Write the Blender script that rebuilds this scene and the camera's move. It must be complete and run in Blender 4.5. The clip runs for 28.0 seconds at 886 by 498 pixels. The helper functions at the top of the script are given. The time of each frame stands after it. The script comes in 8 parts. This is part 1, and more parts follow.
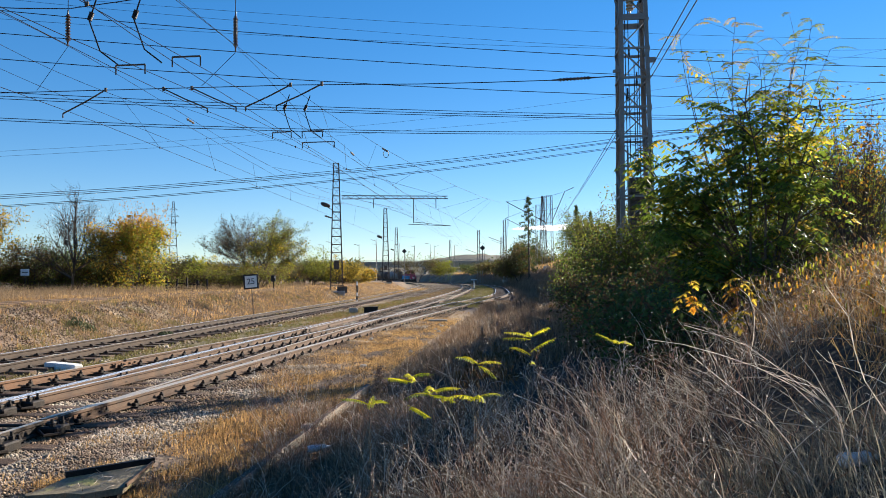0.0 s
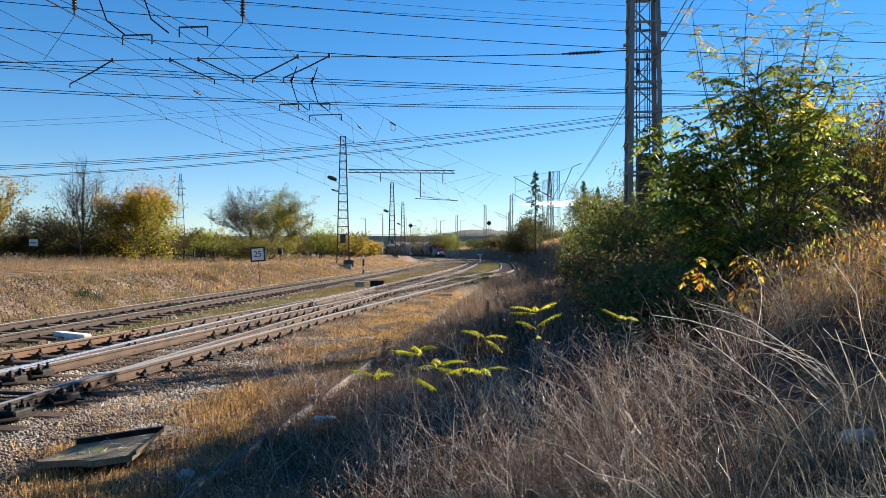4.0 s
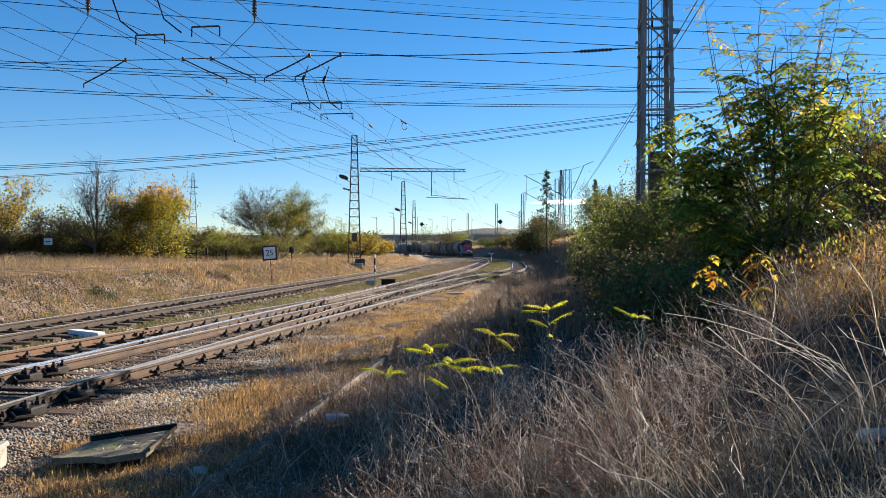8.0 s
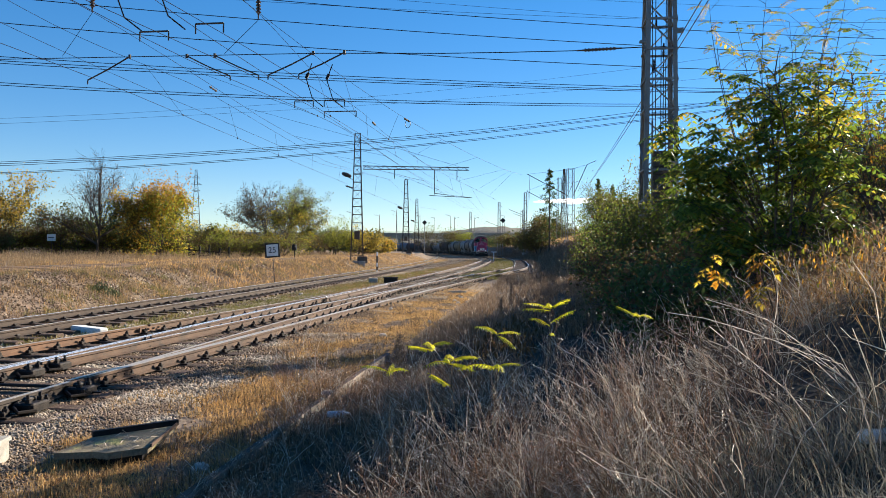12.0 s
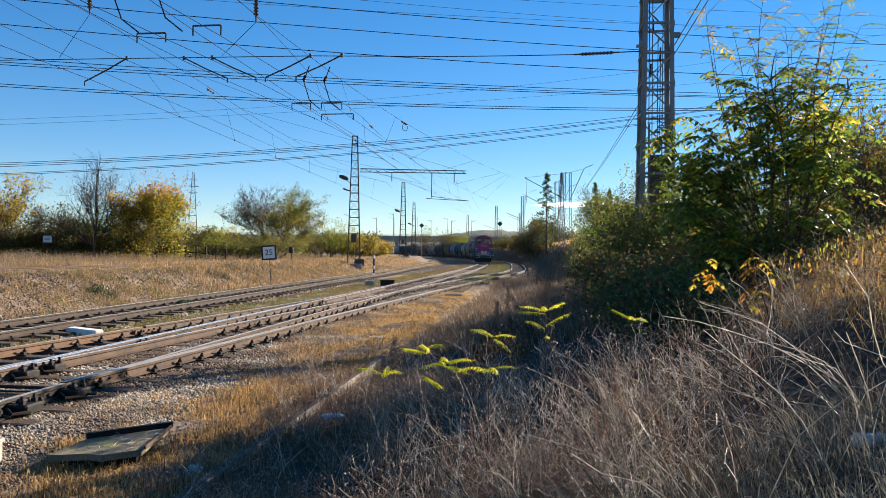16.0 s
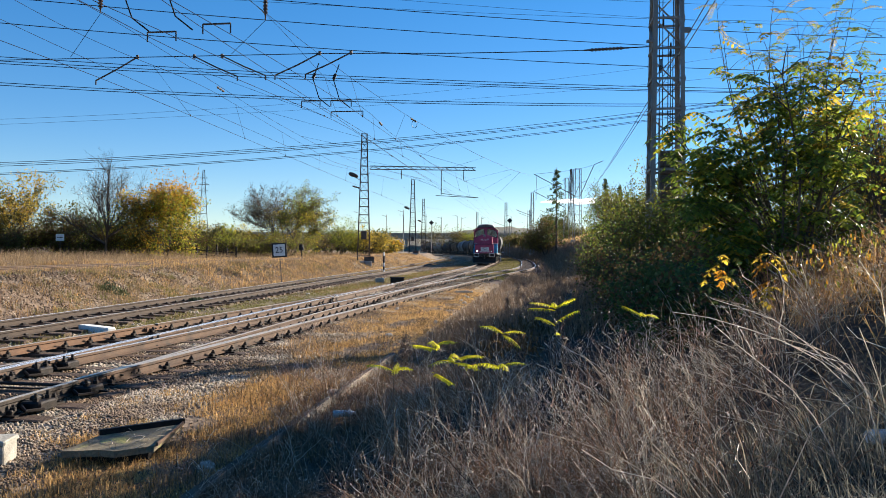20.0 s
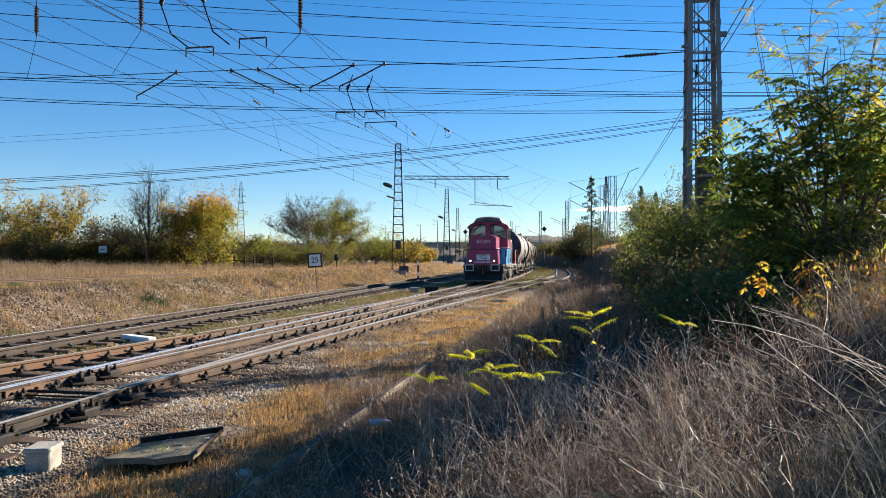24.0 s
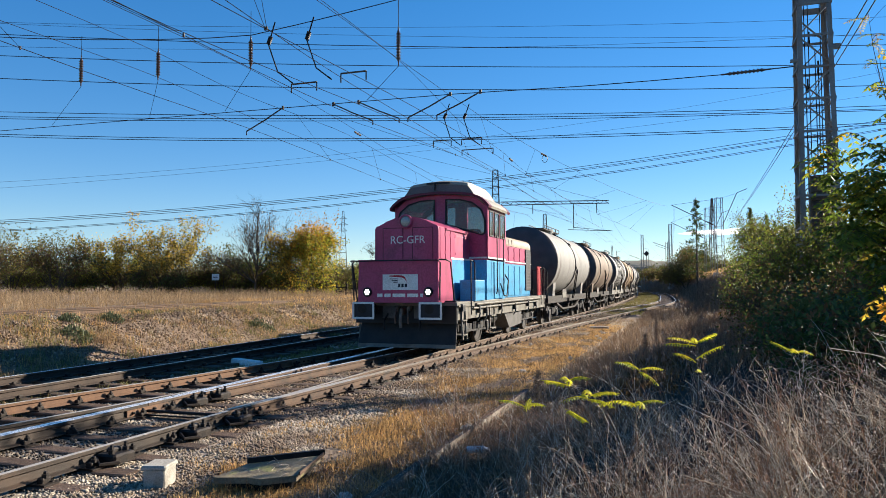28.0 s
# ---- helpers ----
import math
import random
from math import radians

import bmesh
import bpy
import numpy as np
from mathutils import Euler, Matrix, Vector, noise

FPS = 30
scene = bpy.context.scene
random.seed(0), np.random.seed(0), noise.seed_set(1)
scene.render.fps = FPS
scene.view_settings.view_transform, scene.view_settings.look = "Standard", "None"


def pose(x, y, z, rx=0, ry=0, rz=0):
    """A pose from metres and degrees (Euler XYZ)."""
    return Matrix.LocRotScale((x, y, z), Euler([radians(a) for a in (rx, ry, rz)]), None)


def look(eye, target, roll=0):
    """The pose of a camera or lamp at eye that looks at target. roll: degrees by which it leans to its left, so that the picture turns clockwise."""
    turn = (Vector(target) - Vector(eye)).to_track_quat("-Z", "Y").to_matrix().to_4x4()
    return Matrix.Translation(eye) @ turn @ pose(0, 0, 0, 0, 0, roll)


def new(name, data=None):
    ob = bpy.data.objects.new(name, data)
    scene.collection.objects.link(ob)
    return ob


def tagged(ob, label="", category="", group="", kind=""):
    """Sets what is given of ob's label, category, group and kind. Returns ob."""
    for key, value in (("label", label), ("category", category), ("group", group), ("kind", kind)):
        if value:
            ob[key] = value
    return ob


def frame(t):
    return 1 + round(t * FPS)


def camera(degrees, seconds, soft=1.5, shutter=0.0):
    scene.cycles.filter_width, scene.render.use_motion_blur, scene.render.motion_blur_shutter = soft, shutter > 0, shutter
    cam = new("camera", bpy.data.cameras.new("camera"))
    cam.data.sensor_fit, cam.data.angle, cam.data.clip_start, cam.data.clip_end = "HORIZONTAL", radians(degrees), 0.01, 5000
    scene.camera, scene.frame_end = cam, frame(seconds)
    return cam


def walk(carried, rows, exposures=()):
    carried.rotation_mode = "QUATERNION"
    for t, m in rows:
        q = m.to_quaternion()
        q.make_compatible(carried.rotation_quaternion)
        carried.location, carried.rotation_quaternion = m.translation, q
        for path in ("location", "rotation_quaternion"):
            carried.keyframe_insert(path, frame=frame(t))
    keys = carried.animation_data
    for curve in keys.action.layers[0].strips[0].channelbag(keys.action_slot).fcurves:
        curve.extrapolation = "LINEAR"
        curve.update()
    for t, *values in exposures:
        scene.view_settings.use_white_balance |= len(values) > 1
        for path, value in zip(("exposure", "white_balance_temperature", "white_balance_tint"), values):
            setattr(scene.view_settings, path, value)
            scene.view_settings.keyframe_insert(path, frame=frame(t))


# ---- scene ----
EYE = Vector((0.0, 0.0, 1.68))


def aim(t, yaw, pitch, roll):
    """The camera's pose: yaw to the right of +y, pitch up, roll, in degrees; the eye sways by a few centimetres."""
    a, b = radians(yaw), radians(pitch + 0.14)
    way = Vector((math.sin(a) * math.cos(b), math.cos(a) * math.cos(b), math.sin(b)))
    eye = EYE + Vector((np.interp(t, (0, 3, 11, 16, 24, 26, 28), (-0.004, -0.012, -0.016, 0.0, 0.0, 0.018, 0.02)), 0,
                        np.interp(t, (0, 3, 8, 21, 28), (0.022, 0.015, 0.01, 0.0, -0.008))))
    return look(eye, eye + way, roll)


cam = camera(62.97, 28.0, soft=0.45)
walk(cam, [(t, aim(t, *turn)) for t, *turn in (
    (0.0, 1.39, 2.1, -0.58), (0.5, 1.37, 1.89, -0.46), (1.0, 1.33, 1.5, -0.25), (1.5, 1.17, 1.16, -0.19),
    (2.0, 0.91, 0.87, -0.21), (2.5, 0.7, 0.62, -0.24), (3.0, 0.7, 0.43, -0.23), (3.5, 0.81, 0.26, -0.13),
    (5.5, 0.8, -0.14, 0.32), (6.0, 0.75, -0.06, 0.23), (6.5, 0.6, -0.0, 0.03), (7.0, 0.39, 0.0, 0.03),
    (7.5, 0.15, 0.02, 0.06), (8.0, 0.0, 0.0, 0.0), (8.5, -0.09, -0.07, -0.03), (9.0, -0.07, -0.13, 0.03),
    (9.5, 0.04, -0.13, 0.31), (10.0, 0.13, -0.21, 0.41), (10.5, 0.11, -0.3, 0.51), (11.0, 0.03, -0.32, 0.53),
    (11.5, -0.09, -0.26, 0.42), (12.0, -0.2, -0.13, 0.34), (12.5, -0.28, -0.01, 0.37), (14.5, -0.17, 0.02, 0.37),
    (15.0, -0.11, -0.03, 0.45), (15.5, -0.05, -0.01, 0.51), (16.0, 0.03, 0.12, 0.57), (16.5, 0.08, 0.21, 0.6),
    (17.0, 0.06, 0.18, 0.5), (17.5, -0.07, 0.03, 0.43), (18.0, -0.33, -0.14, 0.39), (18.5, -0.58, -0.19, 0.46),
    (19.0, -0.68, -0.19, 0.5), (19.5, -0.69, -0.16, 0.45), (20.0, -0.74, -0.12, 0.39), (20.5, -0.85, -0.1, 0.28),
    (21.0, -0.99, -0.1, 0.2), (21.5, -1.12, -0.09, 0.21), (23.5, -2.79, 0.43, 0.06), (24.0, -3.45, 0.6, -0.02),
    (24.5, -4.06, 0.91, -0.13), (25.0, -4.67, 1.3, -0.3), (25.5, -5.4, 1.67, -0.45), (26.0, -6.41, 2.01, -0.49),
    (26.5, -7.69, 2.25, -0.47), (27.0, -8.98, 2.41, -0.42), (27.5, -10.12, 2.57, -0.38), (28.0, -11.21, 2.69, -0.28),
)], exposures=((0.0, 1.42), (28.0, 1.42)))

# ---- light ----
SUN_AZ, SUN_EL = 49.0, 22.0
world = bpy.data.worlds.new("sky")
scene.world = world
world.use_nodes = True
wn = world.node_tree.nodes
sky = wn.new("ShaderNodeTexSky")
sky.sky_type, sky.sun_disc = "NISHITA", False
sky.sun_elevation, sky.sun_rotation = radians(SUN_EL), radians(SUN_AZ)
sky.air_density, sky.dust_density, sky.ozone_density, sky.altitude = 0.95, 0.0, 4.5, 200
tone = wn.new("ShaderNodeHueSaturation")
tone.inputs["Saturation"].default_value = 1.42
tone.inputs["Hue"].default_value = 0.507
soften = wn.new("ShaderNodeGamma")
soften.inputs["Gamma"].default_value = 0.76
world.node_tree.links.new(sky.outputs[0], soften.inputs["Color"])
world.node_tree.links.new(soften.outputs[0], tone.inputs["Color"])
world.node_tree.links.new(tone.outputs[0], wn["Background"].inputs[0])
wn["Background"].inputs[1].default_value = 0.091
sun = new("sun", bpy.data.lights.new("sun", "SUN"))
sun.data.energy, sun.data.angle, sun.data.color = 5.0, radians(0.5), (1.0, 0.90, 0.75)
SUN_WAY = Vector((math.sin(radians(SUN_AZ)) * math.cos(radians(SUN_EL)), math.cos(radians(SUN_AZ)) * math.cos(radians(SUN_EL)), math.sin(radians(SUN_EL))))
sun.matrix_world = look(SUN_WAY * 50, (0, 0, 0))

# ---- materials ----
def _ramp(nt, fac, stops):
    r = nt.nodes.new("ShaderNodeValToRGB")
    els = r.color_ramp.elements
    while len(els) < len(stops):
        els.new(0.5)
    for e, (p, c) in zip(els, stops):
        e.position, e.color = p, (*c, 1)
    nt.links.new(fac, r.inputs[0])
    return r.outputs[0]


def mat(name, c1, c2=None, scale=6.0, rough=0.8, metal=0.0, bump=0.3, grain=60.0, stain=None, stain_scale=1.5, stain_at=0.55,
        vary=0.0, island=0.0, stretch=(1, 1, 1), leaf=0.0, spec=0.3, depth=0.01):
    """A surface with a broad and a fine variation, an optional stain colour, and a relief."""
    m = bpy.data.materials.new(name)
    m.use_nodes = True
    nt = m.node_tree
    N, link = nt.nodes, nt.links.new
    b = N["Principled BSDF"]
    co = N.new("ShaderNodeTexCoord")
    mp = N.new("ShaderNodeMapping")
    mp.inputs["Scale"].default_value = stretch
    link(co.outputs["Object"], mp.inputs[0])
    n1 = N.new("ShaderNodeTexNoise")
    n1.inputs["Scale"].default_value, n1.inputs["Detail"].default_value = scale, 6
    link(mp.outputs[0], n1.inputs["Vector"])
    n2 = N.new("ShaderNodeTexNoise")
    n2.inputs["Scale"].default_value, n2.inputs["Detail"].default_value = grain, 3
    link(mp.outputs[0], n2.inputs["Vector"])
    c2 = c2 or tuple(x * 0.7 for x in c1)
    col = _ramp(nt, n1.outputs["Fac"], [(0.32, c1), (0.68, c2)])

    def mix(fac, a, c, blend="MIX"):
        x = N.new("ShaderNodeMix")
        x.data_type, x.blend_type = "RGBA", blend
        if isinstance(fac, float):
            x.inputs[0].default_value = fac
        else:
            link(fac, x.inputs[0])
        link(a, x.inputs[6])
        if isinstance(c, tuple):
            x.inputs[7].default_value = (*c, 1)
        else:
            link(c, x.inputs[7])
        return x.outputs[2]

    if stain:
        n3 = N.new("ShaderNodeTexNoise")
        n3.inputs["Scale"].default_value, n3.inputs["Detail"].default_value = stain_scale, 8
        link(mp.outputs[0], n3.inputs["Vector"])
        sfac = _ramp(nt, n3.outputs["Fac"], [(stain_at, (0, 0, 0)), (min(stain_at + 0.12, 1.0), (1, 1, 1))])
        col = mix(sfac, col, stain)
    fine = _ramp(nt, n2.outputs["Fac"], [(0.3, (0.72, 0.72, 0.72)), (0.7, (1.15, 1.15, 1.15))])
    col = mix(1.0, col, fine, "MULTIPLY")
    if vary or island:
        src = N.new("ShaderNodeObjectInfo").outputs["Random"] if vary else N.new("ShaderNodeNewGeometry").outputs["Random Per Island"]
        v = vary or island
        lo, hi = 1 - v, 1 + v
        col = mix(1.0, col, _ramp(nt, src, [(0, (lo, lo, lo)), (0.5, (1, 1 - v * 0.1, 1 - v * 0.3)), (1, (hi, hi, hi))]), "MULTIPLY")
    link(col, b.inputs["Base Color"])
    b.inputs["Roughness"].default_value, b.inputs["Metallic"].default_value = rough, metal
    b.inputs["Specular IOR Level"].default_value = spec
    rr = N.new("ShaderNodeMapRange")
    rr.inputs["To Min"].default_value, rr.inputs["To Max"].default_value = max(rough - 0.12, 0.03), min(rough + 0.12, 1)
    link(n2.outputs["Fac"], rr.inputs[0])
    link(rr.outputs[0], b.inputs["Roughness"])
    if bump:
        bp = N.new("ShaderNodeBump")
        bp.inputs["Strength"].default_value, bp.inputs["Distance"].default_value = bump, depth
        link(n2.outputs["Fac"], bp.inputs["Height"])
        link(bp.outputs[0], b.inputs["Normal"])
    if leaf:
        tr = N.new("ShaderNodeBsdfTranslucent")
        link(col, tr.inputs[0])
        ms = N.new("ShaderNodeMixShader")
        ms.inputs[0].default_value = leaf
        link(b.outputs[0], ms.inputs[1])
        link(tr.outputs[0], ms.inputs[2])
        link(ms.outputs[0], N["Material Output"].inputs[0])
    return m


def glow(name, colour, strength):
    m = bpy.data.materials.new(name)
    m.use_nodes = True
    b = m.node_tree.nodes["Principled BSDF"]
    b.inputs["Base Color"].default_value = (*colour, 1)
    b.inputs["Emission Color"].default_value = (*colour, 1)
    b.inputs["Emission Strength"].default_value = strength
    return m


# ---- mesh building ----
class Shape:
    """Collects faces for one mesh."""

    def __init__(self):
        self.v, self.f = [], []

    def add(self, verts, faces):
        o = len(self.v)
        self.v.extend(tuple(p) for p in verts)
        self.f.extend(tuple(i + o for i in f) for f in faces)
        return self

    def box(self, c, s, rz=0.0, taper=1.0, bevel=0.0):
        """A box by centre and size; with bevel its four upright edges and its top edge are cut."""
        x, y, z = (a / 2 for a in s)
        e = min(bevel, x * 0.9, y * 0.9, z * 0.9)
        if e > 0:
            ring = [(-x + e, -y), (x - e, -y), (x, -y + e), (x, y - e), (x - e, y), (-x + e, y), (-x, y - e), (-x, -y + e)]
        else:
            ring = [(-x, -y), (x, -y), (x, y), (-x, y)]
        n = len(ring)
        levels = [(-z, 1.0), (z - e, taper), (z, taper * (1 - e / max(x, y)))] if e > 0 else [(-z, 1.0), (z, taper)]
        cs, sn = math.cos(radians(rz)), math.sin(radians(rz))
        pts = []
        for lz, k in levels:
            for px, py in ring:
                qx, qy = px * k, py * k
                pts.append((c[0] + qx * cs - qy * sn, c[1] + qx * sn + qy * cs, c[2] + lz))
        faces = [tuple(reversed(range(n))), tuple(range(n * (len(levels) - 1), n * len(levels)))]
        for r in range(len(levels) - 1):
            faces += [(r * n + i, r * n + (i + 1) % n, (r + 1) * n + (i + 1) % n, (r + 1) * n + i) for i in range(n)]
        return self.add(pts, faces)

    def bar(self, a, b, w, h=None, up=(0, 0, 1)):
        """A rectangular bar from a to b."""
        a, b = Vector(a), Vector(b)
        d = (b - a).normalized()
        u = Vector(up)
        if abs(d.dot(u)) > 0.98:
            u = Vector((0, 1, 0))
        s = d.cross(u).normalized() * w / 2
        t = s.cross(d).normalized() * (h or w) / 2
        pts = [p + k for p in (a, b) for k in (-s - t, s - t, s + t, -s + t)]
        return self.add(pts, [(3, 2, 1, 0), (4, 5, 6, 7)] + [(i, (i + 1) % 4, (i + 1) % 4 + 4, i + 4) for i in range(4)])

    def tube(self, pts, r, n=6, r2=None, cap=True):
        """A round tube along points; r2 is the radius at the far end."""
        pts = [Vector(p) for p in pts]
        r2 = r if r2 is None else r2
        rows = []
        side = None
        for i, p in enumerate(pts):
            d = (pts[min(i + 1, len(pts) - 1)] - pts[max(i - 1, 0)]).normalized()
            if side is None:
                side = d.cross(Vector((0, 0, 1)) if abs(d.z) < 0.9 else Vector((1, 0, 0))).normalized()
            side = (side - d * side.dot(d)).normalized()
            up = side.cross(d)
            k = r + (r2 - r) * i / max(len(pts) - 1, 1)
            rows.append([p + (side * math.cos(a) + up * math.sin(a)) * k for a in (2 * math.pi * j / n for j in range(n))])
        faces = [(i * n + j, i * n + (j + 1) % n, (i + 1) * n + (j + 1) % n, (i + 1) * n + j) for i in range(len(rows) - 1) for j in range(n)]
        if cap:
            faces += [tuple(reversed(range(n))), tuple(range((len(rows) - 1) * n, len(rows) * n))]
        return self.add([q for row in rows for q in row], faces)

    def lathe(self, a, way, profile, n=16):
        """Rings round an axis from a along way; profile rows are (distance, radius)."""
        a, d = Vector(a), Vector(way).normalized()
        s = d.cross(Vector((0, 0, 1)) if abs(d.z) < 0.9 else Vector((1, 0, 0))).normalized()
        u = s.cross(d)
        pts, faces = [], []
        for t, r in profile:
            pts += [a + d * t + (s * math.cos(q) + u * math.sin(q)) * max(r, 1e-4) for q in (2 * math.pi * j / n for j in range(n))]
        for i in range(len(profile) - 1):
            faces += [(i * n + j, i * n + (j + 1) % n, (i + 1) * n + (j + 1) % n, (i + 1) * n + j) for j in range(n)]
        faces += [tuple(reversed(range(n))), tuple(range((len(profile) - 1) * n, len(profile) * n))]
        return self.add(pts, faces)

    def loft(self, rings):
        """Skins closed rings of equal length, with end caps."""
        n = len(rings[0])
        faces = [(i * n + j, i * n + (j + 1) % n, (i + 1) * n + (j + 1) % n, (i + 1) * n + j) for i in range(len(rings) - 1) for j in range(n)]
        faces += [tuple(reversed(range(n))), tuple(range((len(rings) - 1) * n, len(rings) * n))]
        return self.add([p for r in rings for p in r], faces)

    def mesh(self, name, material, smooth=False):
        me = bpy.data.meshes.new(name)
        me.from_pydata(self.v, [], self.f)
        me.materials.append(material)
        if smooth:
            me.polygons.foreach_set("use_smooth", [True] * len(me.polygons))
            me.set_sharp_from_angle(angle=radians(38))
        me.update()
        return me


def part(name, shape, material, parent=None, label="", smooth=False, at=None):
    """Links a Shape (or a mesh) as one object under a thing or a part."""
    ob = new(name, shape if isinstance(shape, bpy.types.Mesh) else shape.mesh(name, material, smooth))
    if parent:
        ob.parent = parent
    if at is not None:
        ob.matrix_basis = at
    if label:
        tagged(ob, label)
    return ob


def thing(name, label, category, m=None, group="", kind=""):
    """An Empty at a thing's base."""
    ob = new(name)
    ob.empty_display_size = 0.2
    if m is not None:
        ob.matrix_basis = m
    return tagged(ob, label, category, group, kind)


def mesh_np(name, verts, faces, material):
    """A mesh from numpy arrays; all faces have the same number of corners."""
    me = bpy.data.meshes.new(name)
    k = faces.shape[1]
    me.vertices.add(len(verts))
    me.vertices.foreach_set("co", np.ascontiguousarray(verts, dtype=np.float32).ravel())
    me.loops.add(faces.size)
    me.loops.foreach_set("vertex_index", np.ascontiguousarray(faces, dtype=np.int32).ravel())
    me.polygons.add(len(faces))
    me.polygons.foreach_set("loop_start", np.arange(0, faces.size, k, dtype=np.int32))
    me.materials.append(material)
    me.update(calc_edges=True)
    me.validate()
    return me


# ---- the plan: the train's line, and offsets from it ----
LINE = [(-16.3, -75), (-11.8, -40), (-9.2, -20), (-6.62, 0), (-5.6, 8), (-4.5, 17), (-3.7, 23.2), (-2.58, 31.5), (-1.45, 40), (-0.45, 47.6),
        (0.9, 58.3), (1.75, 65), (3.6, 82), (5.5, 102), (6.2, 111), (7.3, 130), (7.7, 148), (7.4, 170), (6.5, 192), (4.3, 215), (0.9, 238), (-4.5, 260),
        (-15, 285), (-32, 308), (-58, 328), (-95, 345), (-150, 360), (-260, 380)]


def _line():
    p = np.array(LINE, float)
    out = []
    for i in range(1, len(p) - 2):
        a, b, c, d = p[i - 1:i + 3]
        for u in np.linspace(0, 1, 12, endpoint=False):
            out.append(0.5 * (2 * b + (c - a) * u + (2 * a - 5 * b + 4 * c - d) * u * u + (3 * b - a - 3 * c + d) * u ** 3))
    q = np.array(out)
    for _ in range(6):
        q[1:-1] = (q[:-2] + 2 * q[1:-1] + q[2:]) / 4
    s = np.concatenate([[0], np.cumsum(np.linalg.norm(np.diff(q, axis=0), axis=1))])
    s -= np.interp(0, q[:, 1], s)
    return q, s


LINE_XY, LINE_S = _line()


def on_line(s):
    return np.array([np.interp(s, LINE_S, LINE_XY[:, 0]), np.interp(s, LINE_S, LINE_XY[:, 1])])


def beside(s, off, z=0.0):
    """The place at s metres along the train's line and off metres to the right of it, looking away from the camera."""
    a, b = on_line(s - 0.7), on_line(s + 0.7)
    d = (b - a) / np.linalg.norm(b - a)
    p = on_line(s)
    return Vector((p[0] + d[1] * off, p[1] - d[0] * off, z))


def offset_of(x, y):
    """How far points lie to the right of the train's line, and where along it (arrays)."""
    x, y = np.asarray(x, float), np.asarray(y, float)
    best, ss = np.full(x.shape, 1e9), np.zeros(x.shape)
    q, s = LINE_XY[::3], LINE_S[::3]
    d = np.gradient(q, axis=0)
    d /= np.linalg.norm(d, axis=1)[:, None]
    off = np.zeros(x.shape)
    for (px, py), (dx, dy), si in zip(q, d, s):
        ax, ay = x - px, y - py
        r = ax * ax + ay * ay
        near = r < best
        best = np.where(near, r, best)
        off = np.where(near, ax * dy - ay * dx, off)
        ss = np.where(near, si + ax * dx + ay * dy, ss)
    return off, ss


def turnout(s):
    """How far the line to the right has parted from the train's line."""
    return float(np.interp(s, (9.5, 12, 16.5, 20.3, 25, 30.7, 38, 44.8, 53.8, 60, 65, 72, 90), (0, 0.2, 0.5, 0.72, 1.06, 1.45, 1.92, 2.45, 3.3, 3.95, 4.45, 4.85, 5.0)))


def left_line(s):
    """The offset of the parallel track below the bank."""
    return float(np.interp(s, (-60, 0, 15, 25, 33, 44, 60, 80, 113, 200), (-4.4, -4.5, -4.75, -5.1, -5.4, -5.75, -6.2, -7.0, -8.3, -9.0)))


def turnout_left(s):
    """How far the line that parts to the left, towards the camera, lies from the train's line."""
    return float(np.interp(s, (-60, 0, 5, 11.9, 15, 22, 27, 30), (-4.9, -3.0, -2.35, -1.5, -1.15, -0.5, -0.12, 0)))


def _step(a, b, x):
    t = np.clip((x - a) / (b - a), 0, 1)
    return t * t * (3 - 2 * t)


def ground_z(x, y):
    """The height of the ground: track bed, the bank to the terrace on one side, the overgrown slope on the other."""
    x, y = np.asarray(x, float), np.asarray(y, float)
    off, s = offset_of(x, y)
    z = -0.24 + 0.045 * np.exp(-((off - 0.3) / 2.2) ** 4)
    z = np.where((off > 1.5) & (off < 4), z + 0.06, z)
    lo = off - np.interp(s, (0, 15, 33, 60, 113, 200), (0.25, 0, -0.65, -1.45, -3.5, -4.2))
    z = z + 1.0 * _step(-6.4, -9.6, lo) + 0.35 * _step(-16, -40, lo)
    far = _step(25, 60, s)
    rise = 1.25 * _step(4.6, 13.0, off) * (1 - far) + 3.2 * _step(7.0, 12.0, off) * far
    near = (1 - _step(8, 22, s)) * _step(4.0, 6.2, off) * 0.12
    crest = 0.5 * _step(7.0, 10.5, off) * (1 - _step(8.5, 12.5, s))
    z = z + rise + near + crest
    bumps = np.sin(x * 1.7 + np.sin(y * 0.9) * 1.3) * np.sin(y * 1.3 + x * 0.4) * 0.035 + np.sin(x * 4.1 + y * 2.3) * np.sin(y * 3.7 - x) * 0.015
    rough = np.clip((np.abs(off + 1.0) - 6.0) / 2, 0.25, 2.2)
    return z + bumps * rough


def ground(x, y):
    return float(ground_z(np.array([x]), np.array([y]))[0])

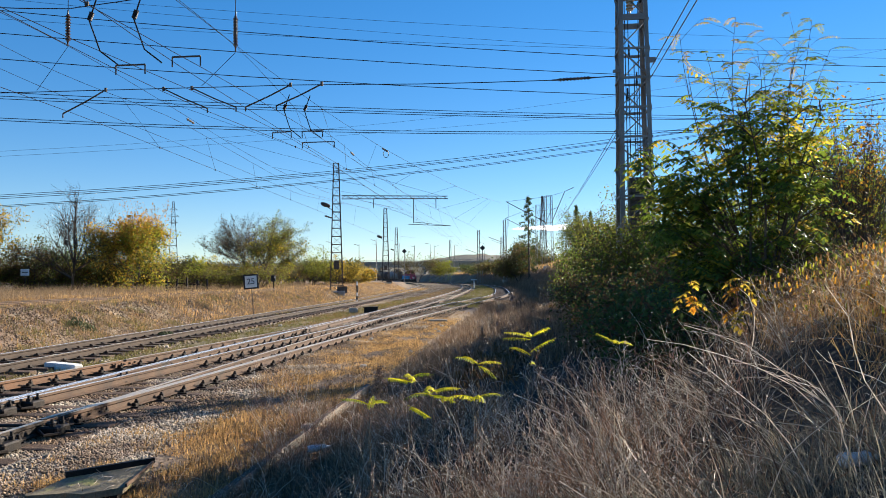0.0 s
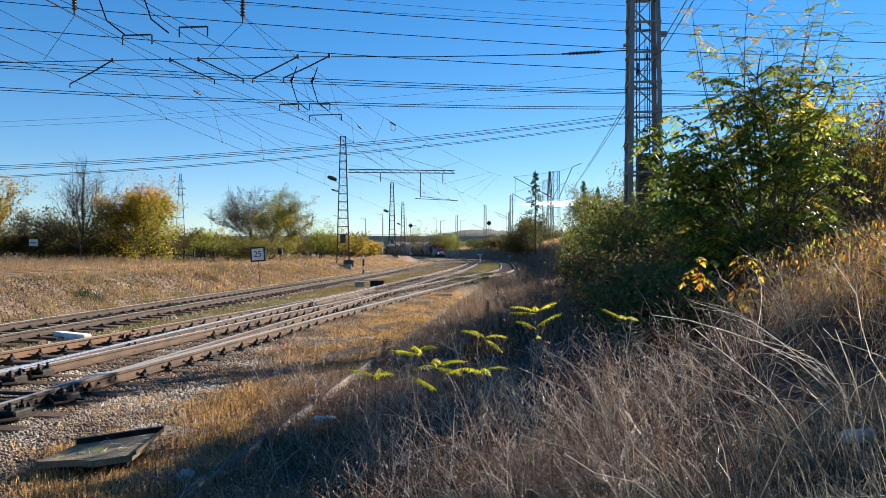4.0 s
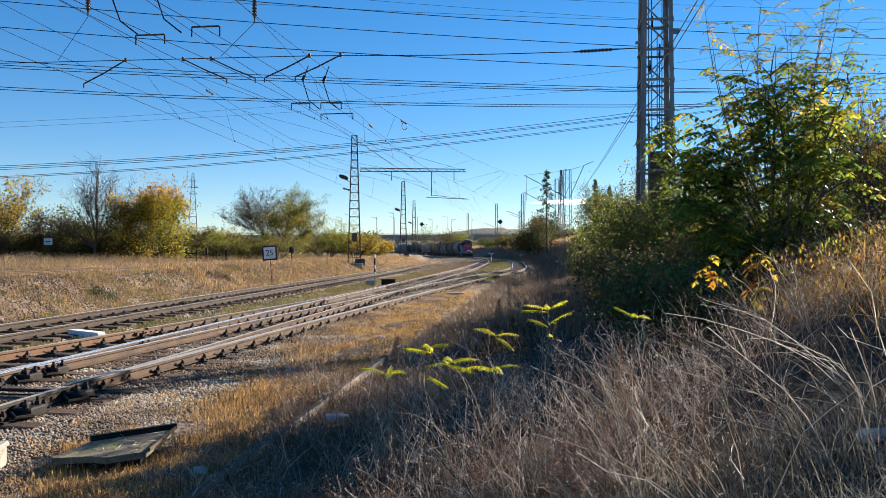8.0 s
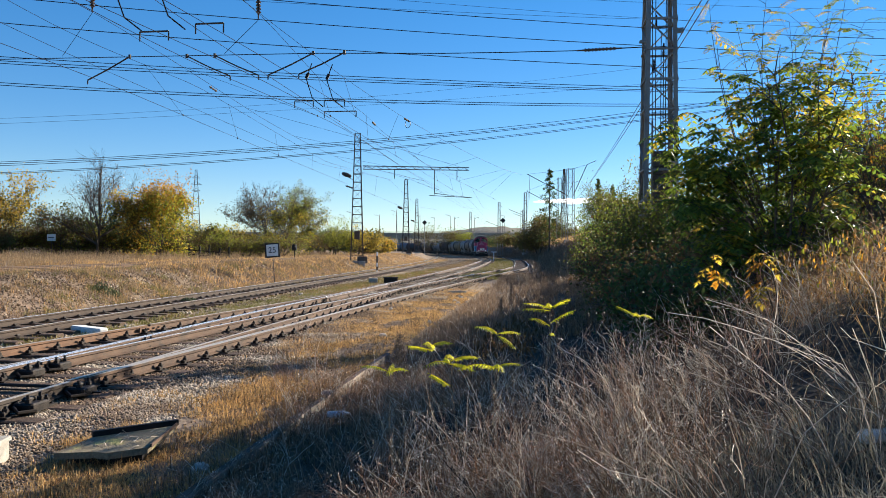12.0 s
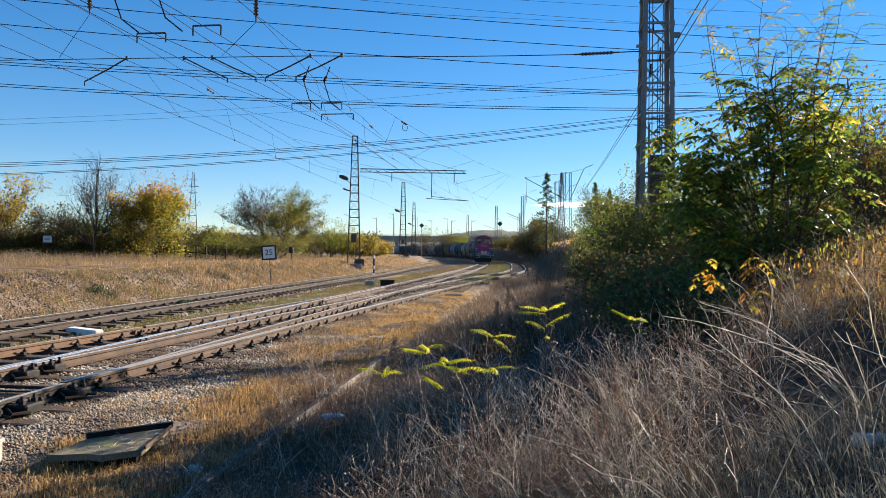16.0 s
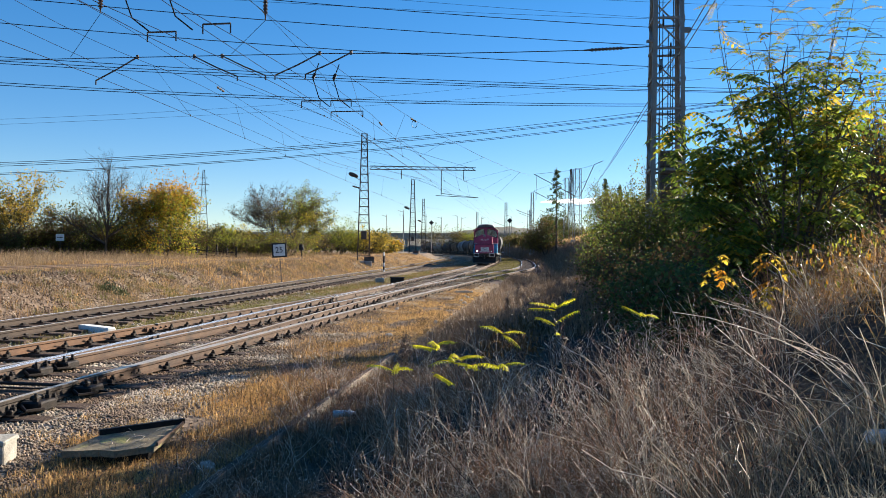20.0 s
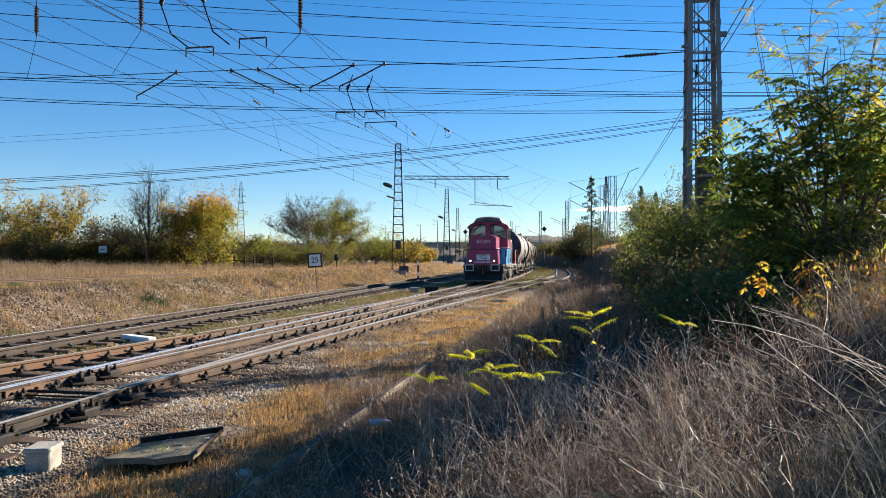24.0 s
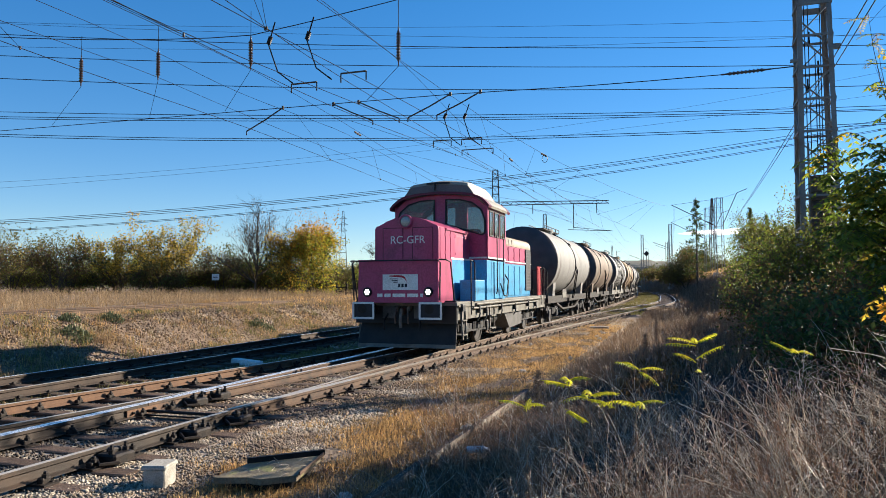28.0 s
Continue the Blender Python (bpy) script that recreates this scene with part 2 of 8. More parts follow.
# ---- surfaces of the setting ----
M_RAIL = mat("rusty_rail_steel", (0.08, 0.05, 0.036), (0.125, 0.078, 0.05), 3, 0.75, 0.1, 0.3, 120, stain=(0.05, 0.04, 0.034), stain_scale=2.0)
M_RAIL_ORANGE = mat("fresh_rust_steel", (0.17, 0.092, 0.052), (0.125, 0.072, 0.045), 4, 0.8, 0.0, 0.3, 120, stain=(0.11, 0.07, 0.05), stain_scale=3.0)
M_POLISH = mat("polished_rail_head", (0.86, 0.86, 0.87), (0.74, 0.74, 0.75), 2, 0.28, 0.55, 0.03, 90, stretch=(1, 0.1, 1))
M_DULL = mat("dull_rail_head", (0.60, 0.52, 0.42), (0.46, 0.38, 0.29), 3, 0.34, 0.35, 0.15, 90, stretch=(1, 0.15, 1))
M_SLEEPER = mat("tarred_oak", (0.062, 0.04, 0.03), (0.11, 0.07, 0.05), 5, 0.85, 0, 0.6, 70, stain=(0.085, 0.066, 0.05), stain_scale=3, vary=0.35, stretch=(1, 6, 6))
M_IRON = mat("greasy_iron", (0.012, 0.010, 0.009), (0.028, 0.02, 0.015), 9, 0.6, 0.3, 0.4, 90)
M_GREASY = mat("greasy_black_rail_steel", (0.03, 0.024, 0.02), (0.055, 0.04, 0.03), 3, 0.55, 0.2, 0.3, 120, stain=(0.075, 0.05, 0.035), stain_scale=1.3, stain_at=0.6)
M_OILY = mat("oily_ballast_stone", (0.075, 0.06, 0.048), (0.035, 0.029, 0.025), 1.2, 0.7, 0, 0.3, 60, stain=(0.16, 0.125, 0.095), stain_scale=0.9, stain_at=0.58, island=0.5)
M_STONE = mat("ballast_stone", (0.43, 0.37, 0.295), (0.23, 0.19, 0.145), 1.2, 0.9, 0, 0.3, 60, stain=(0.19, 0.13, 0.085), stain_scale=0.6, stain_at=0.42, island=0.45)


def ground_material():
    m = mat("dry_soil_and_shaded_litter", (0.25, 0.172, 0.112), (0.095, 0.064, 0.044), 1.7, 0.95, 0, 0.9, 14, stain=(0.26, 0.185, 0.105), stain_scale=0.23, stain_at=0.5, depth=0.05)
    nt = m.node_tree
    N, link = nt.nodes, nt.links.new
    b = N["Principled BSDF"]
    base = b.inputs["Base Color"].links[0].from_socket
    # The litter pair is dark humus, blackened further for shade between weed stalks.
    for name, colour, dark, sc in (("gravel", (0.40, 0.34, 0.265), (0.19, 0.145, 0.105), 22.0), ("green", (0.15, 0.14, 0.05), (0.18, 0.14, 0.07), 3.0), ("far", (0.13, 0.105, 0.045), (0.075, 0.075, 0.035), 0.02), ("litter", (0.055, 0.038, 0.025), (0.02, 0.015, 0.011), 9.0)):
        at = N.new("ShaderNodeAttribute")
        at.attribute_name = name
        co = N.new("ShaderNodeTexCoord")
        nz = N.new("ShaderNodeTexNoise")
        nz.inputs["Scale"].default_value, nz.inputs["Detail"].default_value = sc, 8
        link(co.outputs["Object"], nz.inputs["Vector"])
        c = _ramp(nt, nz.outputs["Fac"], [(0.35, dark), (0.65, colour)])
        edge = N.new("ShaderNodeMath")
        edge.operation = "MULTIPLY_ADD"
        n4 = N.new("ShaderNodeTexNoise")
        n4.inputs["Scale"].default_value, n4.inputs["Detail"].default_value = 1.7 if name != "far" else 0.01, 6
        link(co.outputs["Object"], n4.inputs["Vector"])
        link(n4.outputs["Fac"], edge.inputs[0])
        edge.inputs[1].default_value = 1.4
        sub = N.new("ShaderNodeMath")
        sub.operation = "SUBTRACT"
        link(at.outputs["Fac"], sub.inputs[0])
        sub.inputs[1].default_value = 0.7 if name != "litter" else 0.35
        link(sub.outputs[0], edge.inputs[2])
        clampn = N.new("ShaderNodeClamp")
        link(edge.outputs[0], clampn.inputs[0])
        mul = N.new("ShaderNodeMath")
        mul.operation = "MULTIPLY"
        link(clampn.outputs[0], mul.inputs[0])
        link(at.outputs["Fac"], mul.inputs[1])
        x = N.new("ShaderNodeMix")
        x.data_type = "RGBA"
        link(mul.outputs[0], x.inputs[0])
        link(base, x.inputs[6])
        link(c, x.inputs[7])
        base = x.outputs[2]
    link(base, b.inputs["Base Color"])
    return m


def build_ground():
    def spaced(lo, hi, n, k):
        u = np.linspace(math.asinh(lo / k), math.asinh(hi / k), n)
        return k * np.sinh(u)
    xs, ys = spaced(-3500, 3500, 340, 5.0), spaced(-300, 4500, 420, 6.0)
    X, Y = np.meshgrid(xs, ys)
    near = np.abs(X) + np.abs(Y) < 900
    Z = np.where(near, ground_z(X, Y), 0.5)
    d = np.hypot(X, Y)
    Z = Z + 16 * _step(900, 3200, d)
    nx, ny = len(xs), len(ys)
    i = np.arange(nx * ny).reshape(ny, nx)
    F = np.stack([i[:-1, :-1], i[:-1, 1:], i[1:, 1:], i[1:, :-1]], -1).reshape(-1, 4)
    V = np.stack([X, Y, Z], -1).reshape(-1, 3)
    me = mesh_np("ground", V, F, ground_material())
    me.polygons.foreach_set("use_smooth", [True] * len(me.polygons))
    off, s = offset_of(X.ravel(), Y.ravel())
    bed = np.exp(-((off - 0.6) / 2.3) ** 4) + 0.75 * np.exp(-((off + 4.9) / 1.7) ** 4) + 0.3 * np.exp(-((off + 9.5) / 2.0) ** 2) * (s < 60) + 0.6 * np.exp(-((off - 5.0) / 1.6) ** 4) * _step(55, 75, s)
    bed *= 1 - 0.75 * _step(30, 60, s) * (off < 3)
    green = 0.85 * np.exp(-((off + 2.9) / 0.9) ** 2) * _step(16, 24, s) + 0.7 * np.exp(-((off + 8) / 3.0) ** 2) * _step(45, 80, s) + 0.5 * np.exp(-((off - 2.6) / 1.2) ** 2) * _step(50, 70, s)
    # Weedy slope whose ground colour carries the painted shade.
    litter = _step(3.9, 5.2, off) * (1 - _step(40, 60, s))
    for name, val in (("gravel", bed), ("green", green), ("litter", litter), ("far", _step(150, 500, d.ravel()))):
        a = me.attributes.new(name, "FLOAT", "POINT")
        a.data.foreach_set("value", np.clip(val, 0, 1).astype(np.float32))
    return tagged(new("ground", me), "dry stony ground with sparse yellow grass", "ground", kind="structure")


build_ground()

# ---- tracks ----
RAIL_PROFILE = [(-0.062, -0.149), (0.062, -0.149), (0.062, -0.139), (0.012, -0.122), (0.009, -0.05), (0.035, -0.036), (0.035, -0.006), (0.028, 0.0), (-0.028, 0.0), (-0.035, -0.006), (-0.035, -0.036), (-0.009, -0.05), (-0.012, -0.122), (-0.062, -0.139)]


def rail_steps(s0, s1):
    out, s = [], s0
    while s < s1:
        out.append(s)
        s += 0.5 if s < 40 else (1.5 if s < 110 else 4)
    return out + [s1]


def rail(parent, name, s0, s1, off, drop=0.0, material=None, head=None, z=0.0, label=""):
    """A rail along an offset from the train's line, with its running surface."""
    body, top = [], []
    for s in rail_steps(s0, s1):
        o = off(s) if callable(off) else off
        c, r = beside(s, o, z - drop), beside(s, o + 0.1, z - drop)
        w = (r - c).normalized()
        body.append([c + w * px + Vector((0, 0, pz)) for px, pz in RAIL_PROFILE])
        top.append([c + w * px + Vector((0, 0, pz)) for px, pz in ((-0.031, 0.001), (0.031, 0.001), (0.031, 0.003), (-0.031, 0.003))])
    ob = part(name, Shape().loft(body), material or M_RAIL, parent, label)
    part("running_surface", Shape().loft(top), head or M_DULL, ob)
    return ob


def fastening_mesh():
    m = Shape()
    m.box((0, 0, 0.008), (0.38, 0.18, 0.018))
    for k in (-1, 1):
        m.box((k * 0.095, 0, 0.035), (0.07, 0.12, 0.065), bevel=0.012)
        m.lathe((k * 0.11, 0, 0.06), (0, 0, 1), [(0, 0.034), (0.035, 0.032), (0.036, 0.02), (0.062, 0.018)], 6)
        m.lathe((k * 0.145, 0.045, 0.01), (0, 0, 1), [(0, 0.02), (0.02, 0.018)], 6)
    return m.mesh("rail_fastening", M_IRON)


FASTENING = fastening_mesh()
LOW_FASTENING = Shape().box((0, 0, 0.008), (0.34, 0.15, 0.018)).box((-0.085, 0, 0.03), (0.05, 0.1, 0.05), bevel=0.01).box((0.085, 0, 0.03), (0.05, 0.1, 0.05), bevel=0.01).mesh("low_fastening", M_IRON)
SLEEPERS = {}


def sleeper_mesh(length):
    key = round(length * 5) / 5
    if key not in SLEEPERS:
        m = Shape()
        n = 7
        rings = []
        for i in range(n):
            x = -key / 2 + key * i / (n - 1)
            w = 0.125 + random.uniform(-0.008, 0.008)
            h = random.uniform(-0.008, 0.004)
            rings.append([(x, -w, -0.15), (x, -w - 0.004, -0.012 + h), (x, -w + 0.02, h), (x, w - 0.02, h), (x, w + 0.004, -0.012 + h), (x, w, -0.15)])
        m.loft(rings)
        SLEEPERS[key] = m.mesh("sleeper", M_SLEEPER)
    return SLEEPERS[key]


def sleeper_row(parent, s0, s1, spread, z=0.0, step=0.62, clips=1e9, offs=None, clip=None):
    """Sleepers, each with its fastenings; spread gives the left and right end as offsets."""
    s = s0
    while s < s1:
        a, b = spread(s)
        c = beside(s, (a + b) / 2 + random.uniform(-0.04, 0.04), z - 0.163 + random.uniform(-0.006, 0.004))
        w = beside(s, 1) - beside(s, 0)
        ang = math.degrees(math.atan2(w.y, w.x)) + random.uniform(-1.2, 1.2)
        sl = part("sleeper", sleeper_mesh(b - a), None, parent, at=pose(c.x, c.y, c.z, 0, 0, ang))
        if s < clips:
            for o in offs(s):
                part("rail_fastening", clip or FASTENING, None, sl, at=pose(o - (a + b) / 2, 0, 0.002, 0, 0, random.uniform(-3, 3)))
        s += step


G = 0.7525
track_main = thing("railway_track", "main railway track with turnout on dark wooden sleepers", "track", kind="structure")
rail(track_main, "rail", -30, 9.4, -G, head=M_POLISH, material=M_GREASY, label="greasy black rail with a bright worn head")
rail(track_main, "rail", 9.41, 260, -G, head=M_POLISH, label="brown rail with a bright worn head")
rail(track_main, "rail", -30, 10.2, G, head=M_DULL, material=M_GREASY, label="greasy black rail with a dull head")
rail(track_main, "switch_rail", 10.2, 260, G, 0.004, head=M_DULL)
rail(track_main, "rail", 9.2, 74, lambda s: turnout(s) + G, head=M_DULL)
rail(track_main, "stock_rail", -30, 24, -G - 0.08, 0.001, head=M_POLISH)
rail(track_main, "switch_rail", 9.3, 24, lambda s: turnout(s) + G - 0.075, 0.002)
rail(track_main, "switch_rail", 10.6, 74, lambda s: turnout(s) - G, 0.004, head=M_POLISH)
rail(track_main, "stock_rail", -30, 15.6, lambda s: turnout_left(s) - G, material=M_RAIL_ORANGE, label="orange-rusted rail")
rail(track_main, "stock_rail", 15.75, 29, lambda s: turnout_left(s) - G - 0.02, 0.002)
rail(track_main, "closure_rail", -30, 11.0, lambda s: turnout_left(s) + G, 0.003, material=M_GREASY)
rail(track_main, "check_rail", 24, 34, lambda s: turnout(s) + G - 0.13, 0.01)
rail(track_main, "check_rail", 25, 35, -G + 0.13, 0.01)


def main_spread(s):
    return min(-1.3, turnout_left(s) - 1.3 if s < 29 else -1.3), max(1.3, turnout(s) + 1.3 if s < 64 else 1.3)


def main_rails(s):
    out = [-G, G]
    if 11 < s < 64:
        out += [turnout(s) + G] + ([turnout(s) - G] if turnout(s) > 0.45 else [])
    if s < 27:
        out += [turnout_left(s) - G]
    return out


sleeper_row(track_main, -10, 64, main_spread, clips=52, offs=main_rails)
sleeper_row(track_main, 64, 110, lambda s: (-1.3, 1.3), step=0.65, clips=0)



def point_gear():
    """Rods, clamps and slide chairs of the turnout's points."""
    def clamp(s, o, k):
        p = beside(s, o, 0)
        w = beside(s, o + 1, 0) - p
        m = Shape()
        m.box((k * 0.16, 0, -0.10), (0.26, 0.30, 0.10), bevel=0.02).box((k * 0.12, 0.02, -0.05), (0.10, 0.14, 0.09), bevel=0.02)
        for y in (-0.1, 0.1):
            m.lathe((k * 0.2, y, -0.06), (0, 0, 1), [(0, 0.035), (0.05, 0.033), (0.052, 0.02), (0.1, 0.018)], 6)
        m.tube([(k * 0.1, -0.2, -0.08), (k * 0.22, -0.28, -0.12), (k * 0.3, -0.1, -0.13)], 0.02, 6)
        part("point_clamp", m, M_IRON, track_main, "greasy black clamp", at=pose(p.x, p.y, 0, 0, 0, math.degrees(math.atan2(w.y, w.x))))
    for s, o, k in ((7.0, G, 1), (8.3, G, 1), (9.2, G, 1), (10.3, -G, 1), (10.9, -G, 1), (13.4, -G, 1)):
        clamp(s, o, k)
    for s in (9.25,):
        a, b = beside(s, -1.05, -0.13), beside(s, 1.15, -0.13)
        part("stretcher_bar", Shape().bar(a, b, 0.03, 0.02), M_IRON, track_main)
        part("point_rod", Shape().tube([beside(s + 0.12, -0.7, -0.1), beside(s + 0.12, 0.7, -0.1)], 0.022, 8), M_IRON, track_main)


for s_, o_ in ((9.4, -G), (10.2, G), (15.7, turnout_left(15.7) - G), (6.2, turnout_left(6.2) + G)):
    a, b = beside(s_ - 0.42, o_, -0.085), beside(s_ + 0.42, o_, -0.085)
    w = (beside(s_, o_ + 1) - beside(s_, o_)).normalized()
    for k in (-1, 1):
        plate = part("fishplate", Shape().bar(a + w * 0.03 * k, b + w * 0.03 * k, 0.025, 0.09), M_RAIL_ORANGE, track_main, "rusty bolted fishplate")
        for q in (0.12, 0.37, 0.63, 0.88):
            part("bolt", Shape().lathe(a.lerp(b, q) + w * 0.042 * k, w * k, [(0, 0.022), (0.02, 0.022), (0.021, 0.012), (0.045, 0.012)], 6), M_IRON, plate)

point_gear()

track_left = thing("railway_track", "parallel railway track with weathered rails, below the bank", "track", kind="structure")
M_RAIL_OLD = mat("grey_brown_old_rail", (0.042, 0.031, 0.025), (0.072, 0.05, 0.037), 3, 0.8, 0.1, 0.3, 120)
rail(track_left, "rail", -30, 260, lambda s: left_line(s) - G, material=M_RAIL_OLD, head=M_POLISH, label="brown rail with a bright worn head")
rail(track_left, "rail", -30, 260, lambda s: left_line(s) + G, material=M_RAIL_OLD)
sleeper_row(track_left, 2, 80, lambda s: (left_line(s) - 1.3, left_line(s) + 1.3), clips=48, offs=lambda s: (left_line(s) - G, left_line(s) + G), clip=LOW_FASTENING)

track_right = thing("railway_track", "disused track sunk into dry weeds, in use beyond the turnout", "track", kind="structure")
rail(track_right, "rail", -12, 13, 4.78 - G, 0.10, head=M_RAIL, label="pale weathered rail half buried in weeds", material=mat("grey_weathered_rail", (0.31, 0.26, 0.21), (0.2, 0.155, 0.12), 4, 0.8, 0.1, 0.4, 90))
rail(track_right, "rail", -12, 74, 5.0 + G, 0.13, head=M_RAIL)
rail(track_right, "rail", 74, 260, 5.0 - G, head=M_POLISH)
rail(track_right, "rail", 74, 260, 5.0 + G, head=M_POLISH)
sleeper_row(track_right, 58, 120, lambda s: (3.7, 6.3), step=0.65, clips=0)

track_terrace = thing("railway_track", "rusty siding half hidden in grass on the terrace", "track", kind="structure")
rail(track_terrace, "rail", -20, 90, -12.6 - G, z=0.93, head=M_RAIL)
rail(track_terrace, "rail", -20, 90, -12.6 + G, z=0.93, head=M_RAIL)


def scatter_stones(name, count, s_range, off_range, size, seed, label, material=M_STONE):
    rng = np.random.default_rng(seed)
    k = rng.random(count) ** 1.6
    s = s_range[0] + (s_range[1] - s_range[0]) * k
    off = rng.uniform(*off_range, count)
    tab = np.array([[*beside(a, 0)[:2], *(beside(a, 1) - beside(a, 0))[:2]] for a in np.linspace(*s_range, 200)])
    g = np.linspace(*s_range, 200)
    px, py, wx, wy = (np.interp(s, g, tab[:, j]) for j in range(4))
    x, y = px + wx * off, py + wy * off
    z = ground_z(x, y) + 0.01
    base = np.array([(1, 0, 0), (-1, 0, 0), (0, 1, 0), (0, -1, 0), (0, 0, 1), (0, 0, -1)], float)
    tri = np.array([(0, 2, 4), (2, 1, 4), (1, 3, 4), (3, 0, 4), (2, 0, 5), (1, 2, 5), (3, 1, 5), (0, 3, 5)])
    r = rng.uniform(0.5, 1.0, (count, 1, 1)) * size * (1 + 0.012 * s[:, None, None])
    v = base[None] * rng.uniform(0.55, 1.25, (count, 6, 1)) + rng.uniform(-0.25, 0.25, (count, 6, 3))
    a = rng.uniform(0, 6.28, count)
    ca, sa = np.cos(a)[:, None], np.sin(a)[:, None]
    v = np.stack([v[..., 0] * ca - v[..., 1] * sa, v[..., 0] * sa + v[..., 1] * ca, v[..., 2] * 0.8], -1) * r
    v += np.stack([x, y, z], -1)[:, None]
    f = tri[None] + 6 * np.arange(count)[:, None, None]
    me = mesh_np(name, v.reshape(-1, 3), f.reshape(-1, 3), material)
    return tagged(new(name, me), label, "ballast", kind="stuff")


scatter_stones("ballast", 30000, (8.5, 26), (-2.6, 2.5), 0.028, 1, "pale crushed stone ballast between rails and sleepers")
scatter_stones("ballast", 16000, (1, 8.5), (0.95, 2.6), 0.021, 11, "pale crushed stone ballast beside the rails")
scatter_stones("oily_ballast", 16000, (1, 8.6), (-3.4, 0.9), 0.026, 12, "oil-blackened ballast under the points", M_OILY)
scatter_stones("oily_ballast", 9000, (-10, 1.2), (-3.4, 2.5), 0.03, 6, "oil-blackened ballast under the points", M_OILY)
scatter_stones("ballast", 9000, (8, 32), (1.0, 2.7), 0.026, 13, "pale crushed stone on the shoulder of the track")
scatter_stones("ballast", 16000, (26, 75), (-1.8, 3.2), 0.05, 2, "pale crushed stone ballast between rails and sleepers")
scatter_stones("ballast", 12000, (3, 50), (-6.8, -3.2), 0.045, 3, "crushed stone ballast under the parallel track")
scatter_stones("ballast", 16000, (60, 175), (-10.5, 7.0), 0.045, 9, "brown ballast along the curving tracks", M_STONE)
scatter_stones("gravel_bank", 9000, (2, 45), (-11.0, -6.3), 0.045, 4, "loose stones on the bank below the terrace")
M_CLOD = mat("brown_soil_clod", (0.24, 0.175, 0.125), (0.12, 0.085, 0.06), 1.5, 0.95, 0, 0.4, 60, stain=(0.2, 0.15, 0.1), stain_scale=0.7, island=0.5)
scatter_stones("soil_clods", 30000, (3, 60), (-12.0, -6.2), 0.042, 7, "dark soil clods and stones on the bank", M_CLOD)
scatter_stones("soil_clods", 16000, (2, 30), (1.6, 4.8), 0.017, 8, "small soil crumbs among the short grass", M_CLOD)

# ---- the train ----
M_PINK = mat("crimson_loco_paint", (0.35, 0.042, 0.11), (0.40, 0.06, 0.135), 1.2, 0.42, 0, 0.08, 30, stain=(0.29, 0.045, 0.095), stain_scale=2.5)
M_BLUE = mat("blue_loco_paint", (0.045, 0.27, 0.48), (0.065, 0.32, 0.54), 1.5, 0.42, 0, 0.08, 30, stain=(0.06, 0.2, 0.34), stain_scale=3)
M_FRAME = mat("dusty_grey_frame_paint", (0.19, 0.178, 0.15), (0.125, 0.115, 0.096), 2.5, 0.7, 0, 0.2, 40, stain=(0.10, 0.085, 0.07), stain_scale=2.2)
M_BLACK = mat("sooty_black_steel", (0.018, 0.018, 0.02), (0.032, 0.03, 0.03), 3, 0.6, 0.2, 0.2, 50)
M_ROOF = mat("pale_cab_roof_paint", (0.31, 0.285, 0.23), (0.24, 0.215, 0.175), 2.0, 0.55, 0, 0.1, 40, stain=(0.12, 0.11, 0.10), stain_scale=1.6, stain_at=0.62)
M_WHITE = mat("off_white_paint", (0.75, 0.74, 0.71), (0.62, 0.61, 0.58), 4, 0.5, 0, 0.1, 50)
M_RED = mat("red_paint", (0.45, 0.02, 0.03), (0.36, 0.02, 0.025), 3, 0.45, 0, 0.1, 40)
M_NAVY = mat("dark_lettering", (0.02, 0.02, 0.035), None, 3, 0.5, 0, 0.0, 40)
M_GLOW = glow("lit_headlamp", (1.0, 0.95, 0.85), 5.0)
M_STEEL = mat("worn_steel", (0.22, 0.20, 0.18), (0.12, 0.10, 0.09), 6, 0.5, 0.7, 0.2, 80)
M_WHEEL = mat("grimy_wheel_steel", (0.05, 0.042, 0.036), (0.028, 0.024, 0.021), 5, 0.6, 0.3, 0.2, 60)
M_RUBBER = mat("black_hose_rubber", (0.015, 0.015, 0.016), None, 6, 0.7, 0, 0.1, 60)


def glass(name="window_glass"):
    m = bpy.data.materials.new(name)
    m.use_nodes = True
    b = m.node_tree.nodes["Principled BSDF"]
    b.inputs["Base Color"].default_value = (0.38, 0.42, 0.42, 1)
    b.inputs["Roughness"].default_value = 0.04
    b.inputs["Transmission Weight"].default_value = 0.9
    b.inputs["IOR"].default_value = 1.3
    return m


M_GLASS = glass()


def side_ring(w, z0, z1, y, crown=0.0, r=0.12, n=7):
    """A body cross-section: flat sides, rounded shoulders, a crowned top; in the plane at y."""
    pts = [(-w, z0), (w, z0)]
    pts += [(w - r + r * math.cos(a), z1 - r + r * math.sin(a)) for a in (math.pi / 2 * i / 4 for i in range(5))]
    pts += [((w - r) * (1 - 2 * i / n), z1 + crown * (1 - (1 - 2 * i / n) ** 2)) for i in range(1, n)]
    pts += [(-(w - r) - r * math.sin(a), z1 - r + r * math.cos(a)) for a in (math.pi / 2 * i / 4 for i in range(5))]
    return [(px, y, pz) for px, pz in pts]


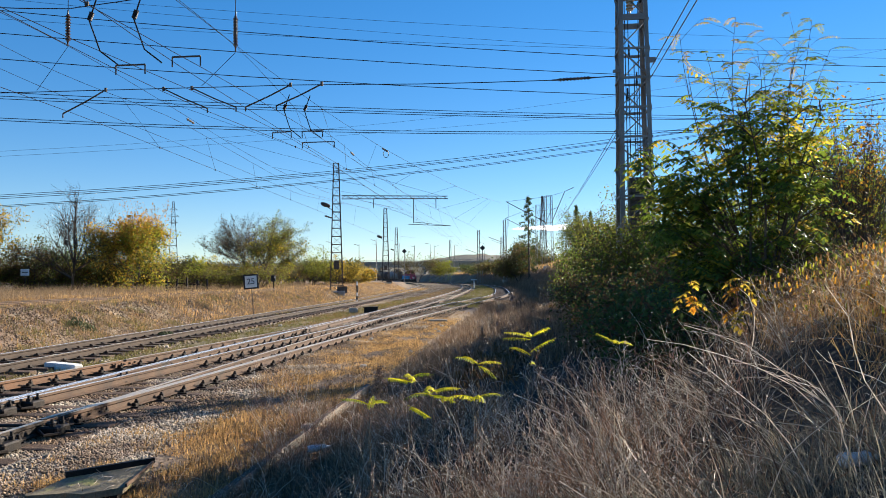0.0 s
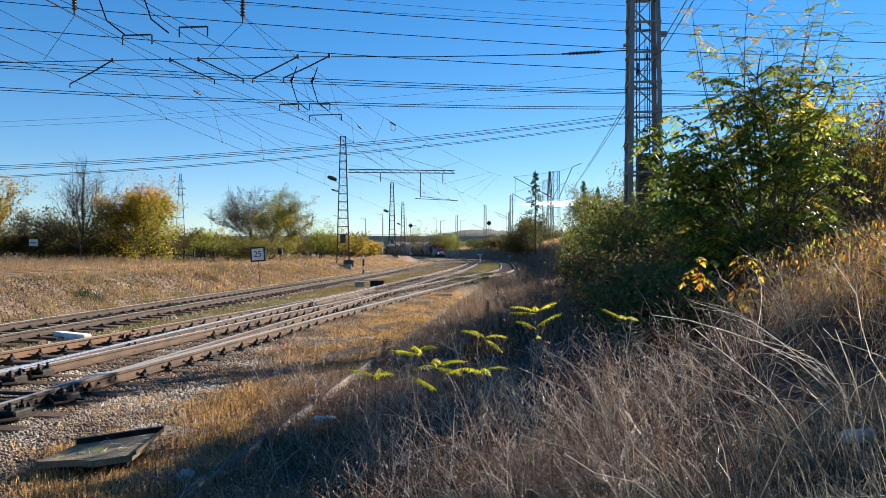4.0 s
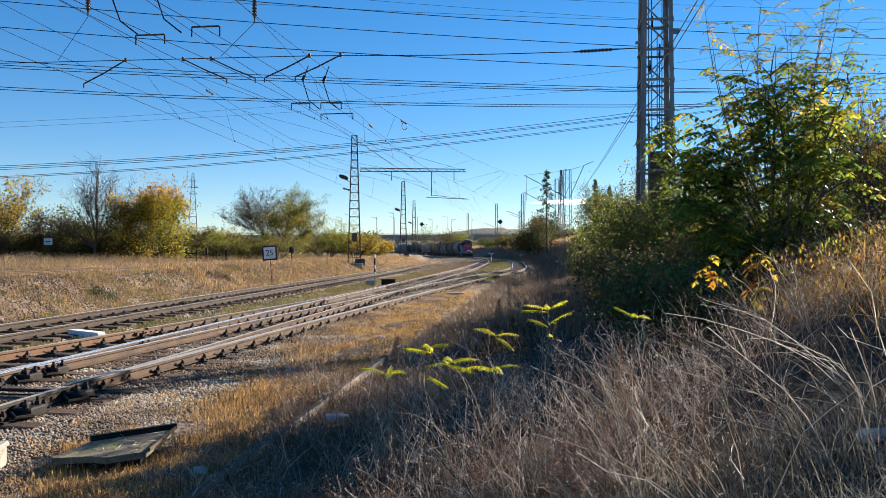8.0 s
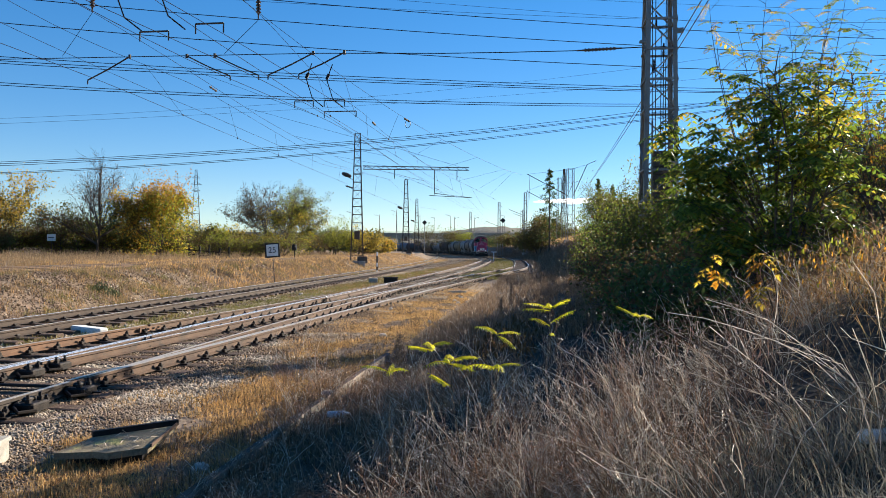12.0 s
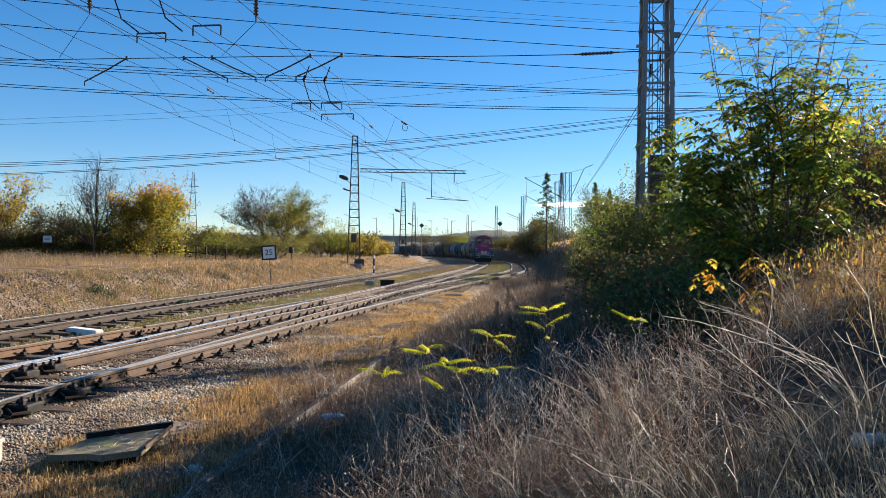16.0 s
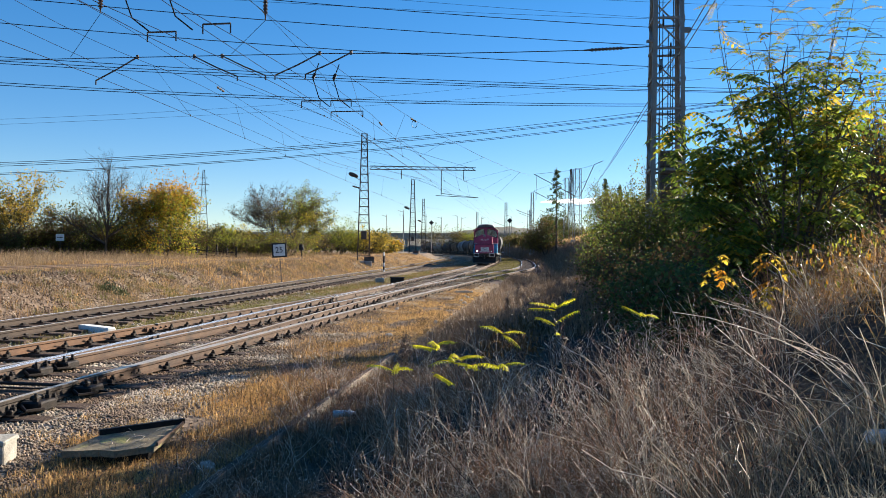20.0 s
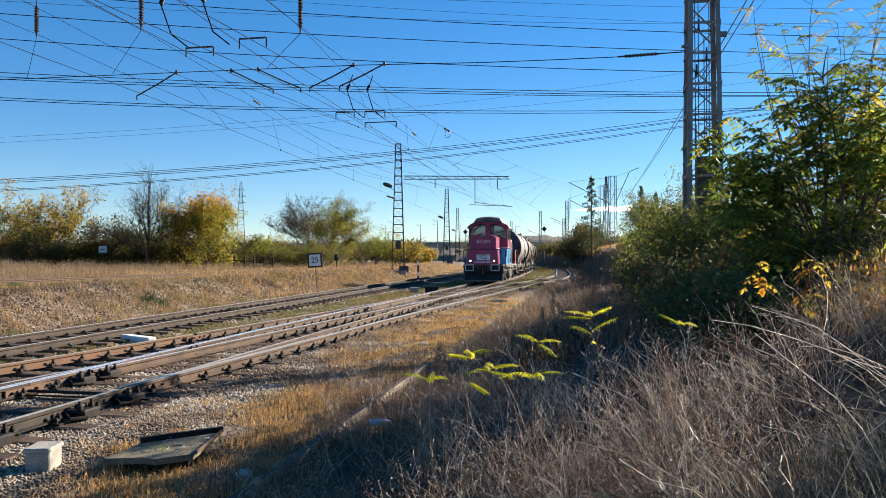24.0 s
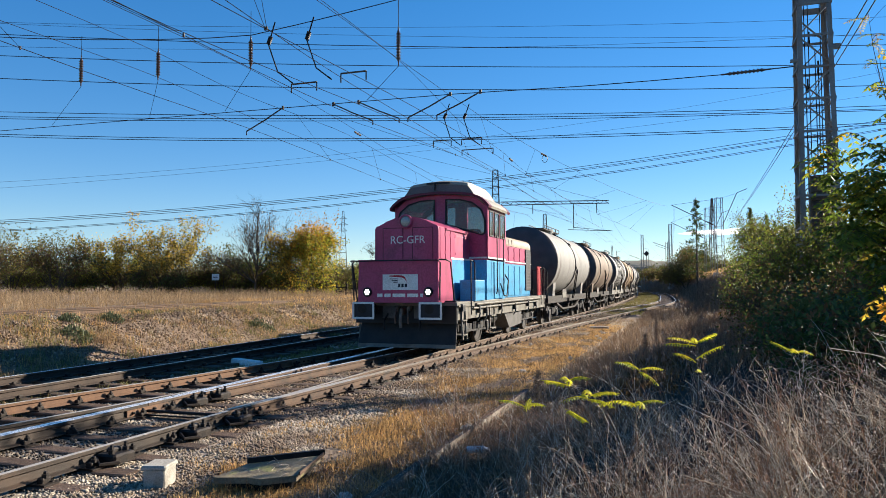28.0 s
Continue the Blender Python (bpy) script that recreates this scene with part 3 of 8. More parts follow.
def wheelset(parent, y, r=0.5, z=None, wheel_rim=None):
    """An axle with two wheels, with its own pivot at its centre."""
    ax = thing_part("wheelset", parent, pose(0, y, r if z is None else z))
    part("axle", Shape().lathe((-0.9, 0, 0), (1, 0, 0), [(0, 0.07), (0.25, 0.08), (0.9, 0.075), (1.55, 0.08), (1.8, 0.07)], 10), M_BLACK, ax)
    for k in (-1, 1):
        m = Shape().lathe((k * 0.685, 0, 0), (k, 0, 0), [(0, r + 0.028), (0.03, r + 0.028), (0.035, r + 0.004), (0.13, r), (0.132, r - 0.06), (0.10, r - 0.08), (0.09, 0.16), (0.14, 0.13), (0.15, 0.08)], 28)
        part("wheel", m, wheel_rim or M_WHEEL, ax, smooth=True)
    return ax


def thing_part(name, parent, m):
    ob = new(name)
    ob.empty_display_size = 0.1
    ob.parent = parent
    ob.matrix_basis = m
    return ob


def text_part(body, size, material, parent, m, name="lettering", label="", squeeze=1.0):
    cu = bpy.data.curves.new(name, "FONT")
    cu.body, cu.size, cu.extrude, cu.align_x, cu.align_y = body, size, 0.002, "CENTER", "CENTER"
    tmp = bpy.data.objects.new(name, cu)
    me = bpy.data.meshes.new_from_object(tmp)
    bpy.data.objects.remove(tmp)
    me.materials.clear()
    me.materials.append(material)
    me.transform(Matrix.Diagonal((squeeze, 1, 1, 1)))
    ob = new(name, me)
    ob.parent, ob.matrix_basis = parent, m
    if label:
        tagged(ob, label)
    return ob


def handrail(parent, pts, r=0.018, name="handrail", material=None):
    return part(name, Shape().tube(pts, r, 6), material or M_BLACK, parent)


def door_panel(parent, c, size, axis, material, name="door_panel"):
    """A hatch standing 12 mm proud with a frame groove; axis x: on a side, y: on a front."""
    m = Shape()
    w, h = size
    if axis == "x":
        m.box(c, (0.024, w, h), bevel=0.008)
        for k in (-0.3, 0.3):
            m.box((c[0], c[1] - w * 0.47, c[2] + k * h), (0.05, 0.05, 0.07))
    else:
        m.box(c, (w, 0.024, h), bevel=0.008)
    return part(name, m, material, parent)


def bogie(parent, y, wb, r, keyed):
    """A two-axle bogie with side frames, springs and boxes."""
    b = part("bogie_frame", Shape(), M_BLACK, parent)
    m = Shape()
    for k in (-1, 1):
        x = k * 1.02
        m.loft([[(x - 0.06, y + py, z) for py, z in ring] for ring in [[(-wb / 2 - 0.55, 0.62), (-wb / 2 - 0.2, 0.78), (-0.45, 0.62), (0.45, 0.62), (wb / 2 + 0.2, 0.78), (wb / 2 + 0.55, 0.62), (wb / 2 + 0.2, 0.52), (0.4, 0.40), (-0.4, 0.40), (-wb / 2 - 0.2, 0.52)]]] + [[(x + 0.06, y + py, z) for py, z in [(-wb / 2 - 0.55, 0.62), (-wb / 2 - 0.2, 0.78), (-0.45, 0.62), (0.45, 0.62), (wb / 2 + 0.2, 0.78), (wb / 2 + 0.55, 0.62), (wb / 2 + 0.2, 0.52), (0.4, 0.40), (-0.4, 0.40), (-wb / 2 - 0.2, 0.52)]]])
        for e in (-1, 1):
            m.box((x, y + e * wb / 2, r), (0.24, 0.3, 0.3), bevel=0.04)
            for q in (-0.24, 0.24):
                m.tube([(x + k * 0.02, y + e * wb / 2 + q, 0.46), (x + k * 0.02, y + e * wb / 2 + q, 0.72)], 0.07, 8)
        for q in (-0.16, 0, 0.16):
            m.tube([(x + k * 0.05, y + q, 0.4), (x + k * 0.05, y + q, 0.66)], 0.065, 8)
    m.bar((-1, y, 0.55), (1, y, 0.55), 0.4, 0.2)
    b.data = m.mesh("bogie_frame", M_BLACK)
    for e in (-1, 1):
        keyed.append((wheelset(parent, y + e * wb / 2, r), r))


def buffer_pair(parent, y, way, big=True):
    for k in (-1, 1):
        b = part("buffer", Shape().lathe((k * 0.875, y, 1.05), (0, way, 0), [(0, 0.17), (0.05, 0.17), (0.06, 0.11), (0.34, 0.11), (0.36, 0.09), (0.52, 0.09)], 14), M_BLACK, parent, smooth=True)
        m = Shape()
        if big:
            m.box((k * 0.875, y + way * 0.545, 1.05), (0.54, 0.05, 0.40), bevel=0.02)
            part("buffer_head", m, M_BLACK, b)
            f = Shape()
            yy = y + way * 0.574
            for dx, dz, sx, sz in ((0, 0.185, 0.58, 0.05), (0, -0.185, 0.58, 0.05), (0.27, 0, 0.05, 0.32), (-0.27, 0, 0.05, 0.32)):
                f.box((k * 0.875 + dx, yy, 1.05 + dz), (sx, 0.006, sz))
            part("painted_border", f, M_WHITE, b, "white painted border")
        else:
            part("buffer_head", Shape().lathe((k * 0.875, y + way * 0.52, 1.05), (0, way, 0), [(0, 0.24), (0.03, 0.25), (0.06, 0.2)], 16), M_BLACK, b)


def window_with_frame(parent, corners, name="window"):
    """A pane in a black rubber frame; corners run round the pane, in one plane."""
    c = [Vector(p) for p in corners]
    mid = sum(c, Vector()) / len(c)
    nrm = (c[1] - c[0]).cross(c[2] - c[0]).normalized()
    outer = [p + (p - mid).normalized() * 0.05 for p in c]
    n = len(c)
    m = Shape()
    pts = [p + nrm * h for ring in (outer, c) for h in (-0.015, 0.02) for p in ring]
    fs = []
    for i in range(n):
        j = (i + 1) % n
        fs += [(n + i, n + j, 3 * n + j, 3 * n + i), (j, i, 2 * n + i, 2 * n + j), (i, j, n + j, n + i), (3 * n + i, 3 * n + j, 2 * n + j, 2 * n + i)]
    m.add(pts, fs)
    w = part(name, m, M_RUBBER, parent)
    pane = part("pane", Shape().add([p - nrm * 0.004 for p in c] + [p + nrm * 0.004 for p in c], [tuple(reversed(range(n))), tuple(range(n, 2 * n))] + [(i, (i + 1) % n, n + (i + 1) % n, n + i) for i in range(n)]), M_GLASS, w)
    pane.visible_shadow = False
    return w


M_HOODROOF = mat("olive_cream_hood_roof", (0.33, 0.25, 0.17), (0.24, 0.18, 0.12), 2.5, 0.6, 0, 0.2, 40, stain=(0.42, 0.36, 0.27), stain_scale=3, stain_at=0.58)
# Dark grey for grille slats; on tank ends it paints in their shade.
M_SOOT_SHADE = mat("soot_and_shade_purple_grey", (0.075, 0.062, 0.064), (0.05, 0.043, 0.045), 2, 0.6, 0, 0.15, 40)
M_MAROON = mat("shaded_maroon_paint", (0.13, 0.014, 0.035), (0.10, 0.012, 0.03), 2, 0.5, 0, 0.1, 40)
M_CAPGREY = mat("dark_grey_roof_paint", (0.13, 0.13, 0.135), (0.09, 0.09, 0.095), 2, 0.6, 0, 0.1, 40)
M_TANKBOX = mat("oily_grey_paint", (0.11, 0.105, 0.10), (0.06, 0.056, 0.052), 3, 0.6, 0, 0.2, 40)


def build_loco():
    """Diesel shunting locomotive; its local +y is the way it runs, buffers at y = 6.6."""
    keyed = []
    L = thing("diesel_locomotive", "crimson and blue diesel shunting locomotive with lit headlamps, hauling tank wagons", "locomotive")
    F = 6.6
    # frame and deck
    m = Shape()
    m.box((0, -0.3, 1.2), (2.75, 11.5, 0.09), bevel=0.02)
    for k in (-1, 1):
        m.box((k * 1.3, -0.35, 0.98), (0.10, 11.3, 0.36), bevel=0.01)
        m.box((k * 1.36, -0.35, 1.145), (0.06, 11.3, 0.05))
    part("underframe", m, M_FRAME, L)
    m = Shape()
    m.box((0, F - 1.25, 1.0), (2.7, 0.12, 0.56), bevel=0.02)
    part("buffer_beam", m, M_BLACK, L)
    m = Shape().box((0, -5.98, 1.0), (2.7, 0.12, 0.5))
    part("buffer_beam", m, M_BLACK, L)
    part("coupling_hook", Shape().box((0, F - 1.08, 1.02), (0.1, 0.3, 0.16), bevel=0.03).tube([(0, F - 0.95, 1.0), (0.0, F - 0.89, 0.85), (0, F - 0.91, 0.62)], 0.04, 6), M_STEEL, L)
    for k in (-1, 1):
        part("beam_panel", Shape().box((k * 0.42, F - 1.178, 1.02), (0.34, 0.03, 0.36), bevel=0.01), M_TANKBOX, L, "grey worn panel on the buffer beam")
        part("buffer_scuff", Shape().lathe((k * 0.875 + 0.03, F - 0.63, 1.09), (0, 1, 0), [(0, 0.12), (0.004, 0.11)], 10), M_IRON, L, "greasy scuff on the buffer")
        part("brake_cock", Shape().box((k * 0.16, F - 1.1, 1.08), (0.09, 0.16, 0.12), bevel=0.02).tube([(k * 0.16, F - 1.02, 1.08), (k * 0.18, F - 0.94, 0.92), (k * 0.17, F - 0.98, 0.72)], 0.022, 6), M_STEEL, L)
        part("valve_box", Shape().box((k * 1.38, F - 1.55, 1.1), (0.12, 0.26, 0.18), bevel=0.03), M_BLACK, L)
        for q, y in enumerate((3.6, 2.9, 1.2, -0.6, -2.6, -3.9)):
            part("sill_bracket", Shape().box((k * 1.40, y, 1.02 - 0.04 * (q % 2)), (0.09, 0.12, 0.2), bevel=0.02).tube([(k * 1.44, y, 0.92), (k * 1.44, y + 0.1, 0.8), (k * 1.40, y + 0.16, 0.72)], 0.02, 5), M_BLACK, L)
        part("brake_rod", Shape().bar((k * 1.12, 3.9, 0.45), (k * 1.12, 2.0, 0.42), 0.05), M_BLACK, L)
        part("brake_rod", Shape().bar((k * 1.14, -2.4, 0.44), (k * 1.14, -4.4, 0.46), 0.05), M_BLACK, L)
        part("air_tank", Shape().lathe((k * 0.98, 1.55, 0.68), (0, -1, 0), [(0, 0.08), (0.04, 0.17), (0.9, 0.17), (0.94, 0.08)], 14), M_BLACK, L, smooth=True)
    buffer_pair(L, F - 1.2, 1)
    buffer_pair(L, -6.03, -1, False)
    # plough
    rings = [[(-1.28, F - 1.42, 0.74), (1.28, F - 1.42, 0.74), (1.28, F - 1.46, 0.74), (-1.28, F - 1.46, 0.74)],
             [(-1.30, F - 1.30, 0.32), (1.30, F - 1.30, 0.32), (1.30, F - 1.34, 0.32), (-1.30, F - 1.34, 0.32)],
             [(-1.30, F - 1.24, 0.12), (1.30, F - 1.24, 0.12), (1.30, F - 1.28, 0.12), (-1.30, F - 1.28, 0.12)]]
    plough = part("rail_guard", Shape().loft(rings), M_BLACK, L)
    part("guard_edge", Shape().loft([[(-1.31, F - 1.252, 0.20), (1.31, F - 1.252, 0.20), (1.31, F - 1.262, 0.20), (-1.31, F - 1.262, 0.20)], [(-1.31, F - 1.224, 0.11), (1.31, F - 1.224, 0.11), (1.31, F - 1.234, 0.11), (-1.31, F - 1.234, 0.11)]]), M_FRAME, plough, "scuffed grey edge")
    for k in (-1, 1):
        part("step", Shape().box((k * 1.28, F - 1.7, 0.42), (0.3, 0.35, 0.03)).box((k * 1.28, F - 1.7, 0.78), (0.28, 0.33, 0.03)).bar((k * 1.4, F - 1.86, 0.3), (k * 1.36, F - 1.86, 1.1), 0.04).bar((k * 1.4, F - 1.54, 0.3), (k * 1.36, F - 1.54, 1.1), 0.04), M_FRAME, L)
    # front lower box with the logo
    f0 = F - 0.72
    m = Shape().loft([[(-1.06, f0, 1.24), (1.06, f0, 1.24), (1.04, f0, 2.26), (-1.04, f0, 2.26)], [(-1.06, f0 - 1.1, 1.24), (1.06, f0 - 1.1, 1.24), (1.04, f0 - 1.1, 2.32), (-1.04, f0 - 1.1, 2.32)]])
    nose = part("nose_box", m, M_PINK, L)
    plate = part("logo_plate", Shape().box((0.0, f0 + 0.008, 1.78), (0.92, 0.016, 0.38)), M_WHITE, nose, "white plate with a red and dark emblem")
    em = Shape()
    for i, (x0, x1, z) in enumerate(((-0.27, -0.06, 1.86), (-0.22, -0.06, 1.82), (-0.17, -0.06, 1.78))):
        em.bar((-x0, f0 + 0.020, z), (-x1, f0 + 0.020, z), 0.006, 0.018)
    part("emblem", em, M_NAVY, plate)
    for q in range(3):
        part("emblem", Shape().box((0.02 - 0.085 * q, f0 + 0.018, 1.70), (0.06, 0.006, 0.085)), M_NAVY, plate)
    arc = [(-x, f0 + 0.021, z) for x, z in ((-0.28, 1.93), (-0.1, 1.93), (0.04, 1.92), (0.13, 1.88), (0.17, 1.80), (0.18, 1.72))]
    part("emblem", Shape().loft([[(x, y, z - w), (x, y - 0.004, z - w), (x, y - 0.004, z + w), (x, y, z + w)] for (x, y, z), w in zip(arc, (0.012, 0.022, 0.026, 0.024, 0.018, 0.006))]), M_RED, plate, "red swoosh")
    for ob in [plate, *plate.children]:
        ob.data.transform(Matrix.Translation((-0.07, 0, -0.04)))
    part("maker_plate", Shape().loft([[(-0.17, y, 2.12), (-0.06, y, 2.17), (0.05, y, 2.12), (-0.06, y, 2.07)] for y in (f0, f0 + 0.012)]), M_PINK, nose, "crimson diamond plate")
    part("top_edge", Shape().box((0, f0 - 0.02, 2.28), (2.1, 0.06, 0.03)), M_PINK, nose)
    for k in (-1, 1):
        h = part("headlamp", Shape().lathe((k * 0.80, f0 - 0.02, 1.50), (0, 1, 0), [(0, 0.115), (0.05, 0.12), (0.075, 0.11), (0.075, 0.09), (0.05, 0.085)], 18), M_BLACK, L, smooth=True)
        part("lens", Shape().lathe((k * 0.80, f0 + 0.03, 1.50), (0, 1, 0), [(0, 0.086), (0.012, 0.075)], 16), M_STEEL, h)
        em = Shape()
        for q in range(6):
            a = q * math.pi / 3
            em.lathe((k * 0.80 + 0.05 * math.cos(a), f0 + 0.04, 1.50 + 0.05 * math.sin(a)), (0, 1, 0), [(0, 0.02), (0.008, 0.018)], 8)
        em.lathe((k * 0.80, f0 + 0.04, 1.50), (0, 1, 0), [(0, 0.02), (0.008, 0.018)], 8)
        part("lit_bulb", em, M_GLOW, h, "white lit lamp")
    # the running number becomes plain bars
    x = 0.54
    for w in (0.14, 0.16, 0.33, 0.28, 0.07):
        part("number_bar", Shape().box((x - w / 2, f0 + 0.006, 1.42), (w, 0.008, 0.085)), M_WHITE, nose, "pale bar in place of the number")
        x -= w + 0.055
    # front hood
    h0, h1 = F - 1.3, 2.6
    hood = part("front_hood", Shape().loft([side_ring(0.86, 1.24, 3.18, h0, 0.22), side_ring(0.86, 1.24, 3.18, h1, 0.22)]), M_PINK, L, smooth=True)
    for k in (-1, 1):
        door_panel(hood, (k * 0.40 - 0.04, h0 + 0.006, 2.68), (0.52, 0.84), "y", M_PINK)
        seam = Shape()
        for dx, dz, sx, sz in ((0, 0.43, 0.56, 0.02), (0, -0.43, 0.56, 0.02), (0.27, 0, 0.02, 0.84), (-0.27, 0, 0.02, 0.84)):
            seam.box((k * 0.40 - 0.04 + dx, h0 + 0.004, 2.68 + dz), (sx, 0.012, sz))
        part("door_seam", seam, M_MAROON, hood, "dark seam round the door")
        for j in range(3):
            door_panel(hood, (k * 0.864, h0 - 0.28 - 0.42 * j, 2.72), (0.38, 0.78), "x", M_PINK)
    for k in (-1, 1):
        part("roof_strip", Shape().box((k * 0.87, (h0 + h1) / 2 - 0.1, 3.10), (0.07, 1.9, 0.05)), M_PINK, hood)
    for k in (-1, 1):
        side = [(h1 + 0.06, 1.25), (h0 - 0.3, 1.25), (h0 - 0.95, 2.335), (h1 + 0.06, 2.335)]
        part("lower_side", Shape().loft([[(k * 0.862, y, z) for y, z in side], [(k * 0.876, y, z) for y, z in side]]), M_BLUE, hood, "blue lower side")
        part("stripe", Shape().bar((k * 0.876, h1 + 0.06, 2.36), (k * 0.876, h0 - 0.95, 2.36), 0.016, 0.05), M_WHITE, hood, "white stripe")
        part("stripe", Shape().bar((k * 0.876, h0 - 0.95, 2.36), (k * 0.876, h0 - 0.28, 1.25), 0.016, 0.05, up=(0, 0.8, 0.55)), M_WHITE, hood, "white stripe")
    top = part("top_lamp", Shape().lathe((0, h0 - 0.05, 3.27), (0, 1, 0), [(0, 0.17), (0.12, 0.18), (0.14, 0.165), (0.14, 0.145), (0.10, 0.14)], 20), M_PINK, hood, smooth=True)
    part("lens", Shape().lathe((0, h0 + 0.05, 3.27), (0, 1, 0), [(0, 0.14), (0.02, 0.12), (0.03, 0.05)], 18), mat("lamp_glass", (0.32, 0.33, 0.32), (0.22, 0.22, 0.22), 30, 0.15, 0.3, 0.2, 90), top, "unlit grey lens")
    text_part("RC-GFR", 0.275, M_WHITE, hood, pose(-0.04, h0 + 0.022, 2.80, 90, 0, 180), label="white letters")
    # cab
    c0, c1, w = 2.65, 0.55, 1.37
    m = Shape()
    m.loft([side_ring(w, 1.24, 2.36, c0, 0, 0.01), side_ring(w, 1.24, 2.36, c1, 0, 0.01)])
    cab = part("cab", m, M_BLUE, L)
    for k in (-1, 1):
        sides = Shape()
        x = k * w
        for y0, y1 in ((c0, c0 - 0.14), (2.06, 1.94), (1.40, 1.28), (c1 + 0.16, c1)):
            sides.box((x, (y0 + y1) / 2, 3.37), (0.07, abs(y0 - y1), 0.86))
        sides.box((x, (c0 + c1) / 2, 2.72), (0.07, c0 - c1, 0.62))
        sides.box((x, (c0 + c1) / 2, 3.87), (0.07, c0 - c1, 0.16))
        part("cab_upper_wall", sides, M_PINK, cab, "crimson upper wall")
    PANE = [(0.20, 3.41), (0.75, 3.25), (1.22, 3.09), (1.31, 3.15), (1.30, 3.49), (1.20, 3.77), (0.95, 3.97), (0.60, 4.07), (0.20, 4.09)]
    WALL = [(0.0, 2.37), (0.75, 2.37), (w, 2.37), (w, 3.15), (w, 3.57), (w - 0.05, 3.91), (1.05, 4.15), (0.6, 4.23), (0.0, 4.26)]
    for y, e in ((c0, 1), (c1, -1)):
        for k in (-1, 1):
            m = Shape()
            n = len(PANE)
            pts = [(k * x, y - e * d, z) for d in (0, 0.07) for ring in (WALL, PANE) for x, z in ring]
            fs = []
            for i in range(n):
                j = (i + 1) % n
                fs += [(i, j, n + j, n + i), (2 * n + j, 2 * n + i, 3 * n + i, 3 * n + j), (n + i, n + j, 3 * n + j, 3 * n + i), (j, i, 2 * n + i, 2 * n + j)]
            m.add(pts, fs if k * e < 0 else [f[::-1] for f in fs])
            part("cab_end_wall", m, M_PINK, cab, "crimson end wall round the window")
    for k in (-1, 1):
        part("stripe", Shape().box((k * (w + 0.037), (c0 + c1) / 2, 2.43), (0.008, c0 - c1, 0.045)), M_WHITE, cab, "white stripe")
    part("stripe", Shape().box((0, c0 + 0.006, 2.43), (2 * w, 0.008, 0.045)), M_WHITE, cab, "white stripe")
    for k in (-1, 1):
        for y, e in ((c0, 1), (c1, -1)):
            yy = y + e * 0.012
            pts = [(k * x, yy, z) for x, z in PANE]
            window_with_frame(cab, pts if (k * e < 0) else list(reversed(pts)))
        for y0, y1 in ((c0 - 0.17, 2.09), (1.91, 1.43), (1.25, c1 + 0.19)):
            xx = k * (w + 0.036)
            pts = [(xx, y0, 3.08), (xx, y1, 3.08), (xx, y1, 3.74), (xx, y0, 3.74)]
            window_with_frame(cab, pts if k < 0 else list(reversed(pts)))
    for k in (-1, 1):
        part("cab_door", Shape().box((k * (w + 0.012), 1.6, 1.8), (0.03, 0.62, 1.05), bevel=0.01), M_BLUE, cab)
    PROFILE = [(-1.50, 3.89), (-1.40, 4.01), (-1.22, 4.15), (-1.0, 4.24), (-0.6, 4.30), (0, 4.33), (0.6, 4.30), (1.0, 4.24), (1.22, 4.15), (1.40, 4.01), (1.50, 3.89)]

    def shell(y0, y1, rise=0.0):
        return Shape().loft([[(px, y, pz + rise) for px, pz in PROFILE] + [(px * 0.985, y, pz - 0.07 + rise) for px, pz in reversed(PROFILE)] for y in (y0, y1)])
    part("roof_brow", shell(c0 + 0.20, c0 - 0.12), M_MAROON, cab, "dark crimson roof brow")
    part("roof_brow", shell(c1 + 0.12, c1 - 0.20), M_MAROON, cab)
    part("roof_skin", shell(c0 - 0.122, c1 + 0.122, 0.004), M_ROOF, cab, "dirty cream roof")
    hump = []
    for y, hgt, ww in ((c0 + 0.14, 0.30, 1.04), (c0 + 0.10, 0.38, 1.02), (c0 - 0.3, 0.46, 1.0), (c1 + 0.3, 0.46, 1.0), (c1 - 0.1, 0.38, 1.02), (c1 - 0.14, 0.30, 1.04)):
        hump.append([(px * ww, y, 4.15 + 0.1 * (1 - px * px)) for px in np.linspace(-1, 1, 7)] + [(px * ww * (1 - 0.12 * (1 - abs(px) ** 6) * (abs(px) > 0.8)), y, 4.24 + hgt * (1 - 0.30 * px * px) * min(1, (1 - abs(px) ** 10) * 1.8)) for px in np.linspace(1, -1, 19)])
    roof = part("cab_roof", Shape().loft(hump), M_ROOF, cab, "dirty cream roof cap")
    ring = [(px * 1.03, pz + (0.0 if i < 7 else -0.012)) for i, (px, _, pz) in enumerate([(q[0] / 1.04, 0, q[2]) for q in hump[0]])]
    part("cap_front", Shape().loft([[(px * 1.0, c0 + 0.142, pz) for px, pz in ring], [(px, c0 + 0.156, pz) for px, pz in ring]]), M_CAPGREY, roof, "dark grey front of the roof cap")
    part("aerial", Shape().bar((-0.35, c0 + 0.17, 4.57), (0.35, c0 + 0.17, 4.57), 0.03, 0.05).bar((0.1, c0 + 0.17, 4.59), (0.1, c0 + 0.20, 4.36), 0.03), M_BLACK, roof)
    for x, y in ((0.55, 1.8), (-0.55, 1.5)):
        part("seat", Shape().box((x, y, 2.6), (0.5, 0.5, 0.12), bevel=0.04).box((x, y - 0.25, 3.0), (0.5, 0.12, 0.7), bevel=0.04), M_BLACK, cab)
    part("control_desk", Shape().box((0.4, 2.3, 2.9), (1.2, 0.4, 0.5), bevel=0.05), M_BLACK, cab)
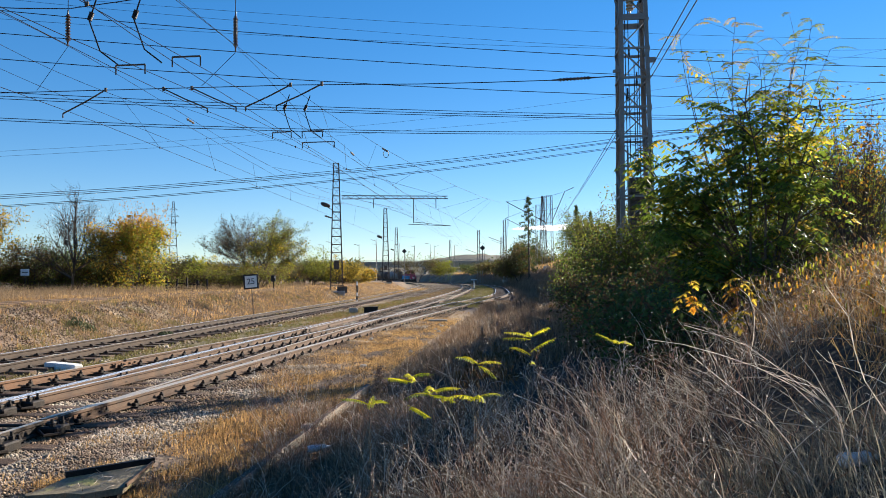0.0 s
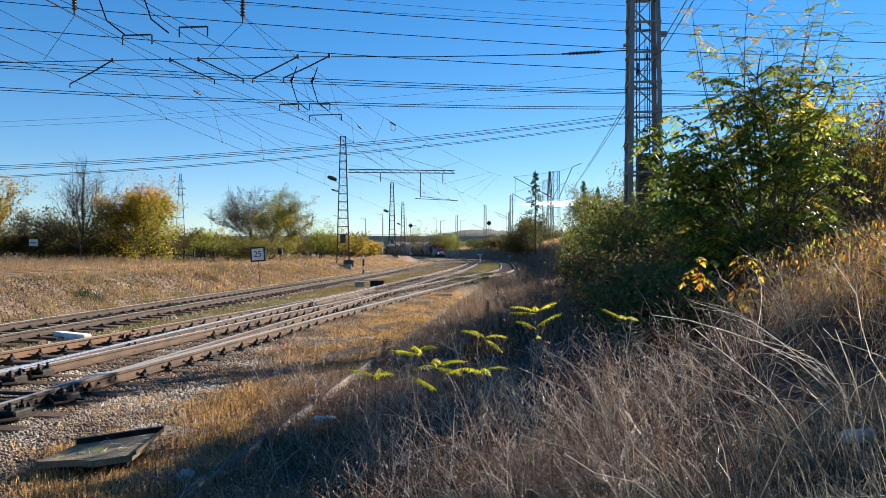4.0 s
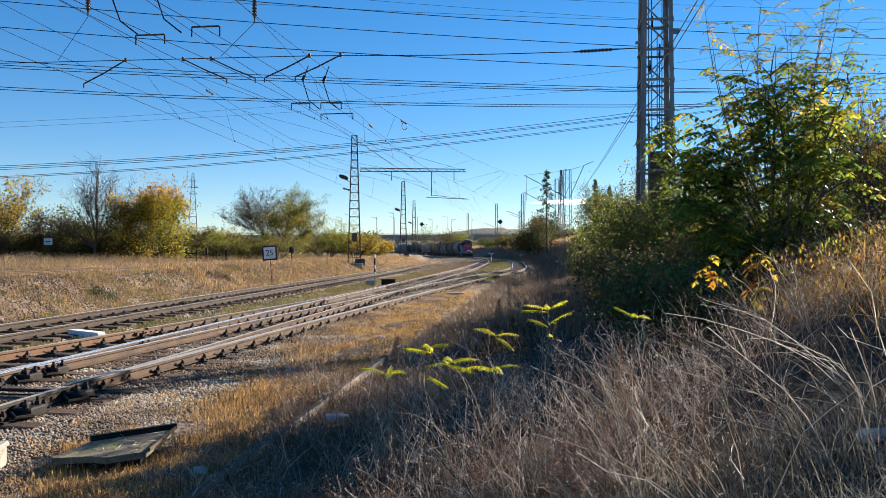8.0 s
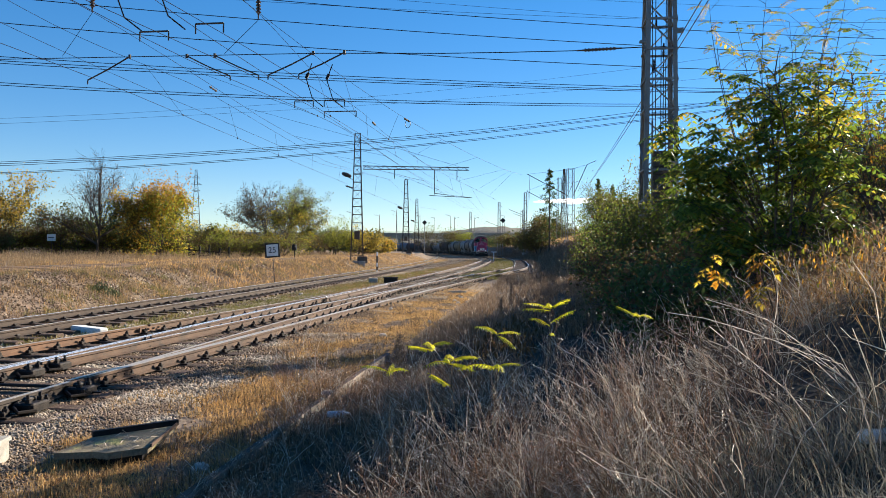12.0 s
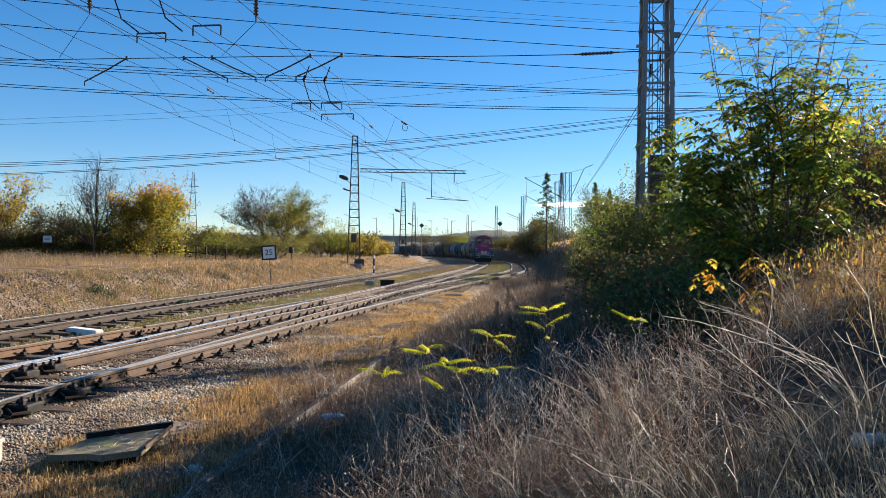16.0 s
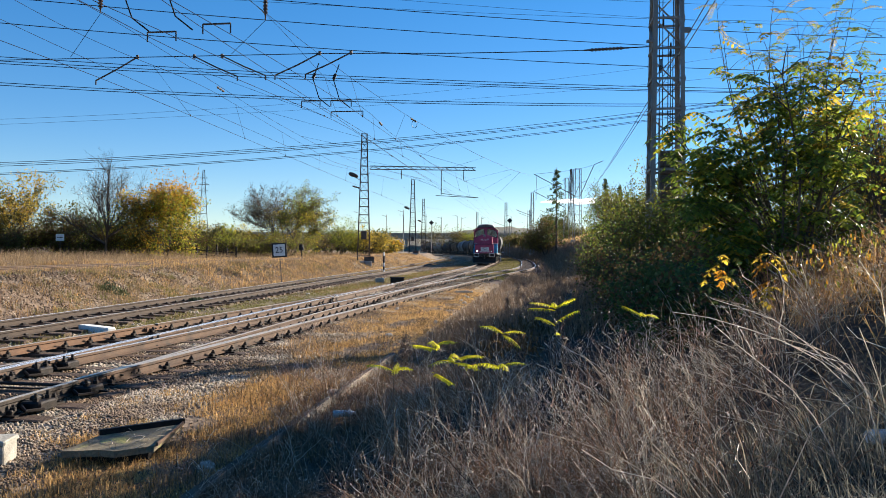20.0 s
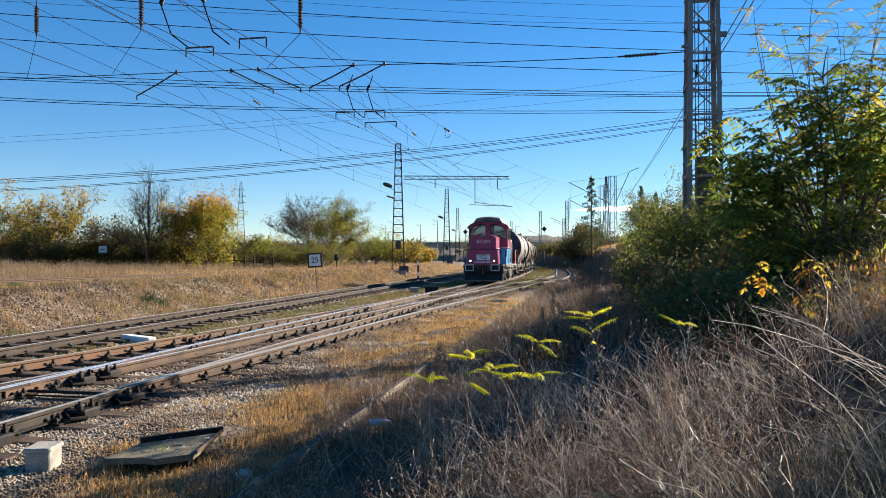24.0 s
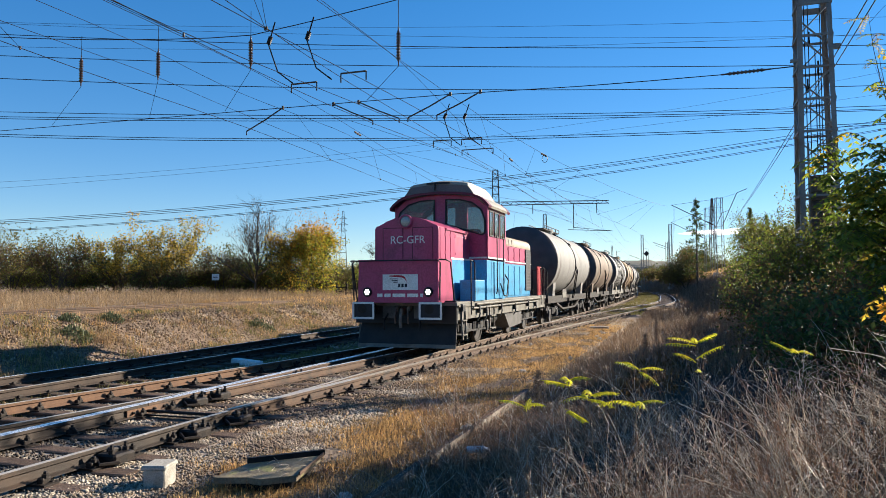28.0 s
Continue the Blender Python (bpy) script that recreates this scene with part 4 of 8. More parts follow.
    for k in (-1, 1):
        part("tool_box", Shape().box((k * 1.2, 3.5, 1.52), (0.42, 1.0, 0.55), bevel=0.02), M_BLUE, L, "blue locker on the deck")
    # rear hood
    r0, r1 = 0.5, -4.9
    rear = part("rear_hood", Shape().loft([side_ring(1.02, 1.24, 2.36, r0, 0, 0.01), side_ring(1.02, 1.24, 2.36, r1, 0, 0.01)]), M_BLUE, L)
    part("hood_top", Shape().loft([side_ring(1.02, 2.365, 2.96, r0, 0, 0.01), side_ring(1.02, 2.365, 2.96, r1, 0, 0.01)]), M_PINK, rear, "crimson upper hood")
    part("hood_roof", Shape().loft([side_ring(1.025, 2.965, 3.30, r0, 0.06, 0.26), side_ring(1.025, 2.965, 3.30, r1, 0.06, 0.26)]), M_HOODROOF, rear, "dirty olive-cream hood roof", smooth=True)
    for k in (-1, 1):
        part("stripe", Shape().box((k * 1.045, (r0 + r1) / 2, 2.43), (0.01, r0 - r1, 0.045)), M_WHITE, rear, "white stripe")
    for k in (-1, 1):
        for j in range(5):
            door_panel(rear, (k * 1.028, r0 - 0.5 - 0.85 * j, 1.80), (0.76, 1.0), "x", M_BLUE)
            door_panel(rear, (k * 1.028, r0 - 0.5 - 0.85 * j, 2.70), (0.76, 0.46), "x", M_PINK)
        g = part("grille", Shape().box((k * 1.03, r1 + 0.52, 2.2), (0.05, 0.85, 1.5), bevel=0.01), M_BLACK, rear)
        for j in range(12):
            part("slat", Shape().box((k * 1.05, r1 + 0.52, 1.55 + 0.115 * j), (0.02, 0.74, 0.02)), M_SOOT_SHADE, g)
    x = r0 - 0.2
    for wd in (0.35, 0.22, 0.4, 0.3, 0.38, 0.26):
        part("lettering_bar", Shape().box((-1.0, x - wd / 2, 3.10), (0.06, wd, 0.17)), M_ROOF, rear, "worn cream lettering")
        x -= wd + 0.1
    for y in (-0.6, -2.0, -3.0):
        part("exhaust", Shape().lathe((0, y, 3.25), (0, 0, 1), [(0, 0.16), (0.2, 0.15), (0.21, 0.12)], 12), M_BLACK, rear)
    part("end_panel", Shape().box((-1.25, r1 - 0.5, 1.80), (0.04, 0.75, 1.1)), M_RED, L, "red panel at the hood's end")
    # rails round the deck
    for k in (-1, 1):
        handrail(L, [(k * 1.12, F - 0.62, 1.3), (k * 1.15, F - 0.58, 2.2), (k * 1.08, F - 0.56, 2.26), (0.0, F - 0.56, 2.27)])
        handrail(L, [(k * 1.3, F - 1.2, 1.24), (k * 1.3, F - 0.9, 2.22), (k * 1.25, F - 0.7, 2.27), (k * 1.1, F - 0.6, 2.27)])
        for y in (4.3, -5.0, -5.6):
            handrail(L, [(k * 1.4, y, 0.9), (k * 1.4, y, 2.25), (k * 1.36, y - 0.06, 2.3), (k * 1.36, y - 0.3, 2.3), (k * 1.4, y - 0.34, 2.25), (k * 1.4, y - 0.34, 1.25)])
        part("pipe", Shape().tube([(k * 1.42, 3.9, 1.16), (k * 1.42, -4.6, 1.16)], 0.035, 8).tube([(k * 1.40, 4.1, 1.06), (k * 1.40, -4.2, 1.06)], 0.03, 8), M_FRAME, L)
        for y in (1.98, 1.22):
            handrail(cab, [(k * 1.47, y, 1.4), (k * 1.5, y, 1.5), (k * 1.5, y, 3.0), (k * 1.47, y, 3.1)], 0.016)
        part("cab_ladder", Shape().bar((k * 1.4, 2.5, 0.4), (k * 1.4, 2.5, 1.15), 0.04).bar((k * 1.4, 2.0, 0.4), (k * 1.4, 2.0, 1.15), 0.04).box((k * 1.4, 2.25, 0.45), (0.12, 0.5, 0.03)).box((k * 1.4, 2.25, 0.8), (0.12, 0.5, 0.03)), M_FRAME, L)
        part("fuel_tank", Shape().loft([[(k * 0.5, y, z) for y, z in ((0.4, 0.85), (-2.1, 0.85), (-2.1, 0.36), (-0.35, 0.30))], [(k * 1.28, y, z) for y, z in ((0.4, 0.85), (-2.1, 0.85), (-2.1, 0.36), (-0.35, 0.30))]]), M_TANKBOX, L, "dark grey fuel tank with a slanting end")
        part("hose", Shape().tube([(k * 1.47, 1.5, 1.7), (k * 1.5, 1.2, 1.35), (k * 1.49, 0.8, 1.32), (k * 1.47, 0.5, 1.8), (k * 1.2, 0.45, 2.2)], 0.022, 6), M_RUBBER, L)
        part("air_hose", Shape().tube([(k * 0.45, F - 1.18, 0.95), (k * 0.47, F - 1.0, 0.8), (k * 0.47, F - 0.98, 0.55)], 0.025, 6), M_RUBBER, L)
    for y in (2.95, -3.4):
        bogie(L, y, 2.5, 0.5, keyed)
    return L, keyed


LOCO, LOCO_WHEELS = build_loco()


def tank_paint(name, c1, c2, stain, at=0.5):
    return mat(name, c1, c2, 0.8, 0.72, 0.0, 0.1, 30, stain=stain, stain_scale=1.3, stain_at=at, stretch=(1, 1, 0.35))


PAINTS = {
    "grey": (tank_paint("weathered_grey_tank", (0.25, 0.24, 0.222), (0.195, 0.185, 0.17), (0.110, 0.094, 0.077), 0.58), "light grey tank wagon with a dark band"),
    "brown": (tank_paint("stained_brown_tank", (0.15, 0.10, 0.068), (0.19, 0.135, 0.09), (0.231, 0.198, 0.149), 0.6), "grey-brown tank wagon patched with pale paint"),
    "striped": (tank_paint("pale_ribbed_tank", (0.33, 0.325, 0.31), (0.26, 0.25, 0.235), (0.110, 0.099, 0.083), 0.6), "pale tank wagon ringed with dark ribs"),
    "ochre": (tank_paint("ochre_stained_tank", (0.27, 0.18, 0.085), (0.20, 0.13, 0.07), (0.088, 0.066, 0.050), 0.55), "ochre-stained tank wagon"),
    "dark": (tank_paint("dark_grimy_tank", (0.041, 0.041, 0.044), (0.066, 0.063, 0.061), (0.028, 0.025, 0.022), 0.5), "dark grimy tank wagon"),
    "blue": (tank_paint("blue_grey_tank", (0.132, 0.149, 0.165), (0.176, 0.187, 0.198), (0.088, 0.077, 0.066), 0.55), "blue-grey tank wagon"),
}


def build_tanker(kind, detailed):
    paint, label = PAINTS[kind]
    keyed = []
    W = thing("tank_wagon", label + " in the train", "tank wagon", group="tank wagons of the train")
    half, r, zc = 5.6, 1.5, 2.64
    prof = [(0, 0.35), (0.06, 0.8), (0.16, 1.12), (0.32, 1.34), (0.5, r), (2 * half - 0.5, r), (2 * half - 0.32, 1.34), (2 * half - 0.16, 1.12), (2 * half - 0.06, 0.8), (2 * half, 0.35)]
    tank = part("tank", Shape().lathe((0, -half, zc), (0, 1, 0), prof, 40), paint, W, smooth=True)
    # Ends get a darker colour than the barrel, standing in for shade.
    for e in (-1, 1):
        part("tank_end", Shape().lathe((0, e * (half + 0.012), zc), (0, -e, 0), [(0, 0.36), (0.06, 0.81), (0.16, 1.13), (0.32, 1.35), (0.5, r + 0.012), (0.62, r + 0.012)], 40), M_SOOT_SHADE if kind != "ochre" else paint, tank, "tank end darkened for shade", smooth=True)
    bands = [0.0] if kind in ("grey", "blue") else ([-3.2, -2.2, -1.2, 0, 1.2, 2.2, 3.2] if kind == "striped" else [-2.6, 2.6])
    for y in bands:
        part("band", Shape().lathe((0, y - 0.09, zc), (0, 1, 0), [(0, r + 0.002), (0.005, r + 0.03), (0.175, r + 0.03), (0.18, r + 0.002)], 40), M_BLACK, tank, "black band", smooth=True)
    part("dome", Shape().lathe((0, 0, zc + r - 0.12), (0, 0, 1), [(0, 0.42), (0.3, 0.42), (0.36, 0.34), (0.38, 0.2)], 18), paint, tank, smooth=True)
    wk = part("walkway", Shape().box((0, 0, zc + r + 0.14), (0.7, 4.2, 0.04)), M_IRON, tank)
    rl = Shape()
    for k in (-1, 1):
        for y in np.linspace(-2.0, 2.0, 5):
            rl.bar((k * 0.36, y, zc + r + 0.14), (k * 0.36, y, zc + r + 0.3), 0.03)
        rl.bar((k * 0.36, -2.0, zc + r + 0.3), (k * 0.36, 2.0, zc + r + 0.3), 0.03)
    part("railing", rl, M_IRON, wk)
    m = Shape()
    for k in (-1, 1):
        m.box((k * 1.12, 0, 1.02), (0.12, 12.0, 0.3), bevel=0.01)
        m.bar((k * 1.12, -3.4, 0.85), (k * 1.12, -1.8, 0.55), 0.08).bar((k * 1.12, -1.8, 0.55), (k * 1.12, 1.8, 0.55), 0.08).bar((k * 1.12, 1.8, 0.55), (k * 1.12, 3.4, 0.85), 0.08)
    m.box((0, 0, 1.05), (0.4, 12.0, 0.25))
    for y in (-6.0, 6.0):
        m.box((0, y, 1.05), (2.5, 0.12, 0.34))
    part("underframe", m, mat_frame(kind), W)
    for y in (-4.2, 4.2):
        sd = Shape()
        for k in (-1, 1):
            sd.loft([[(k * 0.35, y - 0.35, 1.15), (k * 0.35, y + 0.35, 1.15), (k * 1.15, y + 0.3, 1.15), (k * 1.15, y - 0.3, 1.15)], [(k * 0.35, y - 0.35, 1.2), (k * 0.35, y + 0.35, 1.2), (k * 1.22, y + 0.3, 1.95), (k * 1.22, y - 0.3, 1.95)]])
        part("saddle", sd, paint, W)
    for k in (-1, 1):
        ld = Shape()
        for y in (-0.2, 0.2):
            ld.tube([(k * 1.35, y, 1.0), (k * 1.56, y, 2.3), (k * 1.2, y, 3.6), (k * 0.4, y, 4.15)], 0.025, 5)
        for i in range(8):
            t = i / 7
            ld.bar((k * (1.37 + 0.17 * math.sin(math.pi * min(t * 1.3, 1))), -0.2, 1.1 + t * 1.9), (k * (1.37 + 0.17 * math.sin(math.pi * min(t * 1.3, 1))), 0.2, 1.1 + t * 1.9), 0.025)
        part("ladder", ld, M_IRON, W)
        part("end_handrail", Shape().tube([(k * 1.2, 5.95, 1.1), (k * 1.2, 5.95, 2.2), (k * 0.6, 5.95, 2.25), (k * 0.6, 5.95, 1.1)], 0.022, 6).tube([(k * 1.2, -5.95, 1.1), (k * 1.2, -5.95, 2.2), (k * 0.6, -5.95, 2.25), (k * 0.6, -5.95, 1.1)], 0.022, 6), M_IRON, W)
        part("data_panel", Shape().box((k * 1.19, 1.6, 1.25), (0.02, 1.1, 0.4)), M_FRAME, W)
        part("brake_wheel", Shape().tube([(k * 1.25, 0.9 + 0.2 * math.cos(a), 0.85 + 0.2 * math.sin(a)) for a in np.linspace(0, 2 * math.pi, 13)], 0.02, 5), M_IRON, W)
    buffer_pair(W, 6.06, 1, False)
    buffer_pair(W, -6.06, -1, False)
    for y in (4.2, -4.2):
        bogie(W, y, 1.8, 0.46, keyed)
    return W, keyed


def mat_frame(kind):
    return M_FRAME if kind == "striped" else M_IRON


TRAIN = [(LOCO, LOCO_WHEELS, 6.6, 3.65)]
for kind in ("grey", "brown", "striped", "ochre", "grey", "dark", "blue", "brown", "dark", "blue", "brown", "dark", "grey", "dark"):
    wagon, wheels = build_tanker(kind, True)
    TRAIN.append((wagon, wheels, 6.6, 4.2))

TIMES = (-0.01, 0, 3, 8, 12.5, 17, 20, 25, 26.5, 28, 28.01)
FRONT = (262.1, 262, 237, 192, 149, 110.5, 83.5, 41.2, 29.4, 18.2, 18.1)


def front_at(t):
    """Where the locomotive's buffers are along the line: a smooth run that slows down slightly."""
    ts, fs = np.array(TIMES[1:-1]), np.array(FRONT[1:-1])
    k = np.polyfit(ts, fs, 4)
    return float(np.polyval(k, t)) - 1.3


def along(s, half_pivot):
    a, b = on_line(s - half_pivot), on_line(s + half_pivot)
    c = (a + b) / 2
    d = a - b
    return pose(c[0], c[1], 0, 0, 0, math.degrees(math.atan2(-d[0], d[1])))


def motions():
    """The train's run, with its wheels turning."""
    steps = [i * 0.5 for i in range(57)]
    behind = 0.0
    for i, (ob, wheels, half, pivot) in enumerate(TRAIN):
        walk(ob, [(t, along(front_at(t) + behind + half, pivot)) for t in steps])
        behind += 2 * half
        if i < 4:
            fine = [k / 15 for k in range(421)]
            for w, r in wheels:
                base = w.matrix_basis.translation.copy()
                walk(w, [(t, Matrix.Translation(base) @ Matrix.Rotation(-(front_at(0) - front_at(t)) / r, 4, "X")) for t in fine])

# ---- masts, overhead line, signs ----
M_GALV = mat("weathered_grey_steel", (0.27, 0.26, 0.245), (0.19, 0.175, 0.16), 2, 0.6, 0.35, 0.2, 60, stain=(0.19, 0.12, 0.08), stain_scale=1.4, stain_at=0.6)
M_DARKSTEEL = mat("dark_rusty_steel", (0.075, 0.062, 0.055), (0.13, 0.10, 0.08), 2, 0.7, 0.2, 0.2, 60)
M_WIRE = mat("dark_copper_wire", (0.035, 0.03, 0.03), None, 4, 0.5, 0.5, 0.0, 60)
M_PORCELAIN = mat("brown_glazed_porcelain", (0.06, 0.035, 0.028), (0.085, 0.05, 0.036), 5, 0.2, 0, 0.0, 40, spec=0.5)
M_CREAM = mat("cream_porcelain", (0.55, 0.45, 0.33), (0.45, 0.35, 0.25), 5, 0.25, 0, 0.0, 40)
M_CONCRETE = mat("weathered_concrete", (0.42, 0.39, 0.34), (0.30, 0.275, 0.24), 3, 0.9, 0, 0.5, 60, stain=(0.16, 0.14, 0.11), stain_scale=2.5)
M_SIGNWHITE = mat("white_enamel", (0.74, 0.74, 0.72), (0.64, 0.64, 0.62), 3, 0.4, 0, 0.05, 40)


def lattice_mast(name, label, base, top_z, w0, w1, panels, material, turn=0.0, leg=0.06, brace=0.035, group=""):
    """A square lattice mast: four legs, horizontal frames and crossed bracing on each face."""
    x, y, z = base
    T = thing(name, label, "mast", pose(x, y, z, 0, 0, turn), group)
    H = top_z - z
    corner = ((-1, -1), (1, -1), (1, 1), (-1, 1))

    def at(i, h):
        k = (w0 + (w1 - w0) * h / H) / 2
        return Vector((corner[i % 4][0] * k, corner[i % 4][1] * k, h))
    for i in range(4):
        a, b = at(i, 0), at(i, H)
        m = Shape()
        if name == "anchor_mast":
            ix, iy = Vector((-corner[i][0] * leg / 2, 0, 0)), Vector((0, -corner[i][1] * leg / 2, 0))
            m.bar(a + ix, b + ix, leg, 0.016).bar(a + iy, b + iy, 0.016, leg - 0.02)
        else:
            m.bar(a, b, leg)
        part("leg", m, material, T)
    for i in range(4):
        m = Shape()
        each = name == "anchor_mast" or y < 70
        for p in range(panels):
            h0, h1 = H * p / panels, H * (p + 1) / panels
            if each:
                part("crossbar", Shape().bar(at(i, h1), at(i + 1, h1), brace, brace), material, T)
                a, b = (at(i, h0), at(i + 1, h1)) if p % 2 else (at(i + 1, h0), at(i, h1))
                part("brace", Shape().bar(a, b, brace, brace * 0.5), material, T)
                continue
            m.bar(at(i, h1), at(i + 1, h1), brace, brace)
            if p % 2:
                m.bar(at(i, h0), at(i + 1, h1), brace, brace * 0.5)
            else:
                m.bar(at(i + 1, h0), at(i, h1), brace, brace * 0.5)
        if not each:
            tagged(part("bracing", m, material, T), kind="stuff")
    part("footing", Shape().box((0, 0, 0.0), (w0 + 0.35, w0 + 0.35, 0.5), bevel=0.05), M_CONCRETE, T)
    return T


def insulator(parent, a, b, n=8, r=0.085, material=None):
    """A ribbed insulator between two points, with end caps."""
    a, b = Vector(a), Vector(b)
    d = (b - a)
    L = d.length
    prof = [(0, 0.02), (0.1 * L, 0.02), (0.1 * L, r * 0.45)]
    for i in range(n):
        t = 0.14 + 0.72 * i / n
        prof += [(t * L, r * 0.5), ((t + 0.36 / n) * L, r), ((t + 0.5 / n) * L, r * 0.95), ((t + 0.55 / n) * L, r * 0.5)]
    prof += [(0.88 * L, r * 0.45), (0.9 * L, 0.02), (L, 0.02)]
    return part("insulator", Shape().lathe(a, d, prof, 10), material or M_PORCELAIN, parent, smooth=True)


def wire(parent, pts, r=0.008, name="wire"):
    return part(name, Shape().tube(pts, r, 4, cap=False), M_WIRE, parent)


# the stout anchor mast by the overgrown slope
TX, TY = 5.27, 18.0
anchor = lattice_mast("anchor_mast", "stout grey lattice mast with tensioning pulleys, rising behind bushes", (TX, TY, 0.7), 14.0, 0.87, 0.56, 18, M_GALV, -7, 0.10, 0.05)
for h in (7.45,):
    for k in (-1, 1):
        part("batten_plate", Shape().box((0, k * (0.87 - 0.0233 * h) / 2 + k * 0.012, h), (0.87 - 0.0233 * h - 0.1, 0.012, 0.12)), M_GALV, anchor)
for k, h in ((-1, 8.05), (1, 7.95), (-0.5, 6.55), (0.4, 5.85), (-0.75, 5.45)):
    part("pulley", Shape().lathe((k * 0.2 - 0.02, -0.1, h), (1, 0, 0), [(0, 0.03), (0.01, 0.085), (0.025, 0.07), (0.04, 0.085), (0.05, 0.03)], 14), M_IRON, anchor, "greasy black tension pulley", smooth=True)
    part("pulley_yoke", Shape().bar((k * 0.2 + 0.01, -0.1, h), (k * 0.2 + 0.01, -0.1, h + 0.26), 0.04, 0.02), M_IRON, anchor)
for k, z0, z1 in ((-0.62, 3.4, 8.0), (-0.35, 3.5, 8.0), (0.1, 3.5, 6.4), (0.5, 3.4, 7.9), (0.3, 3.5, 5.8)):
    part("weight_rope", Shape().tube([(k * 0.3, -0.1, z1), (k * 0.28, -0.1, z0)], 0.011, 5), M_WIRE, anchor)
# The weights' dark colour stands in for the shade on the stack.
for i in range(11):
    part("tension_weight", Shape().lathe((0.06, -0.02, 1.25 + 0.2 * i), (0, 0, 1), [(0, 0.2), (0.02, 0.22), (0.17, 0.22), (0.19, 0.2)], 14), M_DARKSTEEL, anchor)
part("guide_ring", Shape().tube([(0.2 + 0.17 * math.cos(a), 0.17 * math.sin(a) - 0.1, 4.15) for a in np.linspace(0, 2 * math.pi, 17)], 0.014, 5), M_GALV, anchor)
for k in (-1, 1):
    part("guide_tube", Shape().tube([(0.06 + k * 0.24, -0.16, 0.4), (0.06 + k * 0.24, -0.16, 4.2)], 0.025, 6), M_GALV, anchor)
insulator(anchor, (-0.08, -0.3, 8.35), (-0.08, -0.3, 7.5), 7, 0.1, M_CREAM)
part("bracket", Shape().bar((0.30, -0.3, 6.35), (0.52, -0.3, 6.35), 0.08, 0.12), M_GALV, anchor)
part("bracket", Shape().bar((-0.52, -0.3, 6.1), (-0.30, -0.3, 6.1), 0.08, 0.06), M_GALV, anchor)

# the flexible cross-span from the anchor mast over the tracks
span = thing("overhead_cross_span", "cross-span wires with insulators and steady arms over the tracks", "overhead line")


def cross(u, z):
    """A point of the cross-span: u metres from the anchor mast, square to the tracks."""
    return Vector((4.86 - 0.991 * u, TY + 0.131 * u, z))


HIGH = 9.1


def low_z(u):
    return float(np.interp(u, (1.6, 4.5, 8.25, 34), (6.70, 6.72, 6.84, 7.15)))


wire(span, [cross(u, low_z(u)) for u in np.linspace(1.6, 34, 20)], 0.011, "span_wire")
wire(span, [cross(u, 9.2 + 0.075 * abs(u - 15) + 0.004 * (u - 15) ** 2) for u in np.linspace(0, 34, 24)], 0.014, "span_wire")
wire(span, [cross(0, 6.74), cross(0.5, 6.73)], 0.014, "span_wire")
insulator(span, cross(0.5, 6.73), cross(1.6, 6.70), 9, 0.048)
ARMS = [(8.25, 1), (9.1, 1), (10.6, -1), (11.4, -1), (14.3, 1)]
for u, side in ARMS:
    a = cross(u - 0.62 * side, low_z(u))
    b = cross(u + 0.62 * side, 6.30)
    part("steady_arm", Shape().tube([a, a.lerp(b, 0.5) - Vector((0, 0, 0.02)), b], 0.02, 6).tube([b, b - Vector((0, 0, 0.12))], 0.018, 5).lathe(a + Vector((0, 0, -0.05)), (0, 0, 1), [(0, 0.04), (0.1, 0.04)], 8), M_DARKSTEEL, span)
for u, hi, lo, back in ((10.0, 8.89, 7.80, 0.95), (14.8, 9.18, 8.17, 0.9), (18.2, 9.19, 8.17, 0.3), (21.3, 9.28, 8.27, 1.2)):
    insulator(span, cross(u, hi), cross(u, lo), 9, 0.072)
    part("hanger", Shape().tube([cross(u, hi), cross(u, 9.95)], 0.01, 4), M_WIRE, span)
    part("hanger", Shape().tube([cross(u, lo - 0.02), cross(u + back, low_z(u) + 0.05)], 0.008, 4), M_WIRE, span)


def spreader(parent, s, o0, o1, z, leg=0.2):
    """A bar that ties two contact wires together."""
    a, b = beside(s, o0, z), beside(s, o1, z)
    part("spreader_bar", Shape().tube([a, b], 0.019, 6).tube([a, a - Vector((0, 0, leg))], 0.016, 5).tube([b, b - Vector((0, 0, leg))], 0.016, 5), M_DARKSTEEL, parent)


catenary = thing("overhead_wires", "contact and carrier wires with droppers above the curving tracks", "overhead line")


def smooth_run(pts, step=2.0):
    """A smooth line through supports (x, y, z), as points at even steps of y."""
    p = np.array(pts, float)
    ys = np.arange(p[0, 1], p[-1, 1] + 0.01, step)
    q = np.stack([np.interp(ys, p[:, 1], p[:, 0]), ys, np.interp(ys, p[:, 1], p[:, 2])], -1)
    for _ in range(2):
        q[1:-1] = (q[:-2] + 2 * q[1:-1] + q[2:]) / 4
    return q


